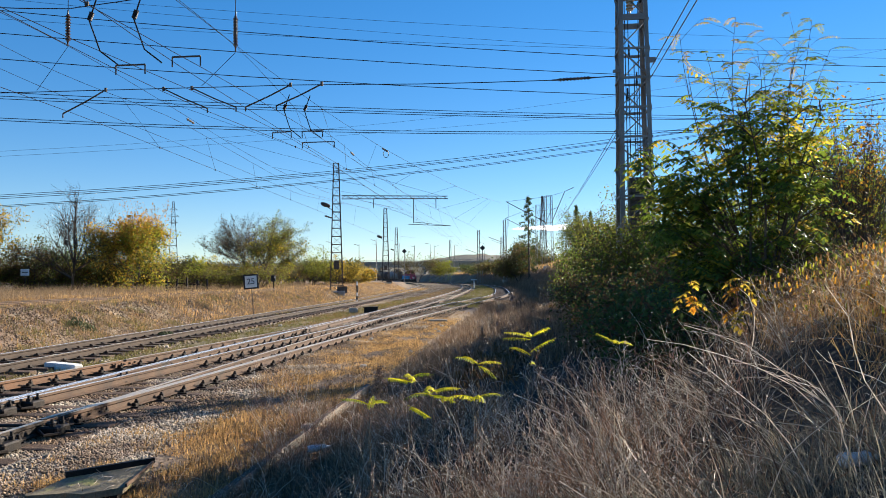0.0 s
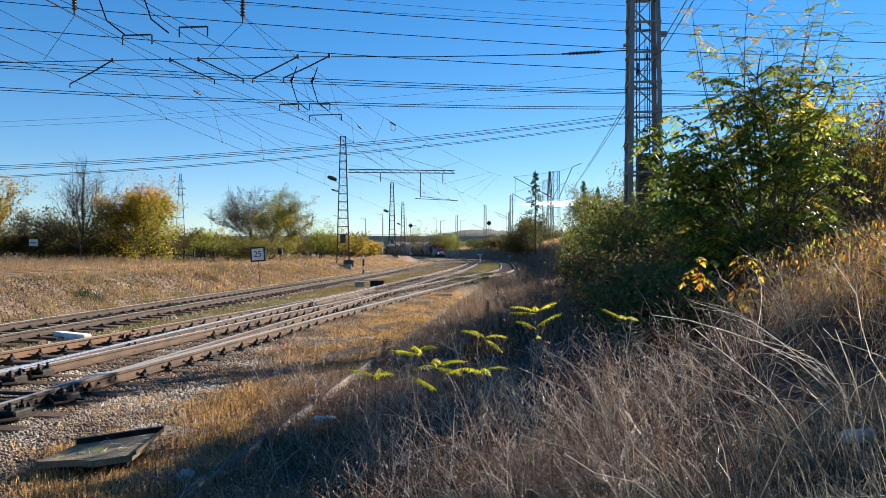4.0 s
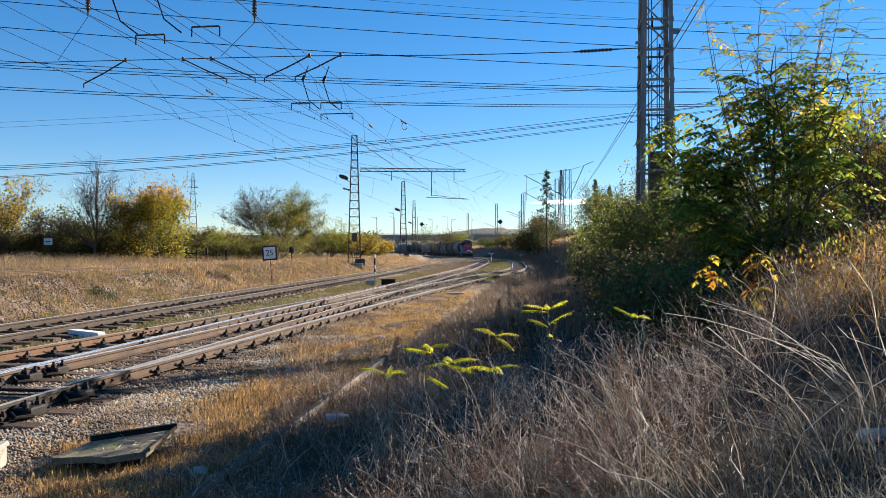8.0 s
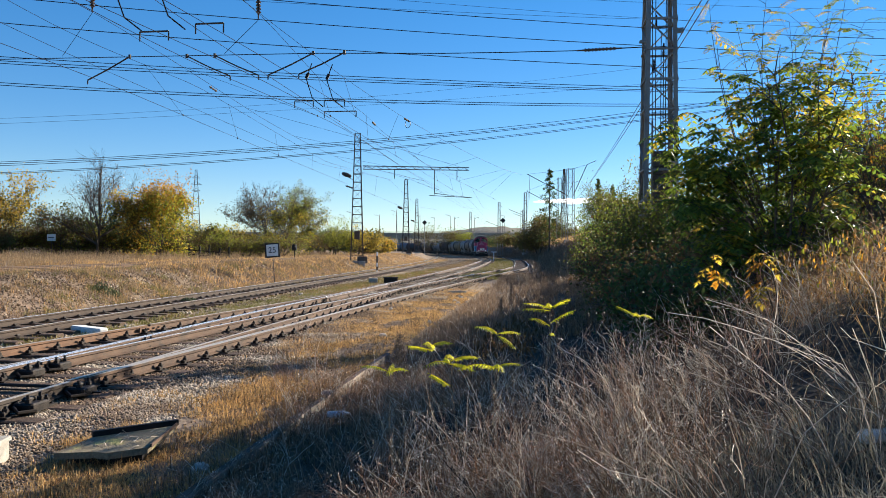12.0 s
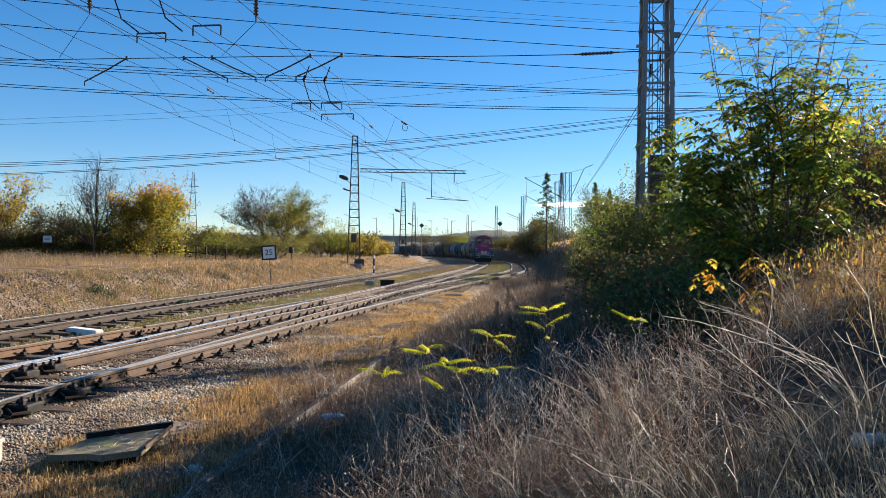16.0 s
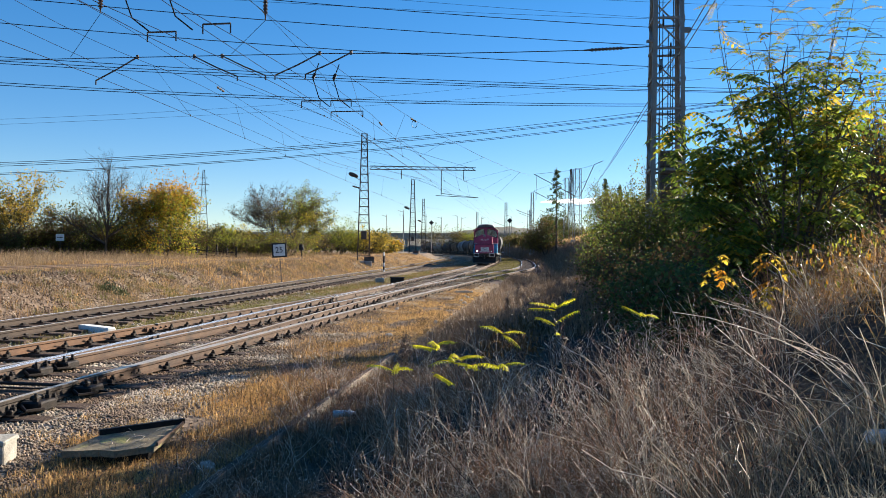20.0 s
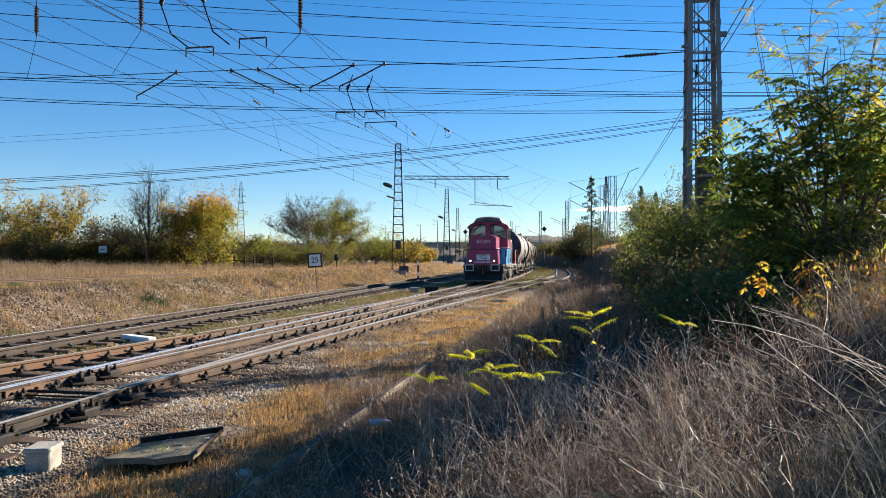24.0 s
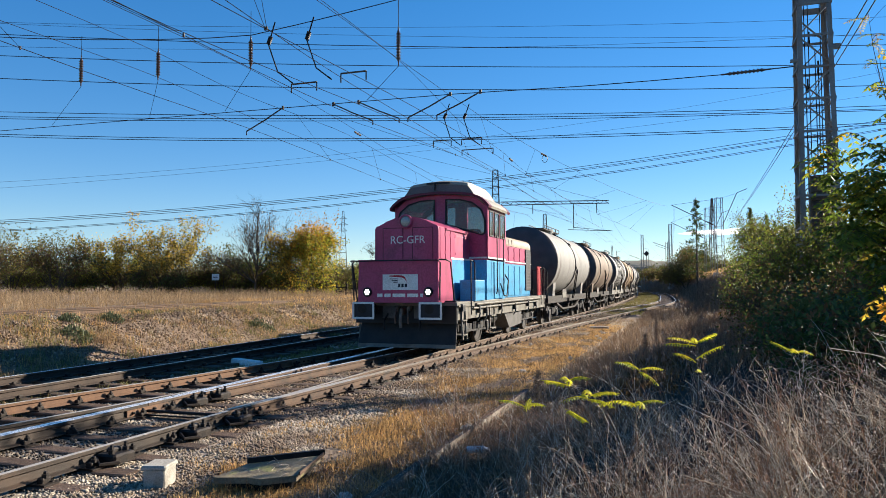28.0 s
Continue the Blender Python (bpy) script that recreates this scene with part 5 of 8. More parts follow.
CONTACT_WIRES = {
    "left": [(-11.9, -35), (-11.0, 4), (-10.02, 14.3), (-9.22, 18.7), (-8.78, 25), (-5.6, 64), (-1.6, 115), (-1.0, 168), (-6, 220)],
    "main_outer": [(-10.2, -35), (-7.9, 4), (-6.77, 12.7), (-6.49, 15.3), (-5.69, 19.3), (-4.11, 24.5), (-3.63, 27.8), (-2.36, 39.8), (0.7, 64), (5.8, 115), (7.2, 168), (3, 220)],
    "main_inner": [(-11, -35), (-8.2, 4), (-6.72, 12.6), (-5.86, 15.1), (-4.84, 19.05), (-4.4, 21.4), (-4.05, 23.6), (-2.3, 40), (1.2, 64), (6.4, 115), (7.8, 168), (4, 220)],
    "turnout_outer": [(-7.3, -35), (-5.8, 4), (-5.34, 12.1), (-5.09, 14.9), (-4.53, 19), (-4.3, 21.4), (-1.6, 40), (2.0, 64), (6.9, 115), (8.2, 168)],
    "turnout_inner": [(-8.6, -35), (-6.8, 4), (-5.31, 12.1), (-4.59, 15), (-3.86, 19), (-3.38, 21.7), (-2.32, 29.4), (-0.8, 39.6), (4.4, 64), (10.8, 115), (12.5, 168), (10, 220)],
}
CARRIER_WIRES = {
    "left": [(-15.0, -35, 8.2), (-13.2, -8, 7.1), (-11.94, 18.6, 8.4), (-11.64, 20.75, 8.19), (-10.65, 23.25, 7.9), (-9.21, 25.9, 7.63), (-7.2, 43, 6.85), (-5.2, 66, 8.0), (-3.4, 90, 6.9), (-1.6, 115, 8.0)],
    "terrace": [(-19, -35, 8.2), (-16, -8, 7.2), (-13.0, 20.0, 8.2), (-12.52, 21.8, 7.99), (-10.99, 26.9, 7.51), (-10.26, 29.2, 7.34), (-7.7, 45, 6.9), (-5.0, 66, 8.0)],
    "main_outer": [(-14, -35, 8.2), (-12.2, -8, 7.1), (-9.75, 19.85, 8.17), (-8.7, 24.75, 7.66), (-7.83, 30.8, 7.19), (-7.02, 35.9, 6.95), (-5.81, 43.2, 6.8), (-2.6, 66, 8.0), (2.0, 90, 6.9), (5.8, 115, 8.0), (7.0, 142, 6.9), (7.2, 168, 8)],
    "turnout_outer": [(-9.6, -35, 8.0), (-7.6, -8, 7.0), (-4.89, 19.05, 7.82), (-4.54, 22, 7.56), (-4.21, 25.3, 7.33), (-3.24, 29.25, 7.1), (-2.95, 32.45, 6.97), (-2.06, 37.1, 6.84), (-1.38, 43, 6.8), (1.9, 66, 8.0), (4.6, 90, 6.9), (6.9, 115, 8)],
    "turnout_inner": [(-11, -35, 8.2), (-8.4, -8, 7.2), (-5.37, 17.25, 7.98), (-4.89, 19.05, 7.82), (-3.45, 24.2, 7.4), (-1.96, 29.15, 7.11), (-0.29, 34.2, 6.91), (1.51, 39.75, 6.81), (3.77, 46.8, 6.86), (9.9, 92, 11.1)],
}
for run, pts in CONTACT_WIRES.items():
    low = smooth_run([(x, y, 6.12) for x, y in pts])
    wire(catenary, [Vector(p) for p in low], 0.0075, "contact_wire")
    if run not in CARRIER_WIRES:
        continue
    for y in (-10, 3, 11.5, 24.2, 29.2, 34.5, 40.5, 47, 54, 60):
        top = np.array([np.interp(y, [p[1] for p in CARRIER_WIRES[run]], [p[i] for p in CARRIER_WIRES[run]]) for i in range(3)])
        foot = Vector((np.interp(y, low[:, 1], low[:, 0]), y, 6.12))
        wire(catenary, [Vector(top) + Vector((0, 0, 0.02)), foot], 0.005, "dropper")
        part("dropper_clamp", Shape().lathe(foot - Vector((0, 0, 0.03)), (0, 0, 1), [(0, 0.02), (0.06, 0.02)], 6), M_DARKSTEEL, catenary)
for pts in CARRIER_WIRES.values():
    wire(catenary, [Vector(p) for p in smooth_run(pts, 1.0)], 0.0075, "carrier_wire")
for a, b in (((-3.13, 30.6, 7.04), (-3.0, 31.8, 7.0)), ((-8.6, 26.2, 7.53), (-8.53, 26.75, 7.49)), ((-1.75, 29.9, 7.08), (-1.65, 30.2, 7.06))):
    part("clamp", Shape().lathe(a, Vector(b) - Vector(a), [(0, 0.02), (0.1, 0.05), (0.2, 0.02), (0.3, 0.05), (0.4, 0.02), (0.5, 0.05), (0.6, 0.02)], 6), M_DARKSTEEL, catenary)
part("wire_loop", Shape().tube([(-1.62 + 0.11 * math.cos(a), 30.2, 6.9 + 0.16 * math.sin(a)) for a in np.linspace(0, 2 * math.pi, 17)], 0.012, 5), M_WIRE, catenary)
for s, o0, o1 in ((15.3, -1.85, -1.2), (14.9, -0.4, 0.2), (22.6, -0.95, -0.35), (22.6, 0.0, 0.65), (24.4, -0.55, 0.55)):
    spreader(catenary, s, o0, o1, 6.28)


def jumper(parent, pts, coils=True):
    """A slack connecting cable with a coiled stretch."""
    pts = [Vector(p) for p in pts]
    part("jumper_cable", Shape().tube(pts, 0.016, 5), M_WIRE, parent)
    if coils:
        a, b = pts[len(pts) // 2 - 1], pts[len(pts) // 2]
        d = (b - a).normalized()
        s = d.cross(Vector((0, 1, 0))).normalized()
        coil = [a.lerp(b, t) + (s * math.cos(t * 50) + d.cross(s) * math.sin(t * 50)) * 0.04 for t in (i / 60 for i in range(61))]
        part("coil", Shape().tube(coil, 0.014, 4), M_WIRE, parent)


for s, o in ((14.5, -1.8), (14.5, -0.85), (22.6, -0.4), (22.8, 0.2)):
    a = beside(s, o, 7.45)
    jumper(catenary, [a, a + Vector((-0.12, 0.05, -0.3)), a + Vector((-0.2, 0.1, -0.45)), a + Vector((-0.02, 0.2, -1.05)), a + Vector((0.3, 0.3, -1.3))])


# the mast with lamps and the long boom
def lamp_mast(x, y, top, boom, group):
    gz = ground(x, y)
    T = lattice_mast("catenary_mast", "slender lattice mast with floodlamp" + (" and a long truss boom" if boom else ""), (x, y, gz), top, 1.15, 0.46, 16, M_DARKSTEEL, 8, 0.09, 0.045, group)
    h = 8.4 - gz
    part("lamp_arm", Shape().tube([(-0.3, 0, h - 0.5), (-0.9, 0, h - 0.15)], 0.03, 6), M_DARKSTEEL, T)
    lp = part("floodlamp", Shape().lathe((-0.55, 0, h - 0.15), (-1, 0, 0.35), [(0, 0.08), (0.15, 0.17), (0.55, 0.2), (0.8, 0.15), (0.9, 0.06)], 12), M_DARKSTEEL, T, "dark floodlamp housing", smooth=True)
    part("equipment_box", Shape().box((0, -0.1, 2.6), (0.5, 0.4, 0.7), bevel=0.03), M_DARKSTEEL, T)
    part("cable_box", Shape().box((0.5, -0.3, 0.35), (0.9, 0.5, 0.6), bevel=0.03), M_DARKSTEEL, T)
    if boom:
        b0, b1, bz = 0.5, 10.3, 9.05 - gz
        for dz in (0, 0.3):
            for dy in (-0.12, 0.12):
                part("boom_chord", Shape().bar((b0, dy, bz + dz - 0.1), (b1, dy, bz + dz * 0.8), 0.045), M_DARKSTEEL, T)
        m = Shape()
        n = 24
        for i in range(n):
            x0, x1 = b0 + (b1 - b0) * i / n, b0 + (b1 - b0) * (i + 1) / n
            for dy in (-0.12, 0.12):
                m.bar((x0, dy, bz - 0.05 + 0.3 * (i % 2)), (x1, dy, bz - 0.05 + 0.3 * ((i + 1) % 2)), 0.025)
        part("boom_bracing", m, M_DARKSTEEL, T)
        for x1, d in ((3.4, 0.9), (7.1, 2.3), (9.2, 0.9)):
            part("drop_tube", Shape().tube([(x1, 0, bz), (x1, 0, bz - d)], 0.04, 6), M_DARKSTEEL, T)
        part("stay", Shape().tube([(0.1, 0, 11.3 - gz + 0.6), (9.5, 0, bz + 0.3)], 0.012, 4), M_WIRE, T)
        part("cantilever", Shape().tube([(6.6, 0, bz - 2.4), (10.6, 0, bz - 2.55), (7.1, 0, bz - 2.2)], 0.03, 6), M_DARKSTEEL, T)
        part("line_insulator", Shape().lathe((-0.4, 0, h - 1.2), (-1, 0, 0.3), [(0, 0.03), (0.1, 0.1), (0.2, 0.04), (0.3, 0.1), (0.4, 0.04), (0.5, 0.1), (0.7, 0.03)], 8), M_PORCELAIN, T)
    return T


lamp_mast(-8.1, 66.0, 12.2, True, "masts along the terrace")
lamp_mast(-6.5, 118.0, 13.0, False, "masts along the terrace")
lamp_mast(-6.9, 172.0, 13.6, False, "masts along the terrace")


def bracket_mast(x, y, top, reach, group):
    """A lattice mast with hinged cantilevers on both sides."""
    gz = ground(x, y)
    T = lattice_mast("catenary_mast", "grey lattice mast with tubular cantilever arms beside the cutting", (x, y, gz), top, 0.9, 0.75, 8, M_GALV, 8, 0.06, 0.028, group)
    h = 8.6 - gz
    for k in (-1, 1):
        part("cantilever", Shape().tube([(k * 0.4, 0, h), (k * (reach if k < 0 else 2.2), 0, h + (2.6 if k < 0 else 4.0))] + ([(3.4, 0, h + 4.5)] if k > 0 else []), 0.045, 6), M_DARKSTEEL, T)
        part("stay", Shape().tube([(0, 0, top - gz - 0.1), (k * (reach if k < 0 else 2.0), 0, h + (2.6 if k < 0 else 3.9))], 0.014, 4), M_WIRE, T)
    part("drop_tube", Shape().tube([(-reach + 0.3, 0, h + 2.4), (-reach + 0.25, 0, h - 0.6)], 0.02, 5), M_DARKSTEEL, T)
    insulator(T, (-0.6, 0, h + 0.1), (-1.5, 0, h + 0.6), 5, 0.1)
    return T


bracket_mast(15.8, 92.0, 12.0, 5.6, "masts beside the cutting")
bracket_mast(18.6, 118.0, 13.4, 5.6, "masts beside the cutting")
for x, y, top in ((16.5, 150, 13.5), (14, 190, 14), (8.2, 240, 14), (22, 205, 13)):
    gz = ground(x, y)
    T = lattice_mast("catenary_mast", "distant grey lattice mast along the line", (x, y, gz), top, 0.7, 0.5, 8, M_GALV, 8, 0.08, 0.04, "distant masts")
    part("cantilever", Shape().tube([(-0.2, 0, 8), (-3.4, 0, 9.2)], 0.05, 5), M_DARKSTEEL, T)
for x, y, top in ((-17, 250, 15), (-24, 262, 14), (-31, 240, 14), (-10, 282, 15), (3.5, 290, 14.5), (-4.5, 300, 15), (12, 300, 15), (27, 260, 16), (34, 280, 15)):
    gz = ground(x, y)
    T = thing("line_pole", "distant slim pole by the railway", "pole", pose(x, y, gz), "distant poles")
    part("pole", Shape().tube([(0, 0, -0.3), (0, 0, top - gz)], 0.16, 8, 0.09), M_CONCRETE, T)
    part("arm", Shape().tube([(0, 0, top - gz - 0.6), (1.8 if x > 0 else -1.8, 0, top - gz)], 0.06, 5), M_DARKSTEEL, T)
for x, y, z in ((-6.0, 205, 9.3), (14.6, 185, 9.2)):
    T = thing("signal_mast", "slim railway post with a dark diamond board", "signal", pose(x, y, ground(x, y)))
    part("post", Shape().tube([(0, 0, 0), (0, 0, z)], 0.09, 8), M_GALV, T)
    part("diamond_board", Shape().loft([[(-0.7, -0.1, z), (0, -0.1, z - 0.7), (0.7, -0.1, z), (0, -0.1, z + 0.7)], [(-0.7, -0.14, z), (0, -0.14, z - 0.7), (0.7, -0.14, z), (0, -0.14, z + 0.7)]]), M_BLACK, T)


def pylon(x, y, z, top, w, group):
    T = lattice_mast("transmission_pylon", "distant grey steel transmission pylon behind trees", (x, y, z), top, w, w * 0.16, 11, M_DARKSTEEL, 20, 0.15, 0.075, group)
    for h, a in ((0.74, 0.4), (0.82, 0.5), (0.9, 0.35)):
        hh = (top - z) * h
        part("crossarm", Shape().bar((-w * a, 0, hh), (w * a, 0, hh), 0.14).bar((-w * a, 0, hh), (0, 0, hh + w * 0.25), 0.1).bar((w * a, 0, hh), (0, 0, hh + w * 0.25), 0.1), M_GALV, T)
    return T


pylon(-83, 240, 1.0, 27.5, 3.4, "transmission pylons")
pylon(52.5, 76, 1.5, 23.0, 2.6, "transmission pylons")
pylon(39.2, 240, 1.5, 28.5, 2.4, "transmission pylons")


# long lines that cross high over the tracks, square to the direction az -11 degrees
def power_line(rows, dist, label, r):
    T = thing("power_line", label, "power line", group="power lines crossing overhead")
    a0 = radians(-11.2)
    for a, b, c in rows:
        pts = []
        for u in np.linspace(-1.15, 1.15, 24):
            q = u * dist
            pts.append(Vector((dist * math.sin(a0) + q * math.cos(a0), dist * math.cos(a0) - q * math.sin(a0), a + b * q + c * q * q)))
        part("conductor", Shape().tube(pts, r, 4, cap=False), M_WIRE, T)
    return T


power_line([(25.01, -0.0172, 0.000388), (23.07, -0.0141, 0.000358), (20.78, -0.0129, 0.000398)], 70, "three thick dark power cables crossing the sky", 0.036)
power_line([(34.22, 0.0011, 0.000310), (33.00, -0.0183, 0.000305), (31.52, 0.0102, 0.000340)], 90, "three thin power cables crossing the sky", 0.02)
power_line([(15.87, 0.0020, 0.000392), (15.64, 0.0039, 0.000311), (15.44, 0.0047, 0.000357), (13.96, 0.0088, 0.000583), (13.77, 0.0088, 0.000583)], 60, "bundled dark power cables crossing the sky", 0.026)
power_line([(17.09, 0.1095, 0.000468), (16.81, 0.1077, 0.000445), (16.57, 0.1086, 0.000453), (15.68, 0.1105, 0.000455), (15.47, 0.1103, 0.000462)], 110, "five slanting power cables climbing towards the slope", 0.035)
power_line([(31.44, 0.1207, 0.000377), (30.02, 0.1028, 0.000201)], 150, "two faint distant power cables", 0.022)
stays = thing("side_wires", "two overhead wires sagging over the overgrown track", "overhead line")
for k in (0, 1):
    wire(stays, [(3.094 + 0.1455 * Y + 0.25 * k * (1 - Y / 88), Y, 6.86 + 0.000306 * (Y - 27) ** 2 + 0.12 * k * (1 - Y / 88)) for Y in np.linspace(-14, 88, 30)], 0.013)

# ---- small trackside things ----
def speed_sign():
    p = beside(37.0, left_line(37) - 1.55, 0)
    g = ground(p.x, p.y)
    T = thing("speed_sign", "white square board with black 25 and black border on post", "sign", pose(p.x, p.y, g, 0, 0, -6))
    part("post", Shape().tube([(0, 0.04, -0.2), (0, 0.04, 1.9 - g)], 0.022, 6), M_DARKSTEEL, T)
    b = part("board", Shape().box((0, 0, 1.58 - g), (0.80, 0.03, 0.76), bevel=0.004), M_BLACK, T, "black-bordered board")
    part("face", Shape().box((0, -0.018, 1.58 - g), (0.62, 0.012, 0.60)), M_SIGNWHITE, b, "white field")
    text_part("25", 0.43, M_NAVY, b, pose(0, -0.03, 1.58 - g, 90, 0, 0), "digits", "black digits 25")
    T.rotation_euler.y = radians(-4)


speed_sign()


def block(name, label, cat, x, y, size, rz, z, material, bevel=0.03):
    T = thing(name, label, cat, pose(x, y, z, 0, 0, rz))
    part("body", Shape().box((0, 0, size[2] / 2), size, bevel=bevel), material, T)
    return T


M_PALECONC = mat("pale_concrete", (0.38, 0.355, 0.305), (0.29, 0.265, 0.225), 6, 0.9, 0, 0.4, 70, stain=(0.3, 0.26, 0.2), stain_scale=5)
M_CHALK = mat("chalky_white_paint", (0.80, 0.79, 0.76), (0.68, 0.66, 0.62), 3, 0.8, 0, 0.3, 50, stain=(0.45, 0.42, 0.37), stain_scale=4, stain_at=0.62)
block("marker_stone", "white painted concrete marker lying between the tracks", "marker stone", -7.95, 16.1, (1.15, 0.22, 0.17), -33, ground(-7.95, 16.1) - 0.02, M_CHALK)
cb = block("cable_box", "pale concrete cable box with a lid beside the track", "cable box", -3.85, 6.1, (0.20, 0.25, 0.17), 8, ground(-3.85, 6.1), M_PALECONC, 0.01)
part("lid", Shape().box((0, 0, 0.188), (0.23, 0.28, 0.035), bevel=0.012), M_PALECONC, cb)
sb = block("switch_lever_box", "black point lever box beside the turnout", "lever box", -3.0, 39.5, (0.75, 0.4, 0.34), 5, -0.24, M_IRON)
part("lid", Shape().box((0, 0, 0.36), (0.8, 0.45, 0.05), bevel=0.01), M_IRON, sb)
block("concrete_kerb", "pale concrete kerb piece lying in the grass", "kerb", 0.5, 30.5, (0.75, 0.2, 0.10), -4, ground(0.5, 30.5), M_PALECONC, 0.02)
block("junction_box", "pale junction box standing beside the turnout", "junction box", -4.0, 40.0, (0.5, 0.35, 0.32), 5, ground(-4.0, 40.0) - 0.02, M_PALECONC, 0.02)
fence = thing("broken_fence", "dark broken wooden fence before the bushes", "fence", pose(-19.0, 58.0, ground(-19.0, 58.0)))
for i in range(5):
    part("post", Shape().bar((-1.6 + 0.8 * i, 0, -0.2), (-1.58 + 0.8 * i + 0.05 * (i % 2), 0, 0.95 + 0.12 * (i % 3)), 0.12), M_IRON, fence)
for z in (0.35, 0.7):
    part("fence_rail", Shape().bar((-1.7, -0.08, z + 0.1), (1.5, -0.08, z - 0.15), 0.04, 0.06), M_IRON, fence)
slab = thing("cover_slab", "broken mossy concrete cover slab with a rusty angle iron edge", "slab", pose(-2.94, 6.5, 0))
EDGE = [(-0.32, -0.50), (-0.02, -0.44), (0.12, -0.48), (0.38, -0.30), (0.32, 0.48), (-0.25, 0.02)]
# The pit takes near-black M_IRON to paint the shadow below the slab.
for name, top, bot, k, lab in (("slab", -0.03, -0.085, 1.0, ""), ("pit_wall", -0.087, -0.32, 0.82, "concrete pit under the slab, blackened for its shadow")):
    n = len(EDGE)
    pts = [(x * k, y * k, top) for x, y in EDGE] + [(x * k, y * k, bot) for x, y in EDGE]
    m = Shape()
    m.add(pts, [tuple(range(n)), tuple(range(2 * n - 1, n - 1, -1))] + [(i, i + n, (i + 1) % n + n, (i + 1) % n) for i in range(n)])
    part(name, m, mat("mossy_concrete", (0.22, 0.18, 0.115), (0.13, 0.105, 0.07), 4, 0.95, 0, 0.8, 50, stain=(0.36, 0.33, 0.10), stain_scale=3) if k == 1 else M_IRON, slab, lab)
part("angle_iron", Shape().bar((-0.26, 0.04, -0.005), (0.34, 0.51, -0.005), 0.045, 0.05), M_IRON, slab)
part("edge_iron", Shape().bar((0.34, 0.5, -0.02), (0.40, -0.28, -0.02), 0.015, 0.03), M_RAIL, slab)
for i in range(14):
    r = random.Random(700 + i)
    x, y = r.uniform(-0.05, 0.36), r.uniform(-0.42, 0.25)
    a = r.uniform(0, 3.14)
    part("straw_litter", Shape().tube([(x, y, -0.02), (x + 0.06 * math.cos(a), y + 0.06 * math.sin(a), 0.0), (x + 0.14 * math.cos(a + 0.4), y + 0.14 * math.sin(a + 0.4), -0.02)], 0.003, 3), M_CREAM, slab)
sp = thing("striped_post", "black and white striped marker post on the bank", "post", pose(-5.3, 56.0, ground(-5.3, 56.0)))
for i in range(6):
    part("band", Shape().tube([(0, 0, 0.28 * i), (0, 0, 0.28 * (i + 1))], 0.07, 10), M_BLACK if i in (1, 3, 4) else M_SIGNWHITE, sp)
dw = thing("dwarf_signal", "small dark dwarf signal on the bank", "signal", pose(-13.6, 65.0, ground(-13.6, 65)))
part("post", Shape().tube([(0, 0, 0), (0, 0, 0.8)], 0.05, 8), M_IRON, dw)
part("head", Shape().box((0, 0, 1.0), (0.4, 0.3, 0.55), bevel=0.06).lathe((0.05, -0.15, 1.1), (0, -1, 0), [(0, 0.11), (0.2, 0.12)], 10), M_BLACK, dw)
ss = thing("small_sign", "small white notice on a low post before bushes", "sign", pose(-29.5, 54.0, ground(-29.5, 54)))
part("post", Shape().tube([(0, 0.03, 0), (0, 0.03, 1.6)], 0.03, 6), M_DARKSTEEL, ss)
part("board", Shape().box((0, 0, 1.5), (0.62, 0.03, 0.5)), M_SIGNWHITE, ss)
part("text_bar", Shape().box((0, -0.02, 1.5), (0.42, 0.01, 0.06)), M_DARKSTEEL, ss)
tp = thing("track_post", "short white post beside the curving track", "post", pose(8.0, 120.0, ground(8.0, 120)))
part("post", Shape().tube([(0, 0, 0), (0, 0, 1.5)], 0.08, 8), M_SIGNWHITE, tp)
part("crosspiece", Shape().bar((-0.5, 0, 1.45), (0.5, 0, 1.45), 0.14), M_SIGNWHITE, tp)
M_PLASTIC = mat("crumpled_clear_plastic", (0.55, 0.6, 0.62), (0.7, 0.72, 0.72), 12, 0.15, 0, 0.5, 30, spec=0.6)
for x, y, rz, c in ((2.40, 4.02, 15, "clear plastic bottle lying in the weeds"), (-1.2, 8.1, 20, "crumpled bag in the weeds")):
    T = thing("plastic_litter", c, "litter", pose(x, y, ground(x, y) + 0.06, 0, 0, rz))
    part("body", Shape().lathe((-0.13, 0, 0), (1, 0, 0), [(0, 0.03), (0.02, 0.042), (0.1, 0.04), (0.13, 0.036), (0.19, 0.042), (0.23, 0.02), (0.26, 0.015)], 12), M_PLASTIC, T, smooth=True)
for i in range(16):
    r = random.Random(100 + i)
    s, o = r.uniform(3, 30), r.choice((r.uniform(-3.6, -2.4), r.uniform(2.2, 4.0), r.uniform(-7.5, -6.5)))
    p = beside(s, o)
    block("loose_stone", "pale loose stone lying beside the track", "stone", p.x, p.y, (r.uniform(0.1, 0.22), r.uniform(0.08, 0.16), r.uniform(0.06, 0.12)), r.uniform(0, 90), ground(p.x, p.y) - 0.01, M_CONCRETE, 0.04)


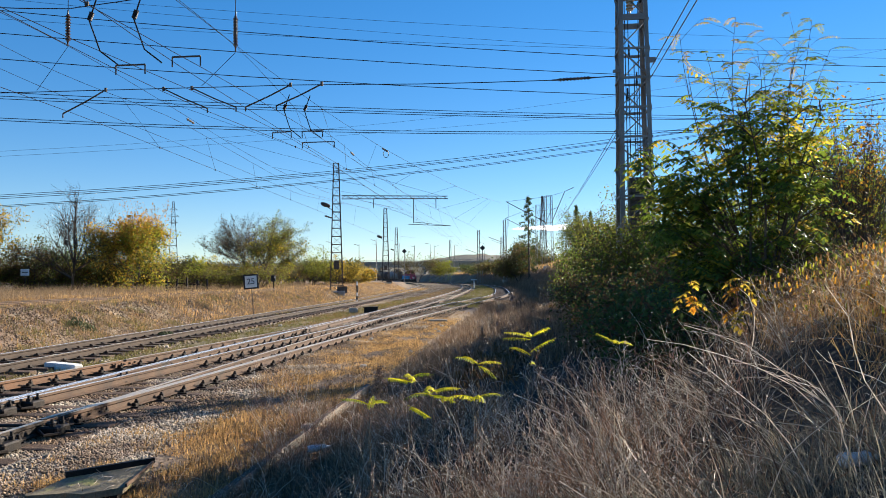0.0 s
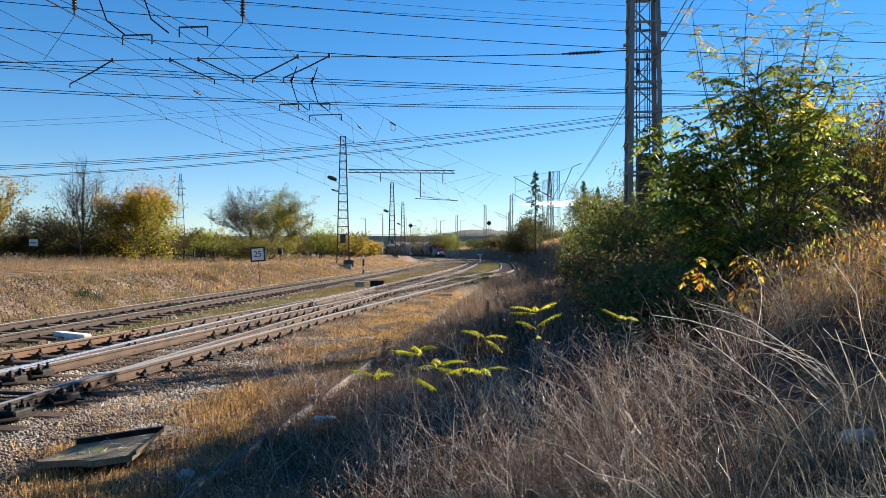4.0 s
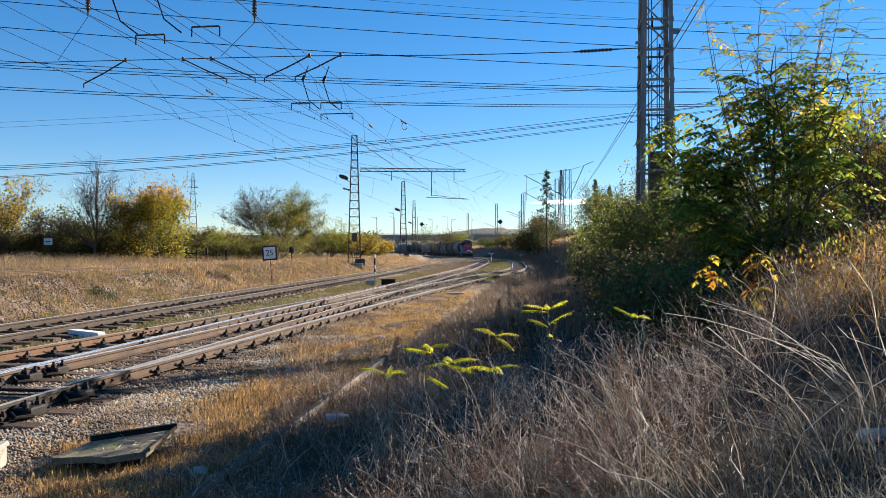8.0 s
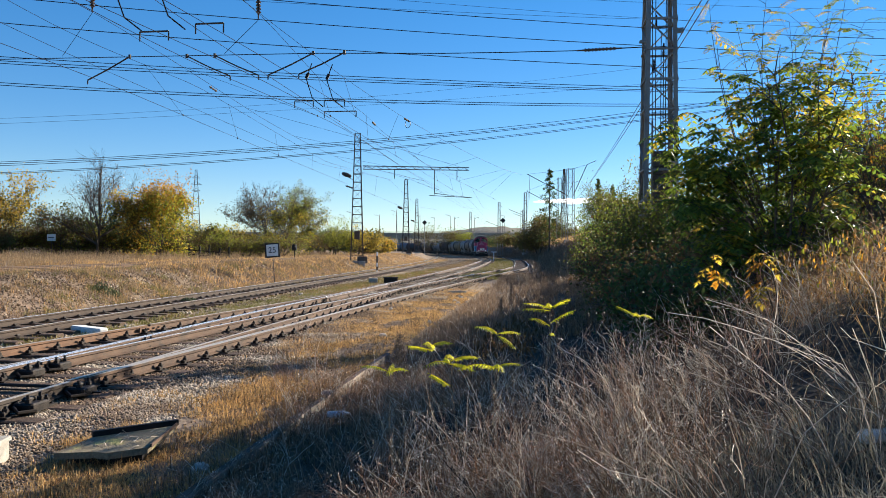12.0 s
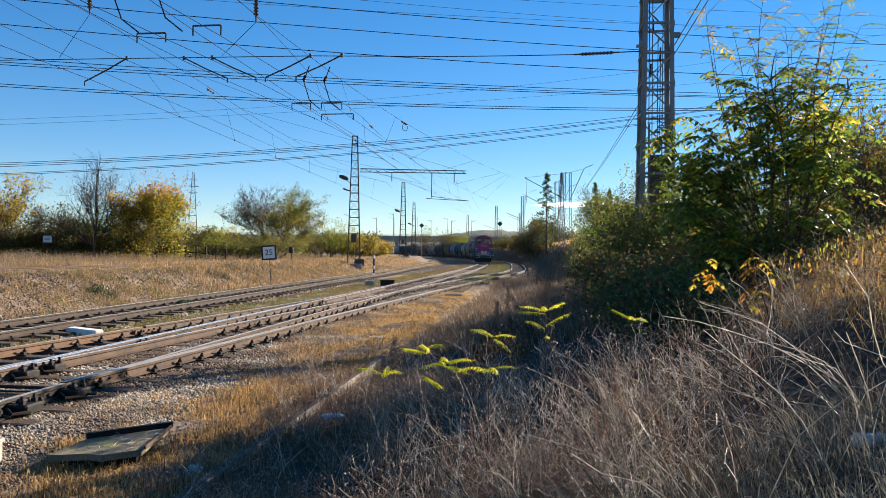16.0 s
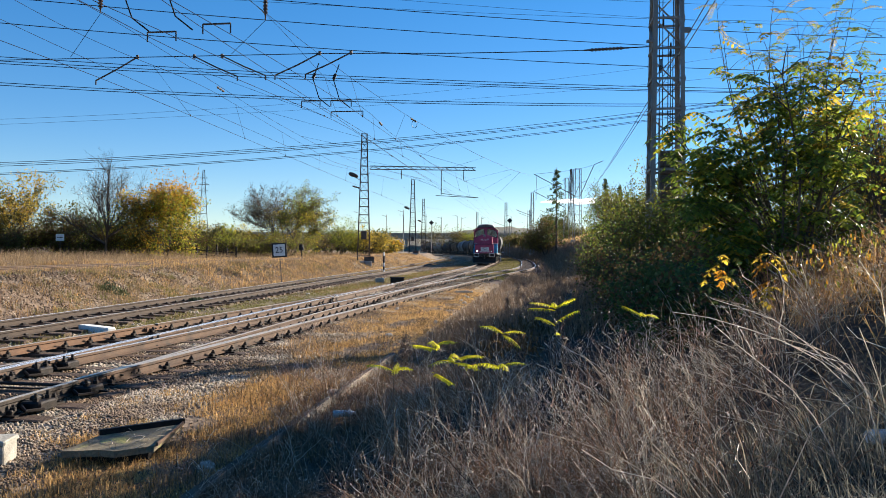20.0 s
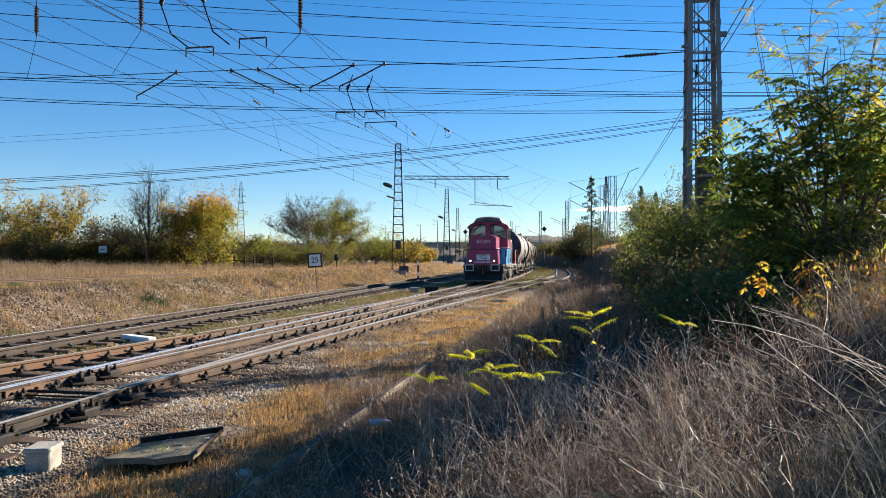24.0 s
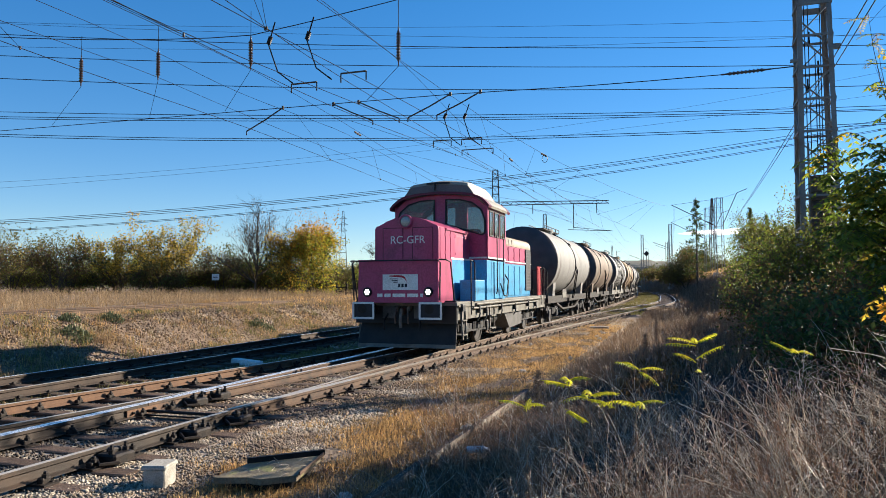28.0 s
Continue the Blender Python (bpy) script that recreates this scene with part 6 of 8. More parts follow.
# ---- the bridge and the distance ----
def build_bridge():
    B = thing("road_bridge", "grey concrete road bridge on columns across the railway", "bridge", pose(-60, 322, 0, 0, 0, -4))
    part("deck", Shape().box((0, 0, 8.1), (330, 9, 0.7)), M_CONCRETE, B)
    for y in (-3.6, -1.2, 1.2, 3.6):
        part("girder", Shape().box((0, y, 7.0), (320, 0.6, 1.5)), M_CONCRETE, B)
    part("parapet", Shape().box((0, -4.6, 8.5), (330, 0.2, 0.5)), M_CONCRETE, B)
    for i in range(15):
        x = -140 + 20 * i
        p = part("pier", Shape().box((x, 0, 5.9), (1.2, 8.5, 0.8)), M_CONCRETE, B)
        for y in (-3, 0, 3):
            part("column", Shape().tube([(x, y, -1), (x, y, 5.6)], 0.5, 10), M_CONCRETE, p)
    rails = Shape()
    rails.bar((-165, -4.6, 9.3), (165, -4.6, 9.3), 0.08).bar((-165, -4.6, 9.0), (165, -4.6, 9.0), 0.06)
    for i in range(110):
        rails.bar((-165 + 3 * i, -4.6, 8.6), (-165 + 3 * i, -4.6, 9.3), 0.08)
    part("railing", rails, M_GALV, B)
    for i in range(12):
        x = -130 + 24 * i
        lp = part("street_lamp", Shape().tube([(x, 4.4, 8.3), (x, 4.4, 16.5)], 0.12, 6, 0.07), M_GALV, B)
        part("lamp_arm", Shape().tube([(x, 4.4, 16.5), (x - 1.6, 4.4, 16.9)], 0.06, 5).box((x - 1.9, 4.4, 16.9), (0.8, 0.3, 0.15)), M_GALV, lp)


build_bridge()


def build_hills():
    """Low wooded hills on the horizon."""
    rng = np.random.default_rng(5)
    xs = np.linspace(-900, 1100, 160)
    prof = 22 + 6 * np.sin(xs * 0.006 + 1) + 5 * np.sin(xs * 0.021) + rng.uniform(-1.5, 1.5, len(xs))
    V = []
    for y, k in ((880, 0.0), (930, 0.55), (1000, 0.92), (1100, 1.0), (1300, 0.6)):
        for x, z in zip(xs, prof):
            V.append((x, y, 2 + z * k * (0.55 + 0.45 * _step(-250, 100, x)) + (rng.uniform(-1.2, 1.2) if 0 < k else -3)))
    n = len(xs)
    F = [(r * n + i, r * n + i + 1, (r + 1) * n + i + 1, (r + 1) * n + i) for r in range(4) for i in range(n - 1)]
    me = mesh_np("wooded_hill", np.array(V), np.array(F), mat("hazy_autumn_woods", (0.16, 0.155, 0.125), (0.20, 0.17, 0.115), 0.03, 0.95, 0, 0.8, 0.25, depth=3.0))
    tagged(new("wooded_hill", me), "hazy autumn woods on low hills at the horizon", "hills", kind="structure")


build_hills()


def build_cloud():
    """A thin streak of cloud low over the horizon."""
    m = bpy.data.materials.new("thin_glowing_cloud")
    m.use_nodes = True
    nt = m.node_tree
    N, link = nt.nodes, nt.links.new
    clear, mixer, nz, co = N.new("ShaderNodeBsdfTransparent"), N.new("ShaderNodeMixShader"), N.new("ShaderNodeTexNoise"), N.new("ShaderNodeTexCoord")
    N["Principled BSDF"].inputs["Base Color"].default_value = (0.9, 0.9, 0.9, 1)
    N["Principled BSDF"].inputs["Roughness"].default_value = 1.0
    # Emission replaces the sunlight that would whiten the cloud.
    N["Principled BSDF"].inputs["Emission Color"].default_value = (1.0, 0.97, 0.95, 1)
    N["Principled BSDF"].inputs["Emission Strength"].default_value = 0.85
    nz.inputs["Scale"].default_value, nz.inputs["Detail"].default_value = 0.012, 6
    link(co.outputs["Object"], nz.inputs["Vector"])
    link(_ramp(nt, nz.outputs["Fac"], [(0.3, (0.35, 0.35, 0.35)), (0.7, (0.85, 0.85, 0.85))]), mixer.inputs[0])
    link(N["Principled BSDF"].outputs[0], mixer.inputs[1])
    link(clear.outputs[0], mixer.inputs[2])
    link(mixer.outputs[0], N["Material Output"].inputs[0])
    rng = random.Random(31)
    sh = Shape()
    for i in range(16):
        u = i / 15
        sh.lathe((520 + 500 * u - 60, 3900 + rng.uniform(-40, 40), 262 + rng.uniform(-7, 7) + 6 * u), (1, 0, 0), [(0, 0.5), (20, 3 + 5 * math.sin(3.1 * u)), (60, 5 + 7 * math.sin(3.1 * u)), (100, 3 + 5 * math.sin(3.1 * u)), (120, 0.5)], 10)
    tagged(part("cloud", sh, m), "thin white streak of cloud above the horizon", "cloud", kind="stuff")


build_cloud()

# ---- plants ----
def leaf_mat(name, c1, c2, trans=0.45, vary=0.35, rough=0.6, spec=0.3):
    return mat(name, c1, c2, 1.3, rough, 0, 0.0, 20, island=vary, leaf=trans, spec=spec)


M_BARK = mat("grey_brown_bark", (0.10, 0.078, 0.06), (0.065, 0.05, 0.04), 6, 0.9, 0, 0.6, 40)
M_LEAF_GREEN = leaf_mat("green_leaf", (0.085, 0.135, 0.022), (0.13, 0.18, 0.026), 0.5)
M_LEAF_FRESH = leaf_mat("fresh_green_leaf", (0.13, 0.20, 0.028), (0.18, 0.24, 0.03), 0.6, 0.4, 0.4)
M_LEAF_LIME = leaf_mat("lime_leaf", (0.22, 0.27, 0.03), (0.32, 0.31, 0.034), 0.58)
M_LEAF_YELLOW = leaf_mat("yellow_leaf", (0.54, 0.40, 0.05), (0.42, 0.285, 0.035), 0.58)
M_LEAF_ORANGE = leaf_mat("orange_leaf", (0.48, 0.26, 0.03), (0.36, 0.17, 0.025), 0.6)
M_LEAF_OLIVE = leaf_mat("olive_leaf", (0.105, 0.108, 0.03), (0.16, 0.135, 0.034), 0.5)
M_LEAF_BROWN = leaf_mat("brown_leaf", (0.16, 0.095, 0.04), (0.11, 0.07, 0.035), 0.45)
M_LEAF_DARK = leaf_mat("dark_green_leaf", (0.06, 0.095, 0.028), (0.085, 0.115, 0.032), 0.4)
M_STRAW = leaf_mat("pale_straw", (0.76, 0.71, 0.63), (0.58, 0.52, 0.45), 0.55, 0.4, 0.38, 0.7)
M_DRYGRASS = leaf_mat("tan_dry_grass", (0.34, 0.22, 0.095), (0.25, 0.15, 0.06), 0.4, 0.4, 0.8)
M_TERRACE = leaf_mat("beige_dry_grass", (0.42, 0.30, 0.18), (0.28, 0.19, 0.105), 0.35, 0.45, 0.8)
M_ORANGEGRASS = leaf_mat("orange_dry_grass", (0.66, 0.43, 0.19), (0.52, 0.31, 0.125), 0.55, 0.4, 0.8)
M_BROWNWEED = leaf_mat("brown_dead_weed", (0.275, 0.19, 0.128), (0.17, 0.112, 0.074), 0.35, 0.45, 0.5, 0.5)
M_DULLGRASS = leaf_mat("dull_grey_green_grass", (0.28, 0.265, 0.215), (0.19, 0.18, 0.145), 0.4, 0.4, 0.75, 0.2)
M_REDWEED = leaf_mat("reddish_dead_weed", (0.53, 0.345, 0.235), (0.36, 0.22, 0.145), 0.5, 0.4, 0.42, 0.6)
M_GREENGRASS = leaf_mat("green_grass", (0.17, 0.165, 0.045), (0.25, 0.215, 0.07), 0.3, 0.35, 0.7)
M_SEEDLING = leaf_mat("bright_yellow_leaflet", (0.72, 0.66, 0.04), (0.60, 0.60, 0.05), 0.55, 0.2)


def blades(name, x, y, h, w, lean, material, label, seed, z0=None, wind=(0.0, 0.0), droop=0.35, category="grass"):
    """Curved blades of grass or stalks, three triangles each, as one sheet of stuff."""
    rng = np.random.default_rng(seed)
    n = len(x)
    z = ground_z(x, y) if z0 is None else z0
    a = rng.uniform(0, 2 * np.pi, n)
    L = np.abs(rng.normal(0, lean, n))
    dx, dy = np.cos(a) * L + wind[0], np.sin(a) * L + wind[1]
    hh = h * rng.uniform(0.55, 1.15, n)
    ww = w * rng.uniform(0.6, 1.3, n)
    b = rng.uniform(0, np.pi, n)
    sx, sy = np.cos(b) * ww / 2, np.sin(b) * ww / 2
    up = 1 / np.sqrt(1 + dx * dx + dy * dy)
    mx, my, mz = x + dx * hh * 0.5 * up, y + dy * hh * 0.5 * up, z + hh * 0.58 * up
    tx, ty, tz = x + dx * hh * 1.25 * up, y + dy * hh * 1.25 * up, z + hh * (1 - droop * L) * up
    V = np.stack([np.stack([x - sx, y - sy, z - 0.03], -1), np.stack([x + sx, y + sy, z - 0.03], -1),
                  np.stack([mx - sx * 0.8, my - sy * 0.8, mz], -1), np.stack([mx + sx * 0.8, my + sy * 0.8, mz], -1), np.stack([tx, ty, tz], -1)], 1)
    F = np.array([(0, 1, 2), (1, 3, 2), (2, 3, 4)])[None] + 5 * np.arange(n)[:, None, None]
    me = mesh_np(name, V.reshape(-1, 3), F.reshape(-1, 3), material)
    return tagged(new(name, me), label, category, kind="stuff")


def strip(n, s_range, off_range, seed, power=1.6, patch=0.0):
    """Random places in a strip along the line; patch thins them out in clumps."""
    rng = np.random.default_rng(seed)
    m = int(n * (1 + 1.2 * patch))
    s = s_range[0] + (s_range[1] - s_range[0]) * rng.random(m) ** power
    off = rng.uniform(*off_range, m)
    g = np.linspace(s_range[0], s_range[1], 160)
    tab = np.array([[*beside(a, 0)[:2], *(beside(a, 1) - beside(a, 0))[:2]] for a in g])
    px, py, wx, wy = (np.interp(s, g, tab[:, j]) for j in range(4))
    x, y = px + wx * off, py + wy * off
    if patch:
        v = np.sin(x * 1.9 + 1.3 * np.sin(y * 1.1)) * np.sin(y * 1.5 + np.sin(x * 2.3)) + 0.6 * np.sin(x * 4.7 + y * 3.1) * np.sin(y * 5.3 - x * 2.0)
        keep = v + rng.normal(0, 0.35, m) > patch - 0.75
        x, y = x[keep], y[keep]
    return x[:n], y[:n]


def tufts(x, y, per, spread, seed):
    rng = np.random.default_rng(seed)
    return (np.repeat(x, per) + rng.normal(0, spread, len(x) * per), np.repeat(y, per) + rng.normal(0, spread, len(y) * per))


# between the ballast and the sunken track: short orange and tan grass
x, y = strip(7500, (4.5, 34), (2.35, 4.0), 11, 1.5, 0.5)
xs, ys = strip(1100, (7, 34), (1.7, 2.4), 10, 1.3, 1.0)
x, y = np.concatenate([x, xs]), np.concatenate([y, ys])
x, y = tufts(x, y, 11, 0.045, 12)
blades("short_dry_grass", x, y, 0.085, 0.007, 2.8, M_ORANGEGRASS, "short orange-tan dry grass beside the ballast", 13)
x, y = strip(1500, (4.0, 40), (2.3, 4.6), 14, 1.4, 0.4)
x, y = tufts(x, y, 8, 0.05, 15)
blades("dry_grass", x, y, 0.12, 0.006, 1.3, M_DRYGRASS, "tan dry grass tufts beside the ballast", 16)
x, y = strip(900, (5, 30), (2.4, 5.0), 17, 1.3, 0.3)
x, y = tufts(x, y, 7, 0.06, 18)
blades("dead_weeds", x, y, 0.2, 0.006, 1.0, M_LEAF_BROWN, "brown dead weeds along the sunken rail", 19)
x, y = strip(2200, (2.2, 12), (3.6, 6.4), 117, 1.1, 0.2)
x, y = tufts(x, y, 9, 0.06, 118)
keep = np.hypot(x, y) > 1.9
blades("dead_weeds", x[keep], y[keep], 0.15, 0.008, 1.3, M_BROWNWEED, "low dark brown dead weeds round the sunken rail", 119)
x, y = strip(1500, (-9, 4.5), (1.9, 3.3), 111, 1.0, 0.4)
x, y = tufts(x, y, 9, 0.06, 112)
keep = np.hypot(x, y) > 1.7
blades("short_dry_grass", x[keep], y[keep], 0.08, 0.006, 1.3, M_ORANGEGRASS, "short orange-tan dry grass beside the ballast", 113)
# weeds over the sunken track and on the slope
for k, (cnt, srange, orange, hgt, wid, lean, m_, lab) in enumerate((
        (320, (2.2, 26), (4.0, 9.0), 0.20, 0.004, 1.2, M_LEAF_BROWN, "brown dead weeds covering the slope"),
        (250, (2.2, 24), (5.6, 13.5), 0.30, 0.004, 1.4, M_DRYGRASS, "tan dry grass covering the slope"),
        (2600, (14, 55), (4.2, 9.0), 0.38, 0.010, 0.5, M_BROWNWEED, "brown dead weeds along the overgrown track"),
        (450, (5, 24), (8.4, 14.5), 0.50, 0.005, 1.1, M_BROWNWEED, "tall brown dead weeds on the crest of the slope"),
        (350, (6.5, 22), (9.0, 14.5), 0.55, 0.005, 1.1, M_ORANGEGRASS, "tall orange-tan weeds on the crest of the slope"))):
    x, y = strip(cnt, srange, orange, 30 + k, 1.25, 0.25)
    x, y = tufts(x, y, 9, 0.07, 40 + k)
    keep = np.hypot(x, y) > 1.7
    blades("dead_weeds" if m_ in (M_BROWNWEED, M_LEAF_BROWN) else "dry_grass", x[keep], y[keep], hgt, wid, lean, m_, lab, 50 + k, wind=(-0.15, 0.0))
# matted grass on the slope near the camera
rng = np.random.default_rng(600)
y = rng.uniform(2.7, 4.6, 420)
x, y = tufts(y * rng.uniform(0.26, 0.95, 420), y, 12, 0.07, 601)
blades("matted_grass", x, y, 0.42, 0.005, 1.3, M_DULLGRASS, "dull grey-green matted grass under the weeds", 602, wind=(-0.2, 0.0))
# the lit crest of weeds beside the thicket
x, y = strip(260, (5.2, 9.5), (9.2, 13.0), 190, 1.0, 0.3)
x, y = tufts(x, y, 9, 0.09, 191)
blades("tall_weeds", x, y, 0.8, 0.005, 1.1, M_ORANGEGRASS, "tall orange-brown weeds before the thicket", 192, wind=(-0.1, 0.0))
for k, (cnt, m_, lab) in enumerate(((4200, M_LEAF_BROWN, "curled brown leaves among the weeds of the crest"), (1500, M_LEAF_ORANGE, "orange leaves among the weeds of the crest"), (600, M_LEAF_LIME, "yellow-green leaves among the weeds of the crest"))):
    x, y = strip(600, (6.4, 11.5), (9.4, 14.0), 290 + k, 1.0, 0.45)
    x, y = tufts(x, y, max(cnt // 500, 2), 0.12, 295 + k)
    rng = np.random.default_rng(298 + k)
    blades("weed_leaves", x, y, 0.045, 0.02, 1.2, m_, lab, 299 + k, z0=ground_z(x, y) + rng.uniform(0.1, 0.75, len(x)), category="leaves")
# bank and terrace
x, y = strip(2600, (4, 80), (-11.5, -6.2), 61, 1.5, 0.6)
x, y = tufts(x, y, 8, 0.06, 62)
blades("bank_grass", x, y, 0.17, 0.009, 0.8, M_ORANGEGRASS, "sparse tan grass on the stony bank", 63)
x, y = strip(2600, (4, 80), (-11.0, -6.2), 64, 1.5, 0.45)
x, y = tufts(x, y, 8, 0.06, 65)
blades("bank_grass", x, y, 0.16, 0.010, 0.6, M_BROWNWEED, "brown dead weeds on the stony bank", 66)
x, y = strip(1300, (6, 70), (-10.5, -6.0), 161, 1.4, 0.85)
x, y = tufts(x, y, 10, 0.07, 162)
blades("bank_grass", x, y, 0.22, 0.010, 0.7, M_GREENGRASS, "yellow-green grass tufts on the stony bank", 163)
for k, (cnt, m_, lab) in enumerate(((5200, M_LEAF_BROWN, "dead leaves and litter on the stony bank"), (3600, M_BROWNWEED, "flattened dead stems on the stony bank"), (1100, M_ORANGEGRASS, "orange-tan grass tufts on the stony bank"))):
    x, y = strip(cnt, (3, 75), (-11.5, -6.2), 260 + k, 1.5, 0.3)
    x, y = tufts(x, y, 5, 0.09, 270 + k)
    blades("bank_litter" if k < 2 else "bank_grass", x, y, (0.07, 0.14, 0.24)[k], (0.03, 0.008, 0.009)[k], (2.2, 2.0, 0.9)[k], m_, lab, 280 + k)
for k, (cnt, m_, lab) in enumerate(((3600, M_ORANGEGRASS, "orange-tan grass on the far bank"), (2600, M_BROWNWEED, "brown weeds on the far bank"), (2400, M_TERRACE, "beige grass on the far bank"))):
    x, y = strip(cnt, (32, 125), (-17, -6.6), 360 + k, 1.2, 0.2)
    x, y = tufts(x, y, 7, 0.2, 370 + k)
    blades("bank_grass", x, y, 0.3, 0.022, 0.9, m_, lab, 380 + k)
x, y = strip(4600, (2, 100), (-34, -16.5), 67, 1.2, 0.75)
x, y = tufts(x, y, 9, 0.2, 68)
blades("tall_dry_grass", x, y, 0.78, 0.012, 0.9, M_TERRACE, "tall pale dry grass on the terrace before the bushes", 69)
x, y = strip(3600, (2, 100), (-26, -10.5), 70, 1.2, 0.3)
x, y = tufts(x, y, 8, 0.12, 71)
blades("tall_dry_grass", x, y, 0.24, 0.012, 0.8, M_DRYGRASS, "tan dry grass on the terrace", 72)
x, y = strip(2600, (16, 70), (-3.7, -2.0), 73, 1.3, 0.2)
x, y = tufts(x, y, 8, 0.05, 74)
blades("green_grass", x, y, 0.13, 0.008, 0.6, M_GREENGRASS, "short green grass between the tracks", 75)
x, y = strip(700, (5, 18), (-3.75, -2.6), 173, 1.2, 0.5)
x, y = tufts(x, y, 8, 0.06, 174)
blades("green_grass", x, y, 0.13, 0.007, 0.9, M_GREENGRASS, "yellow-green grass tufts between the tracks", 175)
x, y = strip(900, (5, 30), (-6.9, -2.6), 176, 1.2, 0.5)
x, y = tufts(x, y, 8, 0.06, 177)
blades("sparse_grass", x, y, 0.12, 0.006, 1.0, M_DRYGRASS, "tan dry grass tufts between the tracks", 178)
x, y = strip(2400, (30, 130), (-3.6, -0.9), 76, 1.1, 0.2)
x, y = tufts(x, y, 6, 0.12, 77)
blades("sparse_grass", x, y, 0.14, 0.014, 0.6, M_DRYGRASS, "short dry grass between the tracks", 78)
x, y = strip(2400, (45, 150), (1.3, 4.0), 79, 1.1, 0.2)
x, y = tufts(x, y, 6, 0.12, 80)
blades("sparse_grass", x, y, 0.2, 0.02, 0.6, M_GREENGRASS, "short green and tan grass between the tracks", 81)
x, y = strip(5200, (55, 250), (10.6, 30), 82, 1.3, 0.1)
x, y = tufts(x, y, 6, 0.3, 83)
blades("cutting_grass", x, y, 0.8, 0.06, 0.4, M_ORANGEGRASS, "orange-brown grass on the cutting slope", 84)
x, y = strip(5200, (42, 210), (6.4, 12.5), 182, 1.2, 0.05)
x, y = tufts(x, y, 6, 0.25, 183)
blades("cutting_weeds", x, y, 0.6, 0.05, 0.6, M_BROWNWEED, "dark brown weeds on the cutting slope", 184)


def green_clumps():
    """Rounded grey-green herb cushions on the bank and dark ones at the shaded foot of the slope."""
    herb = leaf_mat("grey_green_herb", (0.085, 0.105, 0.05), (0.13, 0.145, 0.075), 0.2, 0.35, 0.8)
    for i, (x, y, r) in enumerate(((-13.98, 17.6, 0.28), (-13.5, 18.8, 0.28), (-12.85, 16.5, 0.34), (-11.5, 24.6, 0.42), (-8.9, 25.0, 0.25), (-14.6, 21.5, 0.2), (0.9, 11.5, 0.5), (1.2, 14.0, 0.6))):
        rng = np.random.default_rng(300 + i)
        n = 420
        a, q = rng.uniform(0, 2 * np.pi, n), np.sqrt(rng.random(n))
        px, py = x + r * q * np.cos(a) * 1.2, y + r * q * np.sin(a)
        lift = r * 0.75 * np.sqrt(1 - q * q) * (1 + 0.25 * np.sin(3 * a))
        blades("green_herb", px, py, 0.065, 0.03, 1.1, herb if i < 6 else M_LEAF_BROWN, "rounded grey-green herb cushion on the stony ground", 310 + i, z0=ground_z(px, py) + lift * rng.uniform(0.3, 1, n), category="plant")


green_clumps()
x, y = strip(170, (6, 60), (-11.5, -6.4), 461, 1.3, 0.2)
x, y = tufts(x, y, 80, 0.16, 462)
blades("bank_weeds", x, y, 0.3, 0.008, 0.8, M_TERRACE, "bushy beige weed clumps on the stony bank", 463)
x, y = strip(90, (6, 60), (-11.0, -6.4), 464, 1.3, 0.2)
x, y = tufts(x, y, 80, 0.18, 465)
blades("bank_weeds", x, y, 0.26, 0.009, 0.9, M_GREENGRASS, "bushy yellow-green weed clumps on the stony bank", 466)
x, y = strip(150, (6, 60), (-11.5, -6.4), 467, 1.3, 0.2)
x, y = tufts(x, y, 50, 0.2, 468)
blades("bank_weeds", x, y, 0.22, 0.008, 1.3, M_LEAF_BROWN, "dark brown weed clumps on the stony bank", 469)


def stalk(m, base, h, lean, az, r, rng, curl=0.25):
    """A bent dry stalk that wanders as it rises and nods at its end."""
    p = Vector(base)
    d = Vector((math.cos(az) * lean * 0.35, math.sin(az) * lean * 0.35, 1)).normalized()
    pts = [p]
    turn = Vector((math.cos(az), math.sin(az), -0.25)) * lean * 0.22
    for i in range(6):
        d = (d + turn + Vector((rng.gauss(0, 1), rng.gauss(0, 1), rng.gauss(0, 0.6))) * 0.16 * (0.5 + curl)).normalized()
        p = p + d * h / 5.2
        pts.append(p)
    m.tube(pts, r, 3, r * 0.45, cap=False)
    return pts


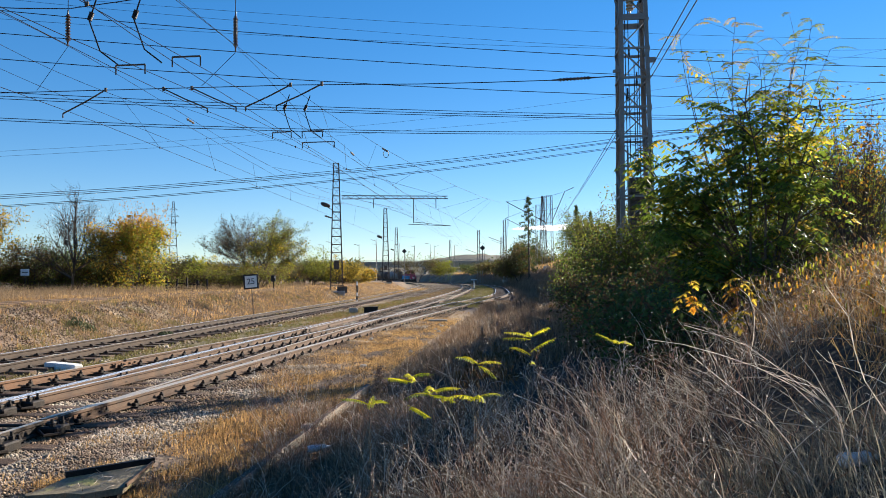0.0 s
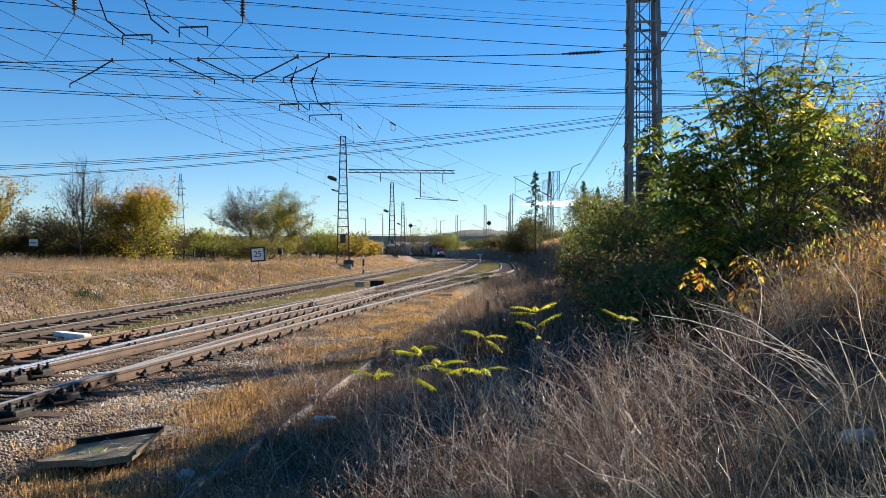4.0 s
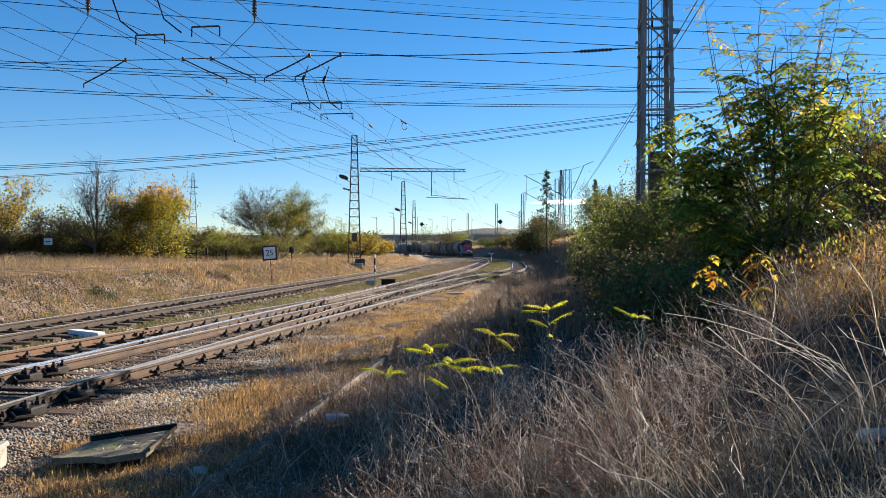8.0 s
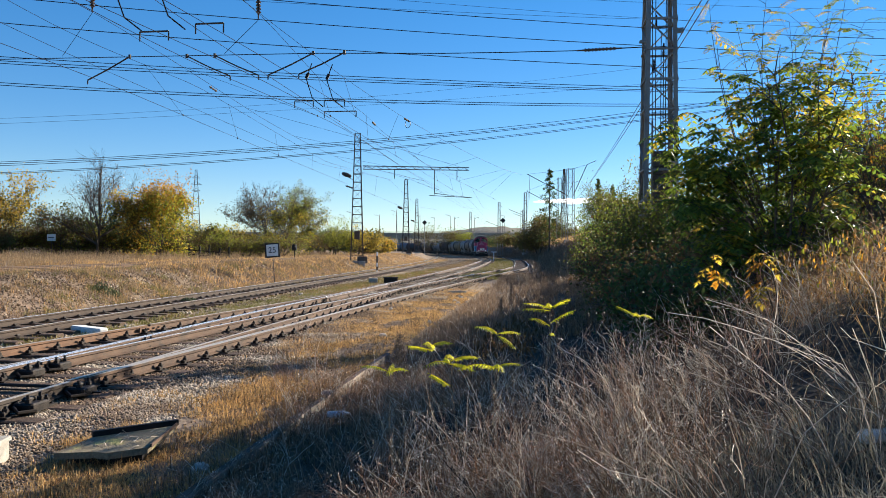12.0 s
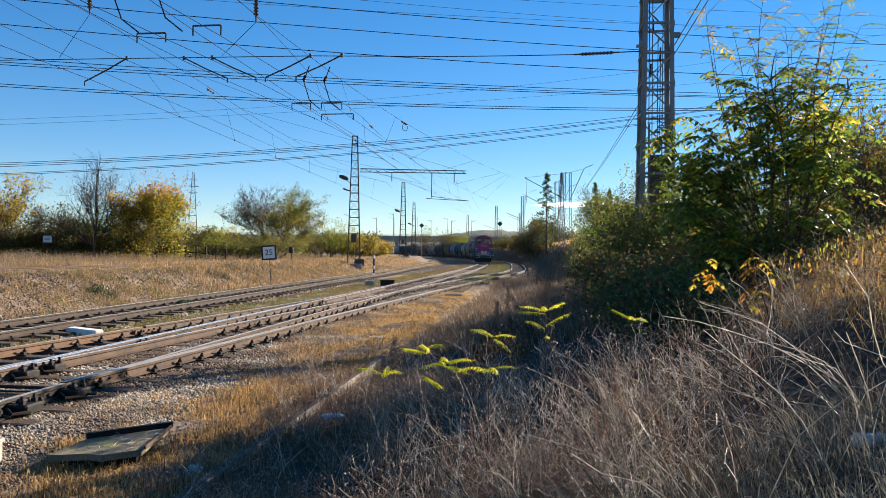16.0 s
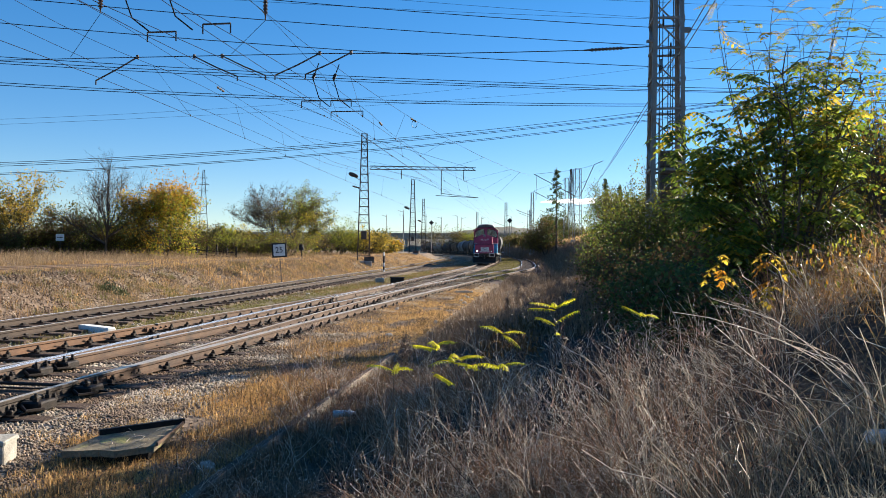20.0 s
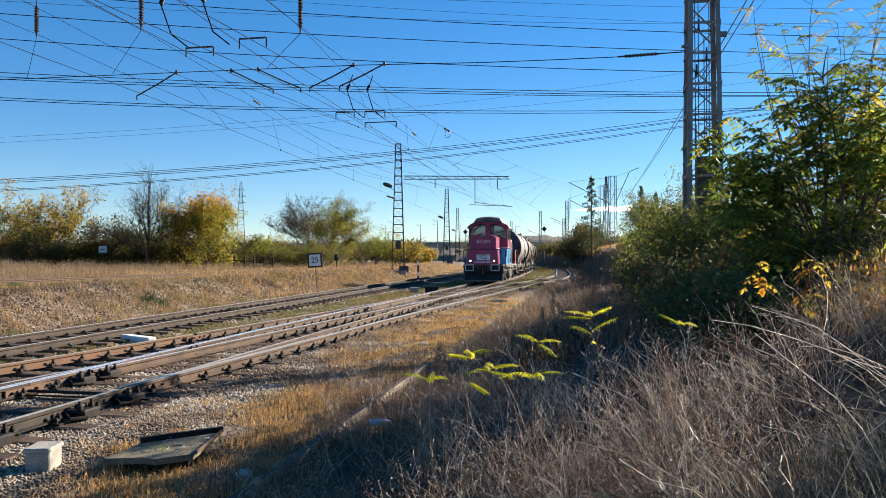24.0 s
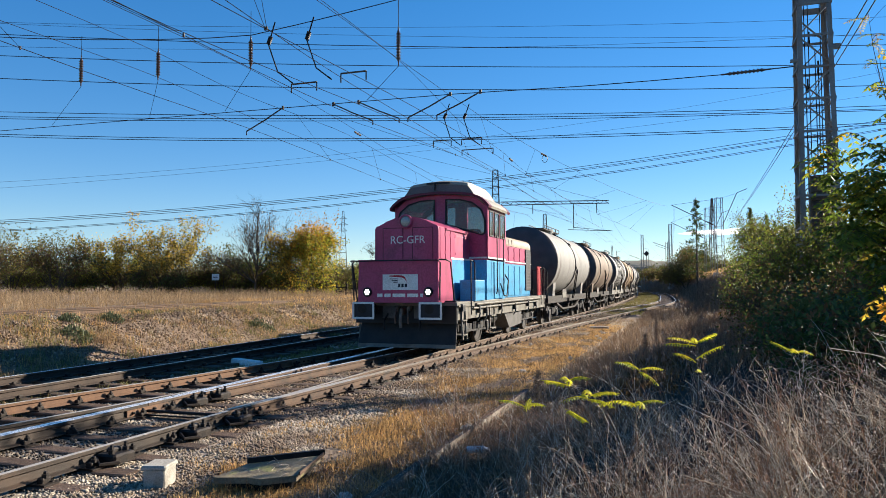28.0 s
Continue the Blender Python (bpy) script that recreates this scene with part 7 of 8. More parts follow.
def weed_zone(shapes, heads, count, bearing, reach, h, lean, az, radius, seed, side=0.4, curl=0.8, gap=0.0, clump=9, fork=0.0):
    """Clumps of stalks over a wedge of the slope: bearing is x over y, reach the distance ahead; shapes get them in turn by share."""
    rng = random.Random(seed)
    for i in range(count):
        if i % clump == 0:
            cy = rng.uniform(*reach)
            cx = cy * rng.uniform(*bearing)
            way, tall, lie = rng.gauss(*az), rng.uniform(0.7, 1.15), rng.uniform(0.6, 1.3)
            kind = rng.uniform(-0.25, 0.25)
        x, y = cx + rng.gauss(0, 0.06), cy + rng.gauss(0, 0.06)
        if math.hypot(x, y) < 2.1 or math.sin(x * 3.1 + 1.7 * math.sin(y * 2.3)) * math.sin(y * 2.9 + x) < gap - 1:
            continue
        u = min(max(rng.random() + kind, 0), 0.999)
        m = next(sh for share, sh in shapes if u < share)
        hh = rng.uniform(*h) * tall
        r = rng.choice(radius)
        pts = stalk(m, (x, y, ground(x, y) - 0.02), hh, rng.uniform(*lean) * lie, rng.gauss(way, 0.55), r, rng, rng.uniform(0.2, 1.6) * curl)
        if rng.random() < fork:
            for k in range(rng.randint(1, 3)):
                stalk(m, pts[rng.randint(1, 4)], hh * rng.uniform(0.22, 0.5), rng.uniform(0.5, 2.0), rng.uniform(0, 6.28), r * 0.7, rng, 1.6)
        if rng.random() < side:
            for k in range(rng.randint(2, 5)):
                a = pts[rng.randint(3, 6)]
                b = a + Vector((rng.uniform(-0.09, 0.07), rng.uniform(-0.08, 0.08), rng.uniform(0.0, 0.12)))
                m.tube([a, a.lerp(b, 0.5) + Vector((0, 0, 0.015)), b], 0.0011, 3, cap=False)
                if heads is not None:
                    q = rng.uniform(0.45, 0.95)
                    heads.lathe(b, (rng.uniform(-0.5, 0.5), rng.uniform(-0.5, 0.5), 1), [(0, 0.0015 * q), (0.004 * q, 0.0048 * q), (0.009 * q, 0.0042 * q), (0.011 * q, 0.001)], 5)


def stalk_field():
    """Long pale stalks and dead branches that stand out of the weeds."""
    rng = random.Random(8)
    pale, brown, red, heads = Shape(), Shape(), Shape(), Shape()
    fat = (0.0016, 0.0022, 0.003)
    thin = (0.0012, 0.0017, 0.0022, 0.0030)
    weed_zone([(0.2, pale), (0.65, red), (1, brown)], heads, 1050, (0.03, 0.25), (3.3, 4.9), (0.28, 0.66), (0.2, 1.2), (2.2, 2.0), thin, 81, 0.3, 1.7, 0.75, 10, 0.35)
    weed_zone([(0.40, pale), (0.62, red), (1, brown)], heads, 560, (0.2, 0.47), (3.4, 6.2), (0.45, 0.95), (0.15, 0.9), (2.6, 1.2), thin, 82, 0.8, 0.9, 0.7, 8, 0.2)
    weed_zone([(0.6, pale), (1, brown)], None, 300, (0.36, 0.80), (3.0, 6.8), (0.5, 1.1), (0.3, 1.5), (2.9, 0.7), (0.0016, 0.0026, 0.0046), 83, 0.25, 1.1, 0.8, 6, 0.25)
    weed_zone([(0.35, pale), (0.6, red), (1, brown)], heads, 1100, (-0.25, 0.42), (6.0, 12.0), (0.25, 0.75), (0.1, 1.0), (2.6, 1.3), fat, 84, 0.35, 1.0, 0.5, 9, 0.2)
    weed_zone([(0.40, pale), (0.75, red), (1, brown)], heads, 1150, (0.40, 0.80), (6.4, 10.5), (0.40, 0.9), (0.2, 1.2), (2.8, 1.2), (0.0022, 0.003, 0.0044), 85, 0.7, 1.3, 0.4, 9, 0.3)
    weed_zone([(0.2, pale), (0.6, red), (1, brown)], heads, 800, (-0.36, 0.02), (4.2, 6.2), (0.12, 0.42), (0.2, 1.2), (2.4, 1.8), fat, 86, 0.3, 1.3, 0.7, 12, 0.3)
    weed_zone([(0.10, pale), (0.6, red), (1, brown)], heads, 1300, (-0.24, 0.03), (6.2, 9.6), (0.2, 0.5), (0.1, 0.9), (2.4, 1.8), fat, 88, 0.4, 1.2, 0.7, 12, 0.2)
    weed_zone([(0.45, pale), (0.85, red), (1, brown)], heads, 620, (-0.10, 0.14), (3.5, 5.3), (0.25, 0.6), (0.2, 1.3), (1.9, 1.8), thin, 89, 0.4, 1.9, 0.8, 9, 0.4)
    weed_zone([(0.55, pale), (0.85, red), (1, brown)], None, 380, (0.0, 0.3), (3.2, 4.8), (0.3, 0.7), (0.6, 1.8), (2.6, 1.6), (0.0018, 0.0024, 0.0032), 90, 0.4, 2.4, 0.8, 5, 0.5)
    weed_zone([(0.45, pale), (0.7, red), (1, brown)], heads, 800, (-0.10, 0.34), (4.1, 6.6), (0.35, 0.85), (0.1, 0.6), (2.2, 1.8), thin, 91, 0.8, 1.2, 0.6, 7, 0.3)
    weed_zone([(0.06, pale), (0.4, red), (1, brown)], heads, 1500, (-0.34, 0.06), (3.5, 5.6), (0.10, 0.34), (0.3, 1.6), (2.4, 1.9), fat, 92, 0.2, 1.6, 0.5, 16, 0.4)
    weed_zone([(0.4, pale), (1, brown)], None, 700, (-1.6, 1.6), (-6.0, 0.5), (0.3, 0.8), (0.2, 1.2), (2.8, 1.2), fat, 87, 0.2)
    for name, m, mt, lab in (("pale_stalks", pale, M_STRAW, "long pale dry stalks leaning out of the weeds"), ("brown_stalks", brown, M_BROWNWEED, "dark brown dead stalks in the weeds"), ("reddish_stalks", red, M_REDWEED, "fine reddish-brown dead weed stalks"), ("seed_heads", heads, M_STRAW, "pale seed heads on dead stalks")):
        tagged(part(name, m, mt), lab, "dead stalks", kind="stuff")
    # single dead branches and dock stems
    for i in range(34):
        y = rng.uniform(3.6, 7.5)
        p = Vector((y * rng.uniform(0.02, 0.7), y, 0))
        g = ground(p.x, p.y)
        T = thing("dead_branch", "bent bare dead branch standing in dry weeds", "branch", pose(p.x, p.y, g))
        m = Shape()
        pts = stalk(m, (0, 0, 0), rng.uniform(0.5, 0.95), rng.uniform(0.4, 1.3), rng.gauss(2.8, 0.6), rng.uniform(0.0022, 0.0042), rng, 0.8)
        part("stem", m, M_STRAW if i % 3 else M_BARK, T)
        for k in range(3):
            m = Shape()
            a = Vector(pts[2 + k % 3])
            stalk(m, a, rng.uniform(0.25, 0.5), rng.uniform(0.3, 1.2), rng.uniform(0, 6.28), 0.0017, rng, 0.7)
            part("twig", m, M_STRAW if i % 3 else M_BARK, T)
    for x, y, h in ((-0.62, 9.6, 0.75), (1.9, 21, 0.9), (1.3, 17, 0.7)):
        T = thing("dock_plant", "dry reddish-brown dock plant with dense seed spike", "plant", pose(x, y, ground(x, y)))
        m = Shape()
        m.tube([(0, 0, 0), (0.01, 0, h * 0.6), (0.0, 0.02, h)], 0.007, 5)
        part("stem", m, M_BROWNWEED, T)
        m = Shape()
        for k in range(260):
            t = rng.random()
            r_ = 0.09 * (1 - t) + 0.02
            c = Vector((rng.gauss(0, r_ * 0.6), rng.gauss(0, r_ * 0.6), h * (0.45 + 0.55 * t)))
            m.lathe(c, (rng.uniform(-1, 1), rng.uniform(-1, 1), 0.5), [(0, 0.003), (0.01, 0.01), (0.02, 0.003)], 4)
        tagged(part("seed_spike", m, M_BROWNWEED, T), kind="stuff")


stalk_field()


def leaflet(m, base, way, side, L, w, fold=0.25):
    """One pointed leaflet, folded along its rib."""
    b, d, s = Vector(base), Vector(way), Vector(side)
    n = d.cross(s)
    t = b + d * L - Vector((0, 0, L * 0.12))
    mid = b + d * L * 0.45
    m.add([b, mid + s * w / 2 + n * w * fold, t, mid - s * w / 2 + n * w * fold, mid], [(0, 4, 1), (4, 2, 1), (0, 3, 4), (3, 2, 4)])


def frond(m, rib, base, way, L, pairs, lw, rng, droop=0.5, hang=0.0, wide=0.36):
    """A pinnate leaf: an arching rib with pairs of leaflets."""
    b, d = Vector(base), Vector(way).normalized()
    side = d.cross(Vector((0, 0, 1)))
    side = side.normalized() if side.length > 0.05 else Vector((1, 0, 0))
    pts = [b + d * (L * t) - Vector((0, 0, droop * L * t * t)) for t in (i / 6 for i in range(7))]
    rib.tube(pts, 0.004, 3, 0.0015, cap=False)
    for i in range(pairs):
        t = 0.18 + 0.8 * i / (pairs - 1)
        k = t * 6
        j = min(int(k), 5)
        p = pts[j].lerp(pts[j + 1], k - j)
        dd = (pts[j + 1] - pts[j]).normalized()
        ll = lw * (1.0 - 0.35 * abs(t - 0.5)) * rng.uniform(0.85, 1.15)
        for q in (-1, 1):
            w = (side * q + dd * 0.35 + Vector((0, 0, rng.uniform(-hang - 0.2, 0.1 - hang)))).normalized()
            leaflet(m, p, w, dd, ll, ll * wide)
    leaflet(m, pts[-1], (pts[-1] - pts[-2]).normalized(), side, lw, lw * wide)


def seedling(x, y, fronds, h, label):
    """A thin bent stem whose leaves fan out from its top like a star, with a pair lower down."""
    rng = random.Random(int(x * 100) + int(y * 10))
    g = ground(x, y)
    T = thing("locust_seedling", label, "seedling", pose(x, y, g))
    bx, by = rng.uniform(-0.08, 0.08), rng.uniform(-0.05, 0.05)
    part("stem", Shape().tube([(bx * 2, by, -0.02), (bx * 1.4, by, h * 0.35), (bx * 0.3, 0, h * 0.7), (0, 0, h)], 0.0034, 5, 0.002), M_BARK, T)
    turn = rng.uniform(0, 6.28)
    for i in range(fronds):
        a = turn + 6.28 * i / fronds + rng.uniform(-0.3, 0.3)
        low = i >= 5
        m, rib = Shape(), Shape()
        frond(m, rib, (0, 0, h * (rng.uniform(0.8, 0.9) if low else rng.uniform(0.96, 1.0))), (math.cos(a), math.sin(a) * 0.8, rng.uniform(0.1, 0.75)), rng.uniform(0.14, 0.25), rng.randint(9, 13), rng.uniform(0.03, 0.038), rng, rng.uniform(0.12, 0.5), 0.6, 0.4)
        leaf = part("leaf", m, M_SEEDLING if i % 4 else M_LEAF_LIME, T, "bright yellow-green pinnate leaf")
        part("rib", rib, M_SEEDLING, leaf)


for x, y, n, top in ((0.02, 4.42, 6, 1.02), (0.30, 4.55, 4, 0.95), (-0.10, 4.6, 4, 1.08), (0.80, 5.6, 8, 1.24), (0.38, 5.4, 4, 1.06), (1.62, 6.1, 3, 1.14), (-0.40, 5.0, 3, 0.84)):
    seedling(x, y, n, top - ground(x, y), "young locust seedling with bright yellow-green pinnate leaves in weeds")


# ---- trees ----
def branch_tree(T, h, w, stems, seed, depth=4, r0=0.06, bark=None, fine=0.0):
    """Stems, limbs that fan out into a dome, and orders of ever finer twigs; gives the twigs' points."""
    rng = random.Random(seed)
    trunk, limbs, twigs = Shape(), Shape(), Shape()
    tips = []

    def wander(a, way, L, n, k, lift):
        pts, d = [Vector(a)], Vector(way).normalized()
        for _ in range(n):
            d = (d + Vector((rng.gauss(0, k), rng.gauss(0, k), rng.gauss(0, k * 0.7) + lift))).normalized()
            pts.append(pts[-1] + d * L / n)
        return pts
    forks = []
    for i in range(stems):
        a = 6.28 * (i + rng.random()) / stems
        lean = 0.08 if stems == 1 else rng.uniform(0.15, 0.5) * min(w / h, 1.5)
        start = Vector((math.cos(a) * 0.12 * (stems > 1), math.sin(a) * 0.12 * (stems > 1), -0.1))
        pts = wander(start, (math.cos(a) * lean, math.sin(a) * lean, 1), h * rng.uniform(0.25, 0.42), 4, 0.07, 0.02)
        trunk.tube(pts, r0, 6, r0 * 0.75, cap=False)
        forks.append((pts, a))
    count = max(12, 4 * stems)
    for i in range(count):
        pts, a = forks[i % stems]
        az = rng.uniform(0, 6.28) if stems < 3 else a + rng.gauss(0, 0.8)
        out = rng.uniform(0.1, 1.0) ** 0.8
        b = pts[rng.choice((2, 3, 4, 4))]
        way = Vector((math.cos(az) * out * w / h * 1.1, math.sin(az) * out * w / h * 1.1, 1.15 - 0.75 * out))
        lp = wander(b, way, h * rng.uniform(0.42, 0.68), 5, 0.10, 0.03)
        limbs.tube(lp, r0 * 0.6, 5, max(r0 * 0.2, fine), cap=False)
        for j in range(5 if depth < 4 else 7):
            k = rng.uniform(1.2, 5)
            p = lp[int(k)].lerp(lp[min(int(k) + 1, 5)], k % 1)
            d = (lp[5] - lp[0]).normalized() + Vector((rng.gauss(0, 0.6), rng.gauss(0, 0.6), rng.gauss(0.15, 0.35)))
            sp = wander(p, d, h * rng.uniform(0.14, 0.30), 3, 0.13, 0.03)
            limbs.tube(sp, max(r0 * 0.24, fine), 4, max(r0 * 0.1, fine), cap=False)
            tips.extend(sp[2:])
            for q in range(5 if depth < 5 else 7):
                tp = wander(sp[rng.choice((1, 2, 3))], (sp[3] - sp[0]).normalized() + Vector((rng.gauss(0, 0.7), rng.gauss(0, 0.7), rng.gauss(0.1, 0.4))), h * rng.uniform(0.08, 0.17), 2, 0.15, 0.02)
                twigs.tube(tp, max(r0 * 0.09, fine * 0.8), 3, max(r0 * 0.04, fine * 0.55), cap=False)
                tips.extend(tp[1:])
                for e in range(0 if depth < 6 else 3):
                    ep = wander(tp[rng.choice((1, 2))], (tp[2] - tp[0]).normalized() + Vector((rng.gauss(0, 0.7), rng.gauss(0, 0.7), rng.gauss(0.1, 0.4))), h * rng.uniform(0.04, 0.09), 2, 0.1, 0.0)
                    twigs.tube(ep, fine * 0.55, 3, fine * 0.4, cap=False)
    tr = part("trunk" if stems < 10 else "stem_growth", trunk, bark or M_BARK, T)
    if stems >= 10:
        tagged(tr, kind="stuff")
    part("branchwork", limbs, bark or M_BARK, T)
    tagged(part("twig_growth", twigs, bark or M_BARK, T), kind="stuff")
    return tips


def leaf_cloud(T, centres, count, spread, size, material, seed, name="crown", label=""):
    """Many small folded leaves gathered round the twigs."""
    rng = np.random.default_rng(seed)
    c = np.array([tuple(p) for p in centres])
    k = rng.integers(0, len(c), count)
    p = c[k] + rng.normal(0, spread, (count, 3))
    d = rng.normal(0, 1, (count, 3))
    d /= np.linalg.norm(d, axis=1)[:, None]
    e = rng.normal(0, 1, (count, 3))
    e -= d * (e * d).sum(1)[:, None]
    e /= np.linalg.norm(e, axis=1)[:, None]
    n = np.cross(d, e)
    L = size * rng.uniform(0.6, 1.3, (count, 1))
    V = np.stack([p, p + d * L * 0.45 + e * L * 0.24 + n * L * 0.1, p + d * L, p + d * L * 0.45 - e * L * 0.24 + n * L * 0.1], 1)
    F = np.array([(0, 1, 2), (0, 2, 3)])[None] + 4 * np.arange(count)[:, None, None]
    ob = new(name, mesh_np(name, V.reshape(-1, 3), F.reshape(-1, 3), material))
    ob.parent = T
    if label:
        tagged(ob, label)
    return ob


def tree(name, label, x, y, h, w, leaves, seed, stems=1, size=0.13, depth=4, r0=0.09, spread=0.28, category="tree", group="", fill=0, fine=0.0):
    g = ground(x, y)
    T = thing(name, label, category, pose(x, y, g), group)
    tips = branch_tree(T, h, w, stems, seed, depth, r0, fine=fine)
    c = np.array([tuple(p) for p in tips])
    top = np.percentile(c[:, 2], 97)
    rad = np.percentile(np.hypot(c[:, 0], c[:, 1]), 93)
    fit = Matrix.Diagonal((w / 2 / rad, w / 2 / rad, h / top, 1))
    for ob in T.children:
        ob.data.transform(fit)
    c = c * np.array([w / 2 / rad, w / 2 / rad, h / top])
    if fill:
        rng = np.random.default_rng(seed)
        u, a = rng.uniform(0.03, 0.93, fill), rng.uniform(0, 2 * np.pi, fill)
        r = w / 2 * np.sqrt(1 - u ** 2.4) * np.sqrt(rng.uniform(0.15, 1, fill)) * (1 + 0.2 * np.sin(3 * a + seed))
        c = np.concatenate([c, np.stack([r * np.cos(a), r * np.sin(a), u * h], -1)])
    for i, (count, m, lo, hi, sx) in enumerate(leaves):
        sel = c[(c[:, 2] >= lo * h) & (c[:, 2] <= hi * h) & (c[:, 0] * sx >= (-0.15 if abs(sx) == 1 else 0.02) * w * abs(sx))]
        if len(sel) < 8:
            sel = c
        leaf_cloud(T, sel, count, spread, size, m, seed * 10 + i)
    return T


GB = "bushes along the terrace"
tree("bare_tree", "bare grey tree with fine upright twigs among bushes", -27.5, 57, 7.3, 7.0, [(1100, M_LEAF_BROWN, 0.1, 1.1, 0), (300, M_STRAW, 0.4, 1.1, 0)], 31, 1, depth=7, r0=0.13, size=0.11, fine=0.012)
tree("autumn_tree", "dense autumn tree with yellow and orange leaves", -23.0, 58, 6.3, 6.2, [(6500, M_LEAF_YELLOW, 0, 0.85, 0), (5200, M_LEAF_LIME, 0, 0.8, 1), (2200, M_LEAF_ORANGE, 0.6, 1.2, 0), (3000, M_LEAF_ORANGE, 0, 0.95, -1), (3000, M_LEAF_OLIVE, 0, 0.7, 0)], 22, 4, 0.19, 5, 0.06, 0.22, fill=420)
tree("round_tree", "round green-yellow tree, half of it bare", -17.7, 76, 7.0, 9.4, [(5200, M_LEAF_OLIVE, 0, 1.2, 0.1), (5200, M_LEAF_LIME, 0.1, 1.2, 0.1), (5200, M_LEAF_BROWN, 0, 1, 0), (2400, M_LEAF_OLIVE, 0, 0.8, 0), (2400, M_LEAF_YELLOW, 0, 0.7, 1)], 23, 5, 0.17, 7, 0.08, 0.24, fill=520, fine=0.014)
MIXES = ((M_LEAF_YELLOW, M_LEAF_OLIVE), (M_LEAF_OLIVE, M_LEAF_BROWN), (M_LEAF_LIME, M_LEAF_OLIVE), (M_LEAF_YELLOW, M_LEAF_OLIVE), (M_LEAF_DARK, M_LEAF_OLIVE))
NAMES = ("yellow autumn bush on the terrace edge", "half-bare olive-brown bush on the terrace", "lime-green autumn bush on the terrace", "yellow and olive bush on the terrace", "dark green bush on the terrace")
for i, (x, y, h, w, k) in enumerate((
        (-32.8, 54, 6.0, 4.8, 0), (-37.5, 53, 5.6, 4.6, 0), (-30.5, 57, 3.9, 4.0, 1), (-28.6, 60, 3.6, 4.0, 4), (-41.5, 52, 4.4, 4.6, 1), (-45, 50, 5.2, 5.0, 1),
        (-35.5, 56, 4.3, 4.0, 3), (-43.5, 46, 4.6, 4.2, 1), (-48.5, 47, 5.0, 5.4, 1), (-39.8, 48.5, 4.4, 3.8, 1), (-53, 44, 5.0, 5.0, 2), (-25.6, 61, 2.6, 3.6, 4),
        (-20.3, 66, 2.6, 3.4, 2), (-22.5, 72, 2.8, 5.0, 1), (-19.0, 74, 2.5, 4.0, 3), (-13.0, 84, 4.0, 4.6, 2), (-10.8, 88, 3.4, 4.4, 3), (-15.5, 92, 3.2, 5.5, 1),
        (-30, 78, 3.2, 6.0, 1), (-26, 84, 3.4, 6.5, 3), (-34, 70, 3.4, 6.0, 4), (-12, 128, 2.0, 4, 0), (-15, 135, 4.0, 7, 1), (-24, 96, 3.2, 7, 2), (-32, 92, 3.4, 8, 1), (-40, 84, 3.4, 8, 3), (-47, 76, 3.6, 8, 1), (-54, 66, 3.6, 8, 4), (-60, 56, 4.0, 8, 1), (-18, 104, 3.0, 7, 4), (-12.5, 110, 3.0, 5, 1), (-44, 62, 3.6, 6, 2), (-50, 57, 4, 6, 3), (-31, 60, 2.3, 6, 1), (-35.5, 59, 2.4, 6, 1), (-40, 56, 2.2, 6, 1), (-44, 54, 2.4, 6, 4), (-48.5, 51, 2.6, 6, 1), (-24, 63, 2.2, 5, 1), (-28.5, 64, 2.4, 6, 3), (-33, 51.5, 2.4, 3.2, 1), (-46.5, 45.5, 3.0, 4.5, 1), (-2.5, 230, 9, 12, 1), (5.5, 232, 7, 8, 2), (17.5, 138, 1.9, 7, 1), (24, 140, 2.6, 9, 1), (21, 155, 2.4, 10, 4), (29, 165, 3.0, 12, 3), (18.5, 172, 2.2, 10, 1), (25, 185, 3.2, 13, 4), (35, 190, 3.6, 14, 1), (16.5, 205, 2.4, 12, 4), (32, 215, 3.6, 14, 3), (23, 225, 3.4, 14, 1))):
    a, b = MIXES[k]
    n = 2700 if k != 1 else (1700 if h > 3 else 3400)
    tree("bush", NAMES[k], x, y, h, w * 1.25, [(n, a, 0, 1.2, 0), (int(n * 0.7), b, 0, 0.8, 0)] + ([(n // 3, M_LEAF_ORANGE, 0.3, 1.2, 0)] if k == 0 else []), 400 + i, 4, 0.18 if y < 100 else 0.4, 3, 0.045, 0.17 if y < 100 else 0.4, "bush", GB, fill=22 if k != 1 else 10)
ru = random.Random(71)
for i in range(18):
    x = -58 + 2.5 * i
    y = 45.5 + (x + 58) * 0.46 + ru.uniform(0.5, 3.0)
    tree("undergrowth", "low olive-brown undergrowth between the bushes", x, y, ru.uniform(1.5, 2.4), ru.uniform(3.8, 5.2), [(1100, M_LEAF_BROWN, 0, 1.2, 0), (1800, M_LEAF_OLIVE, 0, 1.2, 0), (800, M_LEAF_LIME, 0.2, 1.2, 0)], 700 + i, 5, 0.15, 3, 0.03, 0.2, "bush", "undergrowth along the terrace", fill=60)
# beside the cutting, far right
tree("broad_tree", "olive-brown half-bare tree on the cutting's edge", 15.7, 122, 5.5, 6.5, [(4200, M_LEAF_OLIVE, 0, 1.2, 0), (2600, M_LEAF_BROWN, 0, 1.2, 0)], 51, 3, 0.3, 4, 0.12, 0.5)
tree("broad_tree", "olive tree on the cutting's edge", 18.5, 130, 5.0, 6.5, [(3600, M_LEAF_OLIVE, 0, 1.2, 0), (1600, M_LEAF_DARK, 0, 1.2, 0)], 52, 3, 0.3, 4, 0.12, 0.5)


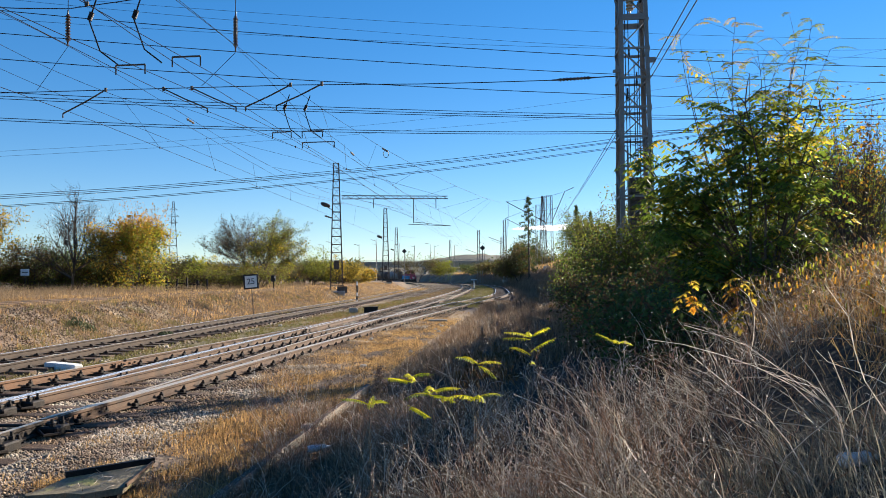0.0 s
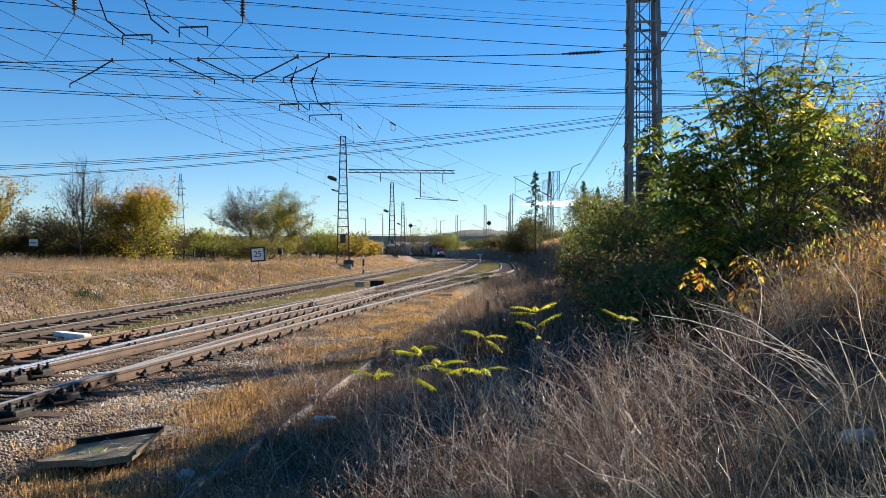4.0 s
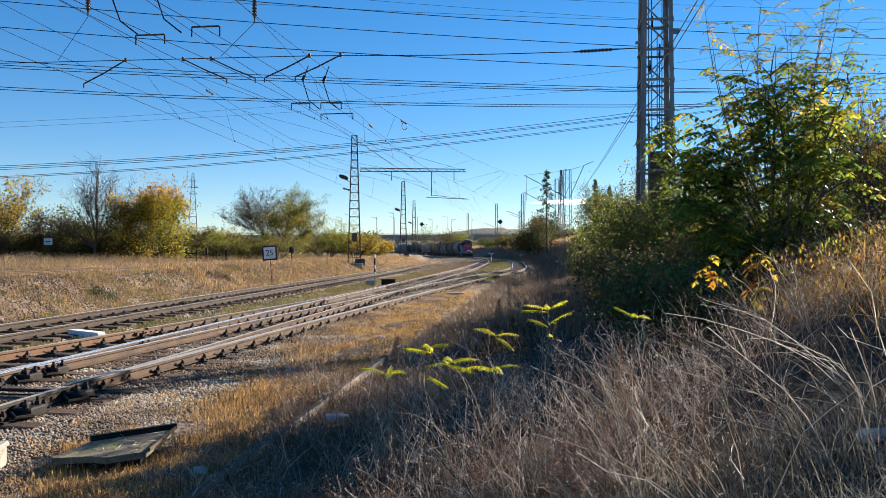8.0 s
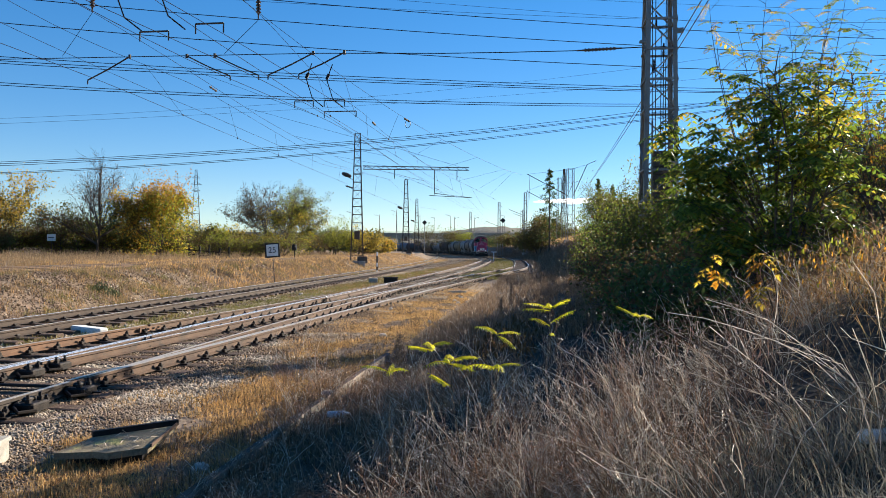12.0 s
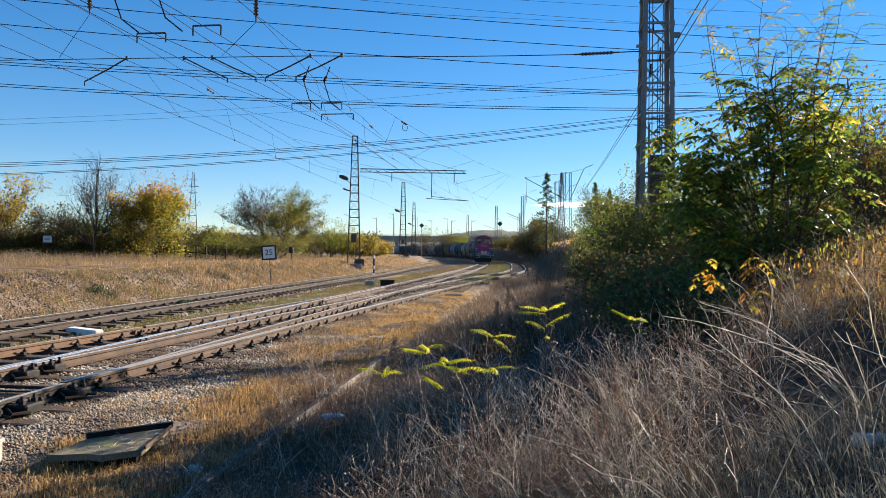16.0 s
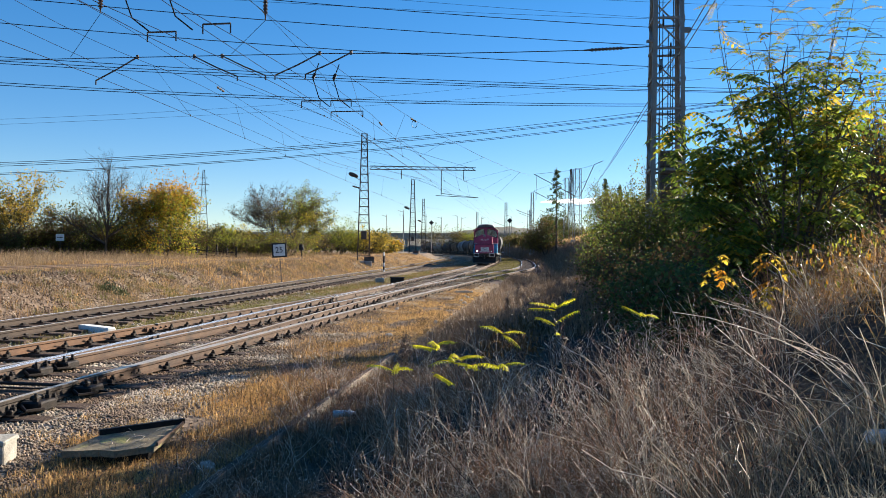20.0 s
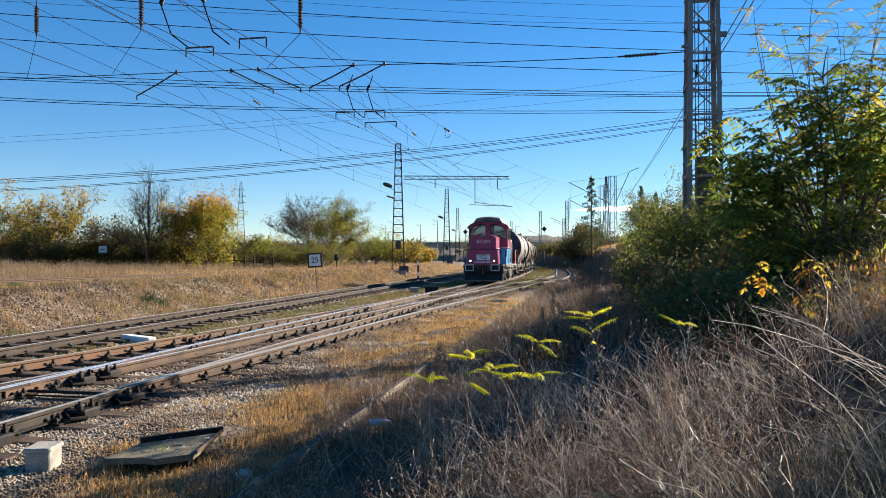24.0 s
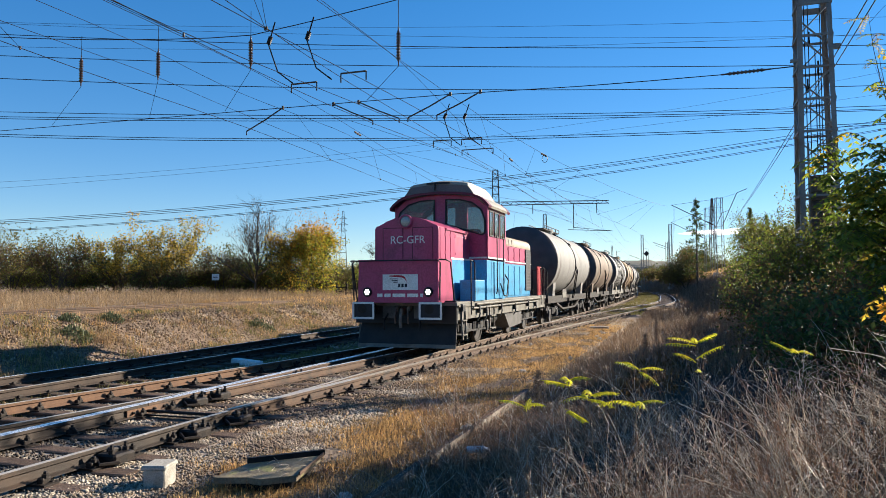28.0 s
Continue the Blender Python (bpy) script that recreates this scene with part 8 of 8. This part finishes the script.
def conifer(x, y, h, w, seed):
    g = ground(x, y)
    T = thing("conifer", "tall dark spire-shaped conifer behind the cutting", "conifer", pose(x, y, g), "conifers behind the cutting")
    rng = random.Random(seed)
    part("trunk", Shape().tube([(0, 0, -0.2), (0, 0, h)], 0.16, 7, 0.03), M_BARK, T)
    tips, limbs = [], Shape()
    for i in range(70):
        t = 0.12 + 0.86 * i / 70
        L = w / 2 * (1 - t) ** 0.85 * rng.uniform(0.6, 1.15) + 0.1
        a = rng.uniform(0, 6.28)
        b = Vector((math.cos(a) * L, math.sin(a) * L, h * t - 0.25 * L))
        limbs.tube([(0, 0, h * t), b * 0.5 + Vector((0, 0, h * t * 0.5 + 0.05)), b], 0.03, 3, 0.01, cap=False)
        tips += [b, b * 0.7 + Vector((0, 0, h * t * 0.3)), b * 0.4 + Vector((0, 0, h * t * 0.6))]
    part("branchwork", limbs, M_BARK, T)
    leaf_cloud(T, tips, 2300, 0.09, 0.26, M_LEAF_DARK, seed, label="dark needle foliage")


for x, y, h, w in ((15.2, 106, 12.6, 5.2), (23.6, 112, 9.9, 2.6), (26.2, 114, 8.9, 2.6)):
    conifer(x, y, h, w, int(x * 7))


def shrub_mass(x, y, h, w, leaves, seed, label, size=0.1, spread=0.22, stems=6, name="shrub"):
    return tree(name, label, x, y, h, w, leaves, seed, stems, size, 3, 0.03, spread, "shrub", "shrubs on the slope", fill=30 if name == "shrub" else 0)


# shrubs along the slope, from the anchor mast to the camera
for i, (x, y, h, w, k) in enumerate((
        (4.9, 21.5, 1.7, 2.4, 0), (6.6, 21, 2.2, 2.8, 1), (6.3, 27, 1.1, 2.8, 2), (7.7, 32, 1.2, 3.4, 2), (9.3, 40, 1.4, 4.0, 2), (11.2, 48, 1.6, 4.6, 2), (4.55, 16.5, 2.3, 2.0, 2), (5.5, 16.7, 2.5, 1.8, 2), (3.9, 14.2, 1.5, 2.2, 0), (5.6, 20.4, 3.2, 2.4, 1), (6.9, 23.5, 2.6, 3.0, 2), (5.3, 13.2, 1.5, 2.2, 0), (4.5, 17.6, 1.5, 1.8, 2), (8.6, 25, 2.4, 3.4, 2),
        (4.4, 15.5, 1.4, 2.4, 0), (5.7, 14.6, 1.7, 2.4, 0), (7.6, 15.6, 2.0, 2.8, 1), (3.6, 12.6, 0.9, 1.8, 0), (9.5, 21.5, 3.0, 4.0, 1), (11.5, 20.0, 3.2, 4.0, 2), (13.0, 18.0, 3.4, 4.2, 1), (11.0, 24.0, 3.2, 4.4, 2), (14.5, 22.0, 3.4, 4.5, 1), (13.2, 57, 3.6, 5, 2), (15.2, 68, 4.0, 5, 1), (11.6, 20, 3.6, 3.6, 1))):
    mix = ((M_LEAF_DARK, M_LEAF_BROWN), (M_LEAF_OLIVE, M_LEAF_LIME), (M_LEAF_OLIVE, M_LEAF_FRESH))[k]
    lab = ("half-bare brown and olive shrub on the shaded slope", "green shrub with yellowing leaves on the slope", "olive-green shrub along the overgrown track")[k]
    shrub_mass(x, y, h * (1 if k else 0.85), w, [(4200 if k else 1100, mix[0], 0, 1.2, 0), (2200 if k else 1800, mix[1], 0.2 if k else 0, 1.2, 0), (300 if k else 900, M_LEAF_LIME if k else M_LEAF_OLIVE, 0.45 if k else 0, 1.2, 0)], 500 + i, lab, 0.13 if y > 24 else 0.075, 0.2)


def near_tree():
    """The tall young tree on the slope, with broad leaves and pinnate leaves above."""
    x, y = 5.30, 11.65
    g = ground(x, y)
    T = thing("young_tree", "tall young tree with green and yellow leaves and bare reaching twigs", "tree", pose(x, y, g))
    rng = random.Random(5)
    grow = Matrix.Diagonal((1.45, 1.45, 1.45, 1))
    trunk, limbs, twigs = Shape(), Shape(), Shape()
    tips = []
    for i in range(7):
        a = rng.uniform(0, 6.28)
        h = rng.uniform(1.9, 2.75)
        lean = rng.uniform(0.12, 0.42)
        pts = [Vector((math.cos(a) * 0.1, math.sin(a) * 0.1, -0.1))]
        d = Vector((math.cos(a) * lean, math.sin(a) * lean, 1)).normalized()
        for k in range(7):
            d = (d + Vector((rng.uniform(-0.12, 0.12), rng.uniform(-0.12, 0.12), 0.03))).normalized()
            pts.append(pts[-1] + d * h / 6)
        (trunk if i < 4 else limbs).tube(pts, 0.022, 6, 0.006, cap=False)
        for k in range(2, 8):
            for q in range(3):
                b = rng.uniform(0, 6.28)
                L = rng.uniform(0.35, 0.95) * (1.15 - k * 0.09)
                e = pts[k] + Vector((math.cos(b) * L, math.sin(b) * L, rng.uniform(0.0, 0.45)))
                twigs.tube([pts[k], pts[k].lerp(e, 0.5) + Vector((0, 0, 0.06)), e], 0.009, 4, 0.003, cap=False)
                tips += [e, pts[k].lerp(e, 0.65), pts[k].lerp(e, 0.35)]
    for q in range(34):
        e = Vector((rng.uniform(-1.2, 0.5), rng.uniform(-0.6, 0.4), rng.uniform(1.9, 3.2)))
        b = Vector((e.x * 0.4, e.y * 0.4, e.z - 0.7))
        twigs.tube([b, b.lerp(e, 0.5) + Vector((0, 0, 0.05)), e], 0.008, 4, 0.003, cap=False)
        tips += [e, e, b.lerp(e, 0.7)]
    for q in range(36):
        e = Vector((rng.uniform(-1.15, -0.4), rng.uniform(-0.5, 0.5), rng.uniform(0.35, 2.3)))
        b = Vector((e.x * 0.3, e.y * 0.3, e.z * 0.6))
        limbs.tube([b, b.lerp(e, 0.5) + Vector((0, 0, 0.06)), e], 0.010, 4, 0.003, cap=False)
        tips += [e, e, b.lerp(e, 0.8), b.lerp(e, 0.55)]
    for q in range(22):
        e = Vector((rng.uniform(-1.36, -0.75), rng.uniform(-0.4, 0.4), rng.uniform(1.3, 2.1)))
        b = Vector((e.x * 0.35, e.y * 0.3, e.z * 0.65))
        limbs.tube([b, b.lerp(e, 0.5) + Vector((0, 0, 0.05)), e], 0.007, 4, 0.003, cap=False)
        tips += [e, e, b.lerp(e, 0.8)]
    part("trunk", trunk, M_BARK, T)
    part("branchwork", limbs, M_BARK, T)
    tagged(part("twig_growth", twigs, M_BARK, T), kind="stuff")
    for ob in T.children:
        ob.data.transform(grow)
    tips = [p * 1.45 for p in tips if -1.38 < p.x and not (p.x > 0.7 and p.z > 2.0) and p.z < rng.uniform(2.7, 3.35) + 0.2 * p.x]
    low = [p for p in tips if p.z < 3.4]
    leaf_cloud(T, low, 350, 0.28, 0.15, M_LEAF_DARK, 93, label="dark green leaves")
    left = [p for p in tips if p.x < 0.2]
    for count, mt, lab, pick in ((270, M_LEAF_FRESH, "green pinnate leaves", tips), (270, M_LEAF_GREEN, "dark green pinnate leaves", left), (230, M_LEAF_LIME, "lime-green pinnate leaves", tips), (60, M_LEAF_YELLOW, "yellow pinnate leaves", tips)):
        m, rib = Shape(), Shape()
        for k in range(count):
            p = rng.choice(pick)
            a = rng.uniform(0, 6.28)
            frond(m, rib, p, (math.cos(a), math.sin(a), rng.uniform(-0.2, 0.5)), rng.uniform(0.34, 0.55), 4, 0.15, rng, 0.45, 0.25, 0.64)
        crown = part("crown", m, mt, T, lab)
        tagged(part("leaf_ribs", rib, M_BARK, crown), kind="stuff")
    # tall bare shoots with pinnate leaves along their upper halves
    for i in range(15):
        top = Vector((-1.35 + 3.3 * (i + rng.random()) / 15, rng.uniform(-0.8, 0.8), rng.uniform(4.7, 6.4)))
        b = Vector((top.x * 0.35, top.y * 0.35, 2.2))
        bend = Vector((rng.gauss(0, 0.12), 0, 0.15))
        path = [b.lerp(top, u) + bend * (4 * u * (1 - u)) for u in (0, 0.2, 0.4, 0.6, 0.8, 1)]
        sh = part("shoot", Shape().tube(path, 0.013, 5, 0.003), M_BARK, T)
        m, rib = Shape(), Shape()
        for k in range(8):
            aa = rng.uniform(0, 6.28)
            u = rng.uniform(2.6, 4.99) if k else 4.99
            p = path[int(u)].lerp(path[int(u) + 1], u % 1)
            if k % 3 == 2:
                e = p + Vector((math.cos(aa) * 0.4, math.sin(aa) * 0.4, rng.uniform(0.15, 0.5)))
                rib.tube([p, p.lerp(e, 0.5) + Vector((0, 0, 0.03)), e], 0.005, 3, 0.002, cap=False)
                p = e
            frond(m, rib, p, (math.cos(aa), math.sin(aa), rng.uniform(0.1, 0.8)), rng.uniform(0.32, 0.55), 9, 0.08, rng, 0.45, 0.1)
        for k in range(9):
            aa = rng.uniform(0, 6.28)
            u = rng.uniform(1.0, 3.9)
            frond(m, rib, path[int(u)].lerp(path[int(u) + 1], u % 1), (math.cos(aa), math.sin(aa), rng.uniform(-0.1, 0.5)), rng.uniform(0.3, 0.5), 5, 0.13, rng, 0.45, 0.25, 0.55)
        part("pinnate_leaves", m, (M_LEAF_YELLOW, M_LEAF_LIME, M_LEAF_FRESH, M_LEAF_LIME)[i % 4], sh, "yellowing pinnate leaves")
        tagged(part("leaf_ribs", rib, M_BARK, sh), kind="stuff")
    for ob in T.children_recursive:
        ob.data.transform(Matrix.Diagonal((0.845, 0.845, 0.845, 1)))


near_tree()
shrub_mass(2.9, 9.4, 0.9, 1.4, [(3000, M_LEAF_DARK, 0, 1.2, 0), (900, M_LEAF_BROWN, 0, 1, 0)], 611, "dark green shrub in the shade of the slope", 0.09, 0.2)
shrub_mass(9.0, 16.4, 4.2, 2.8, [(1500, M_LEAF_LIME, 0.2, 1.2, 0), (700, M_LEAF_FRESH, 0, 1.2, 0), (300, M_LEAF_YELLOW, 0.3, 1.2, 0)], 612, "green shrub with yellowing leaves on the slope", 0.15, 0.25)
shrub_mass(8.5, 14.0, 3.7, 1.9, [(500, M_LEAF_BROWN, 0, 1.2, 0), (500, M_LEAF_ORANGE, 0, 1.2, 0), (500, M_LEAF_LIME, 0.2, 1.2, 0)], 613, "bare brown bramble thicket on the slope", 0.09, 0.25, 14, "bramble")
shrub_mass(10.0, 16.8, 4.2, 2.4, [(700, M_LEAF_BROWN, 0, 1.2, 0), (300, M_LEAF_OLIVE, 0, 1.2, 0)], 614, "bare brown bramble thicket on the slope", 0.09, 0.25, 14, "bramble")
shrub_mass(5.6, 12.0, 1.4, 2.4, [(900, M_LEAF_DARK, 0, 1.2, 0), (1000, M_LEAF_BROWN, 0, 1, 0), (700, M_LEAF_OLIVE, 0, 1, 0)], 615, "half-bare brown and olive shrub on the shaded slope", 0.1, 0.2)
# yellow sprays of leaves that hang before the shrubs
for i, (x, y, z) in enumerate(((2.35, 6.4, 1.66), (2.9, 6.6, 1.75), (3.0, 6.9, 1.45))):
    rng = random.Random(60 + i)
    g = ground(x, y)
    T = thing("leafy_sapling", "thin sapling with orange-yellow pinnate leaves in dry weeds", "sapling", pose(x, y, g))
    part("stem", Shape().tube([(0.2, 0, -0.05), (0.1, 0, (z - g) * 0.6), (0, 0, z - g)], 0.008, 5, 0.004), M_BARK, T)
    for k in range(5):
        a = rng.uniform(0, 6.28)
        m = Shape()
        frond(m, m, (0, 0, (z - g) * rng.uniform(0.8, 1)), (math.cos(a), math.sin(a), rng.uniform(-0.3, 0.6)), rng.uniform(0.12, 0.22), 4, 0.065, rng, 0.7, 0.2, 0.6)
        part("leaf", m, M_LEAF_ORANGE if k % 2 else M_LEAF_YELLOW, T, "orange-yellow pinnate leaf")


motions()
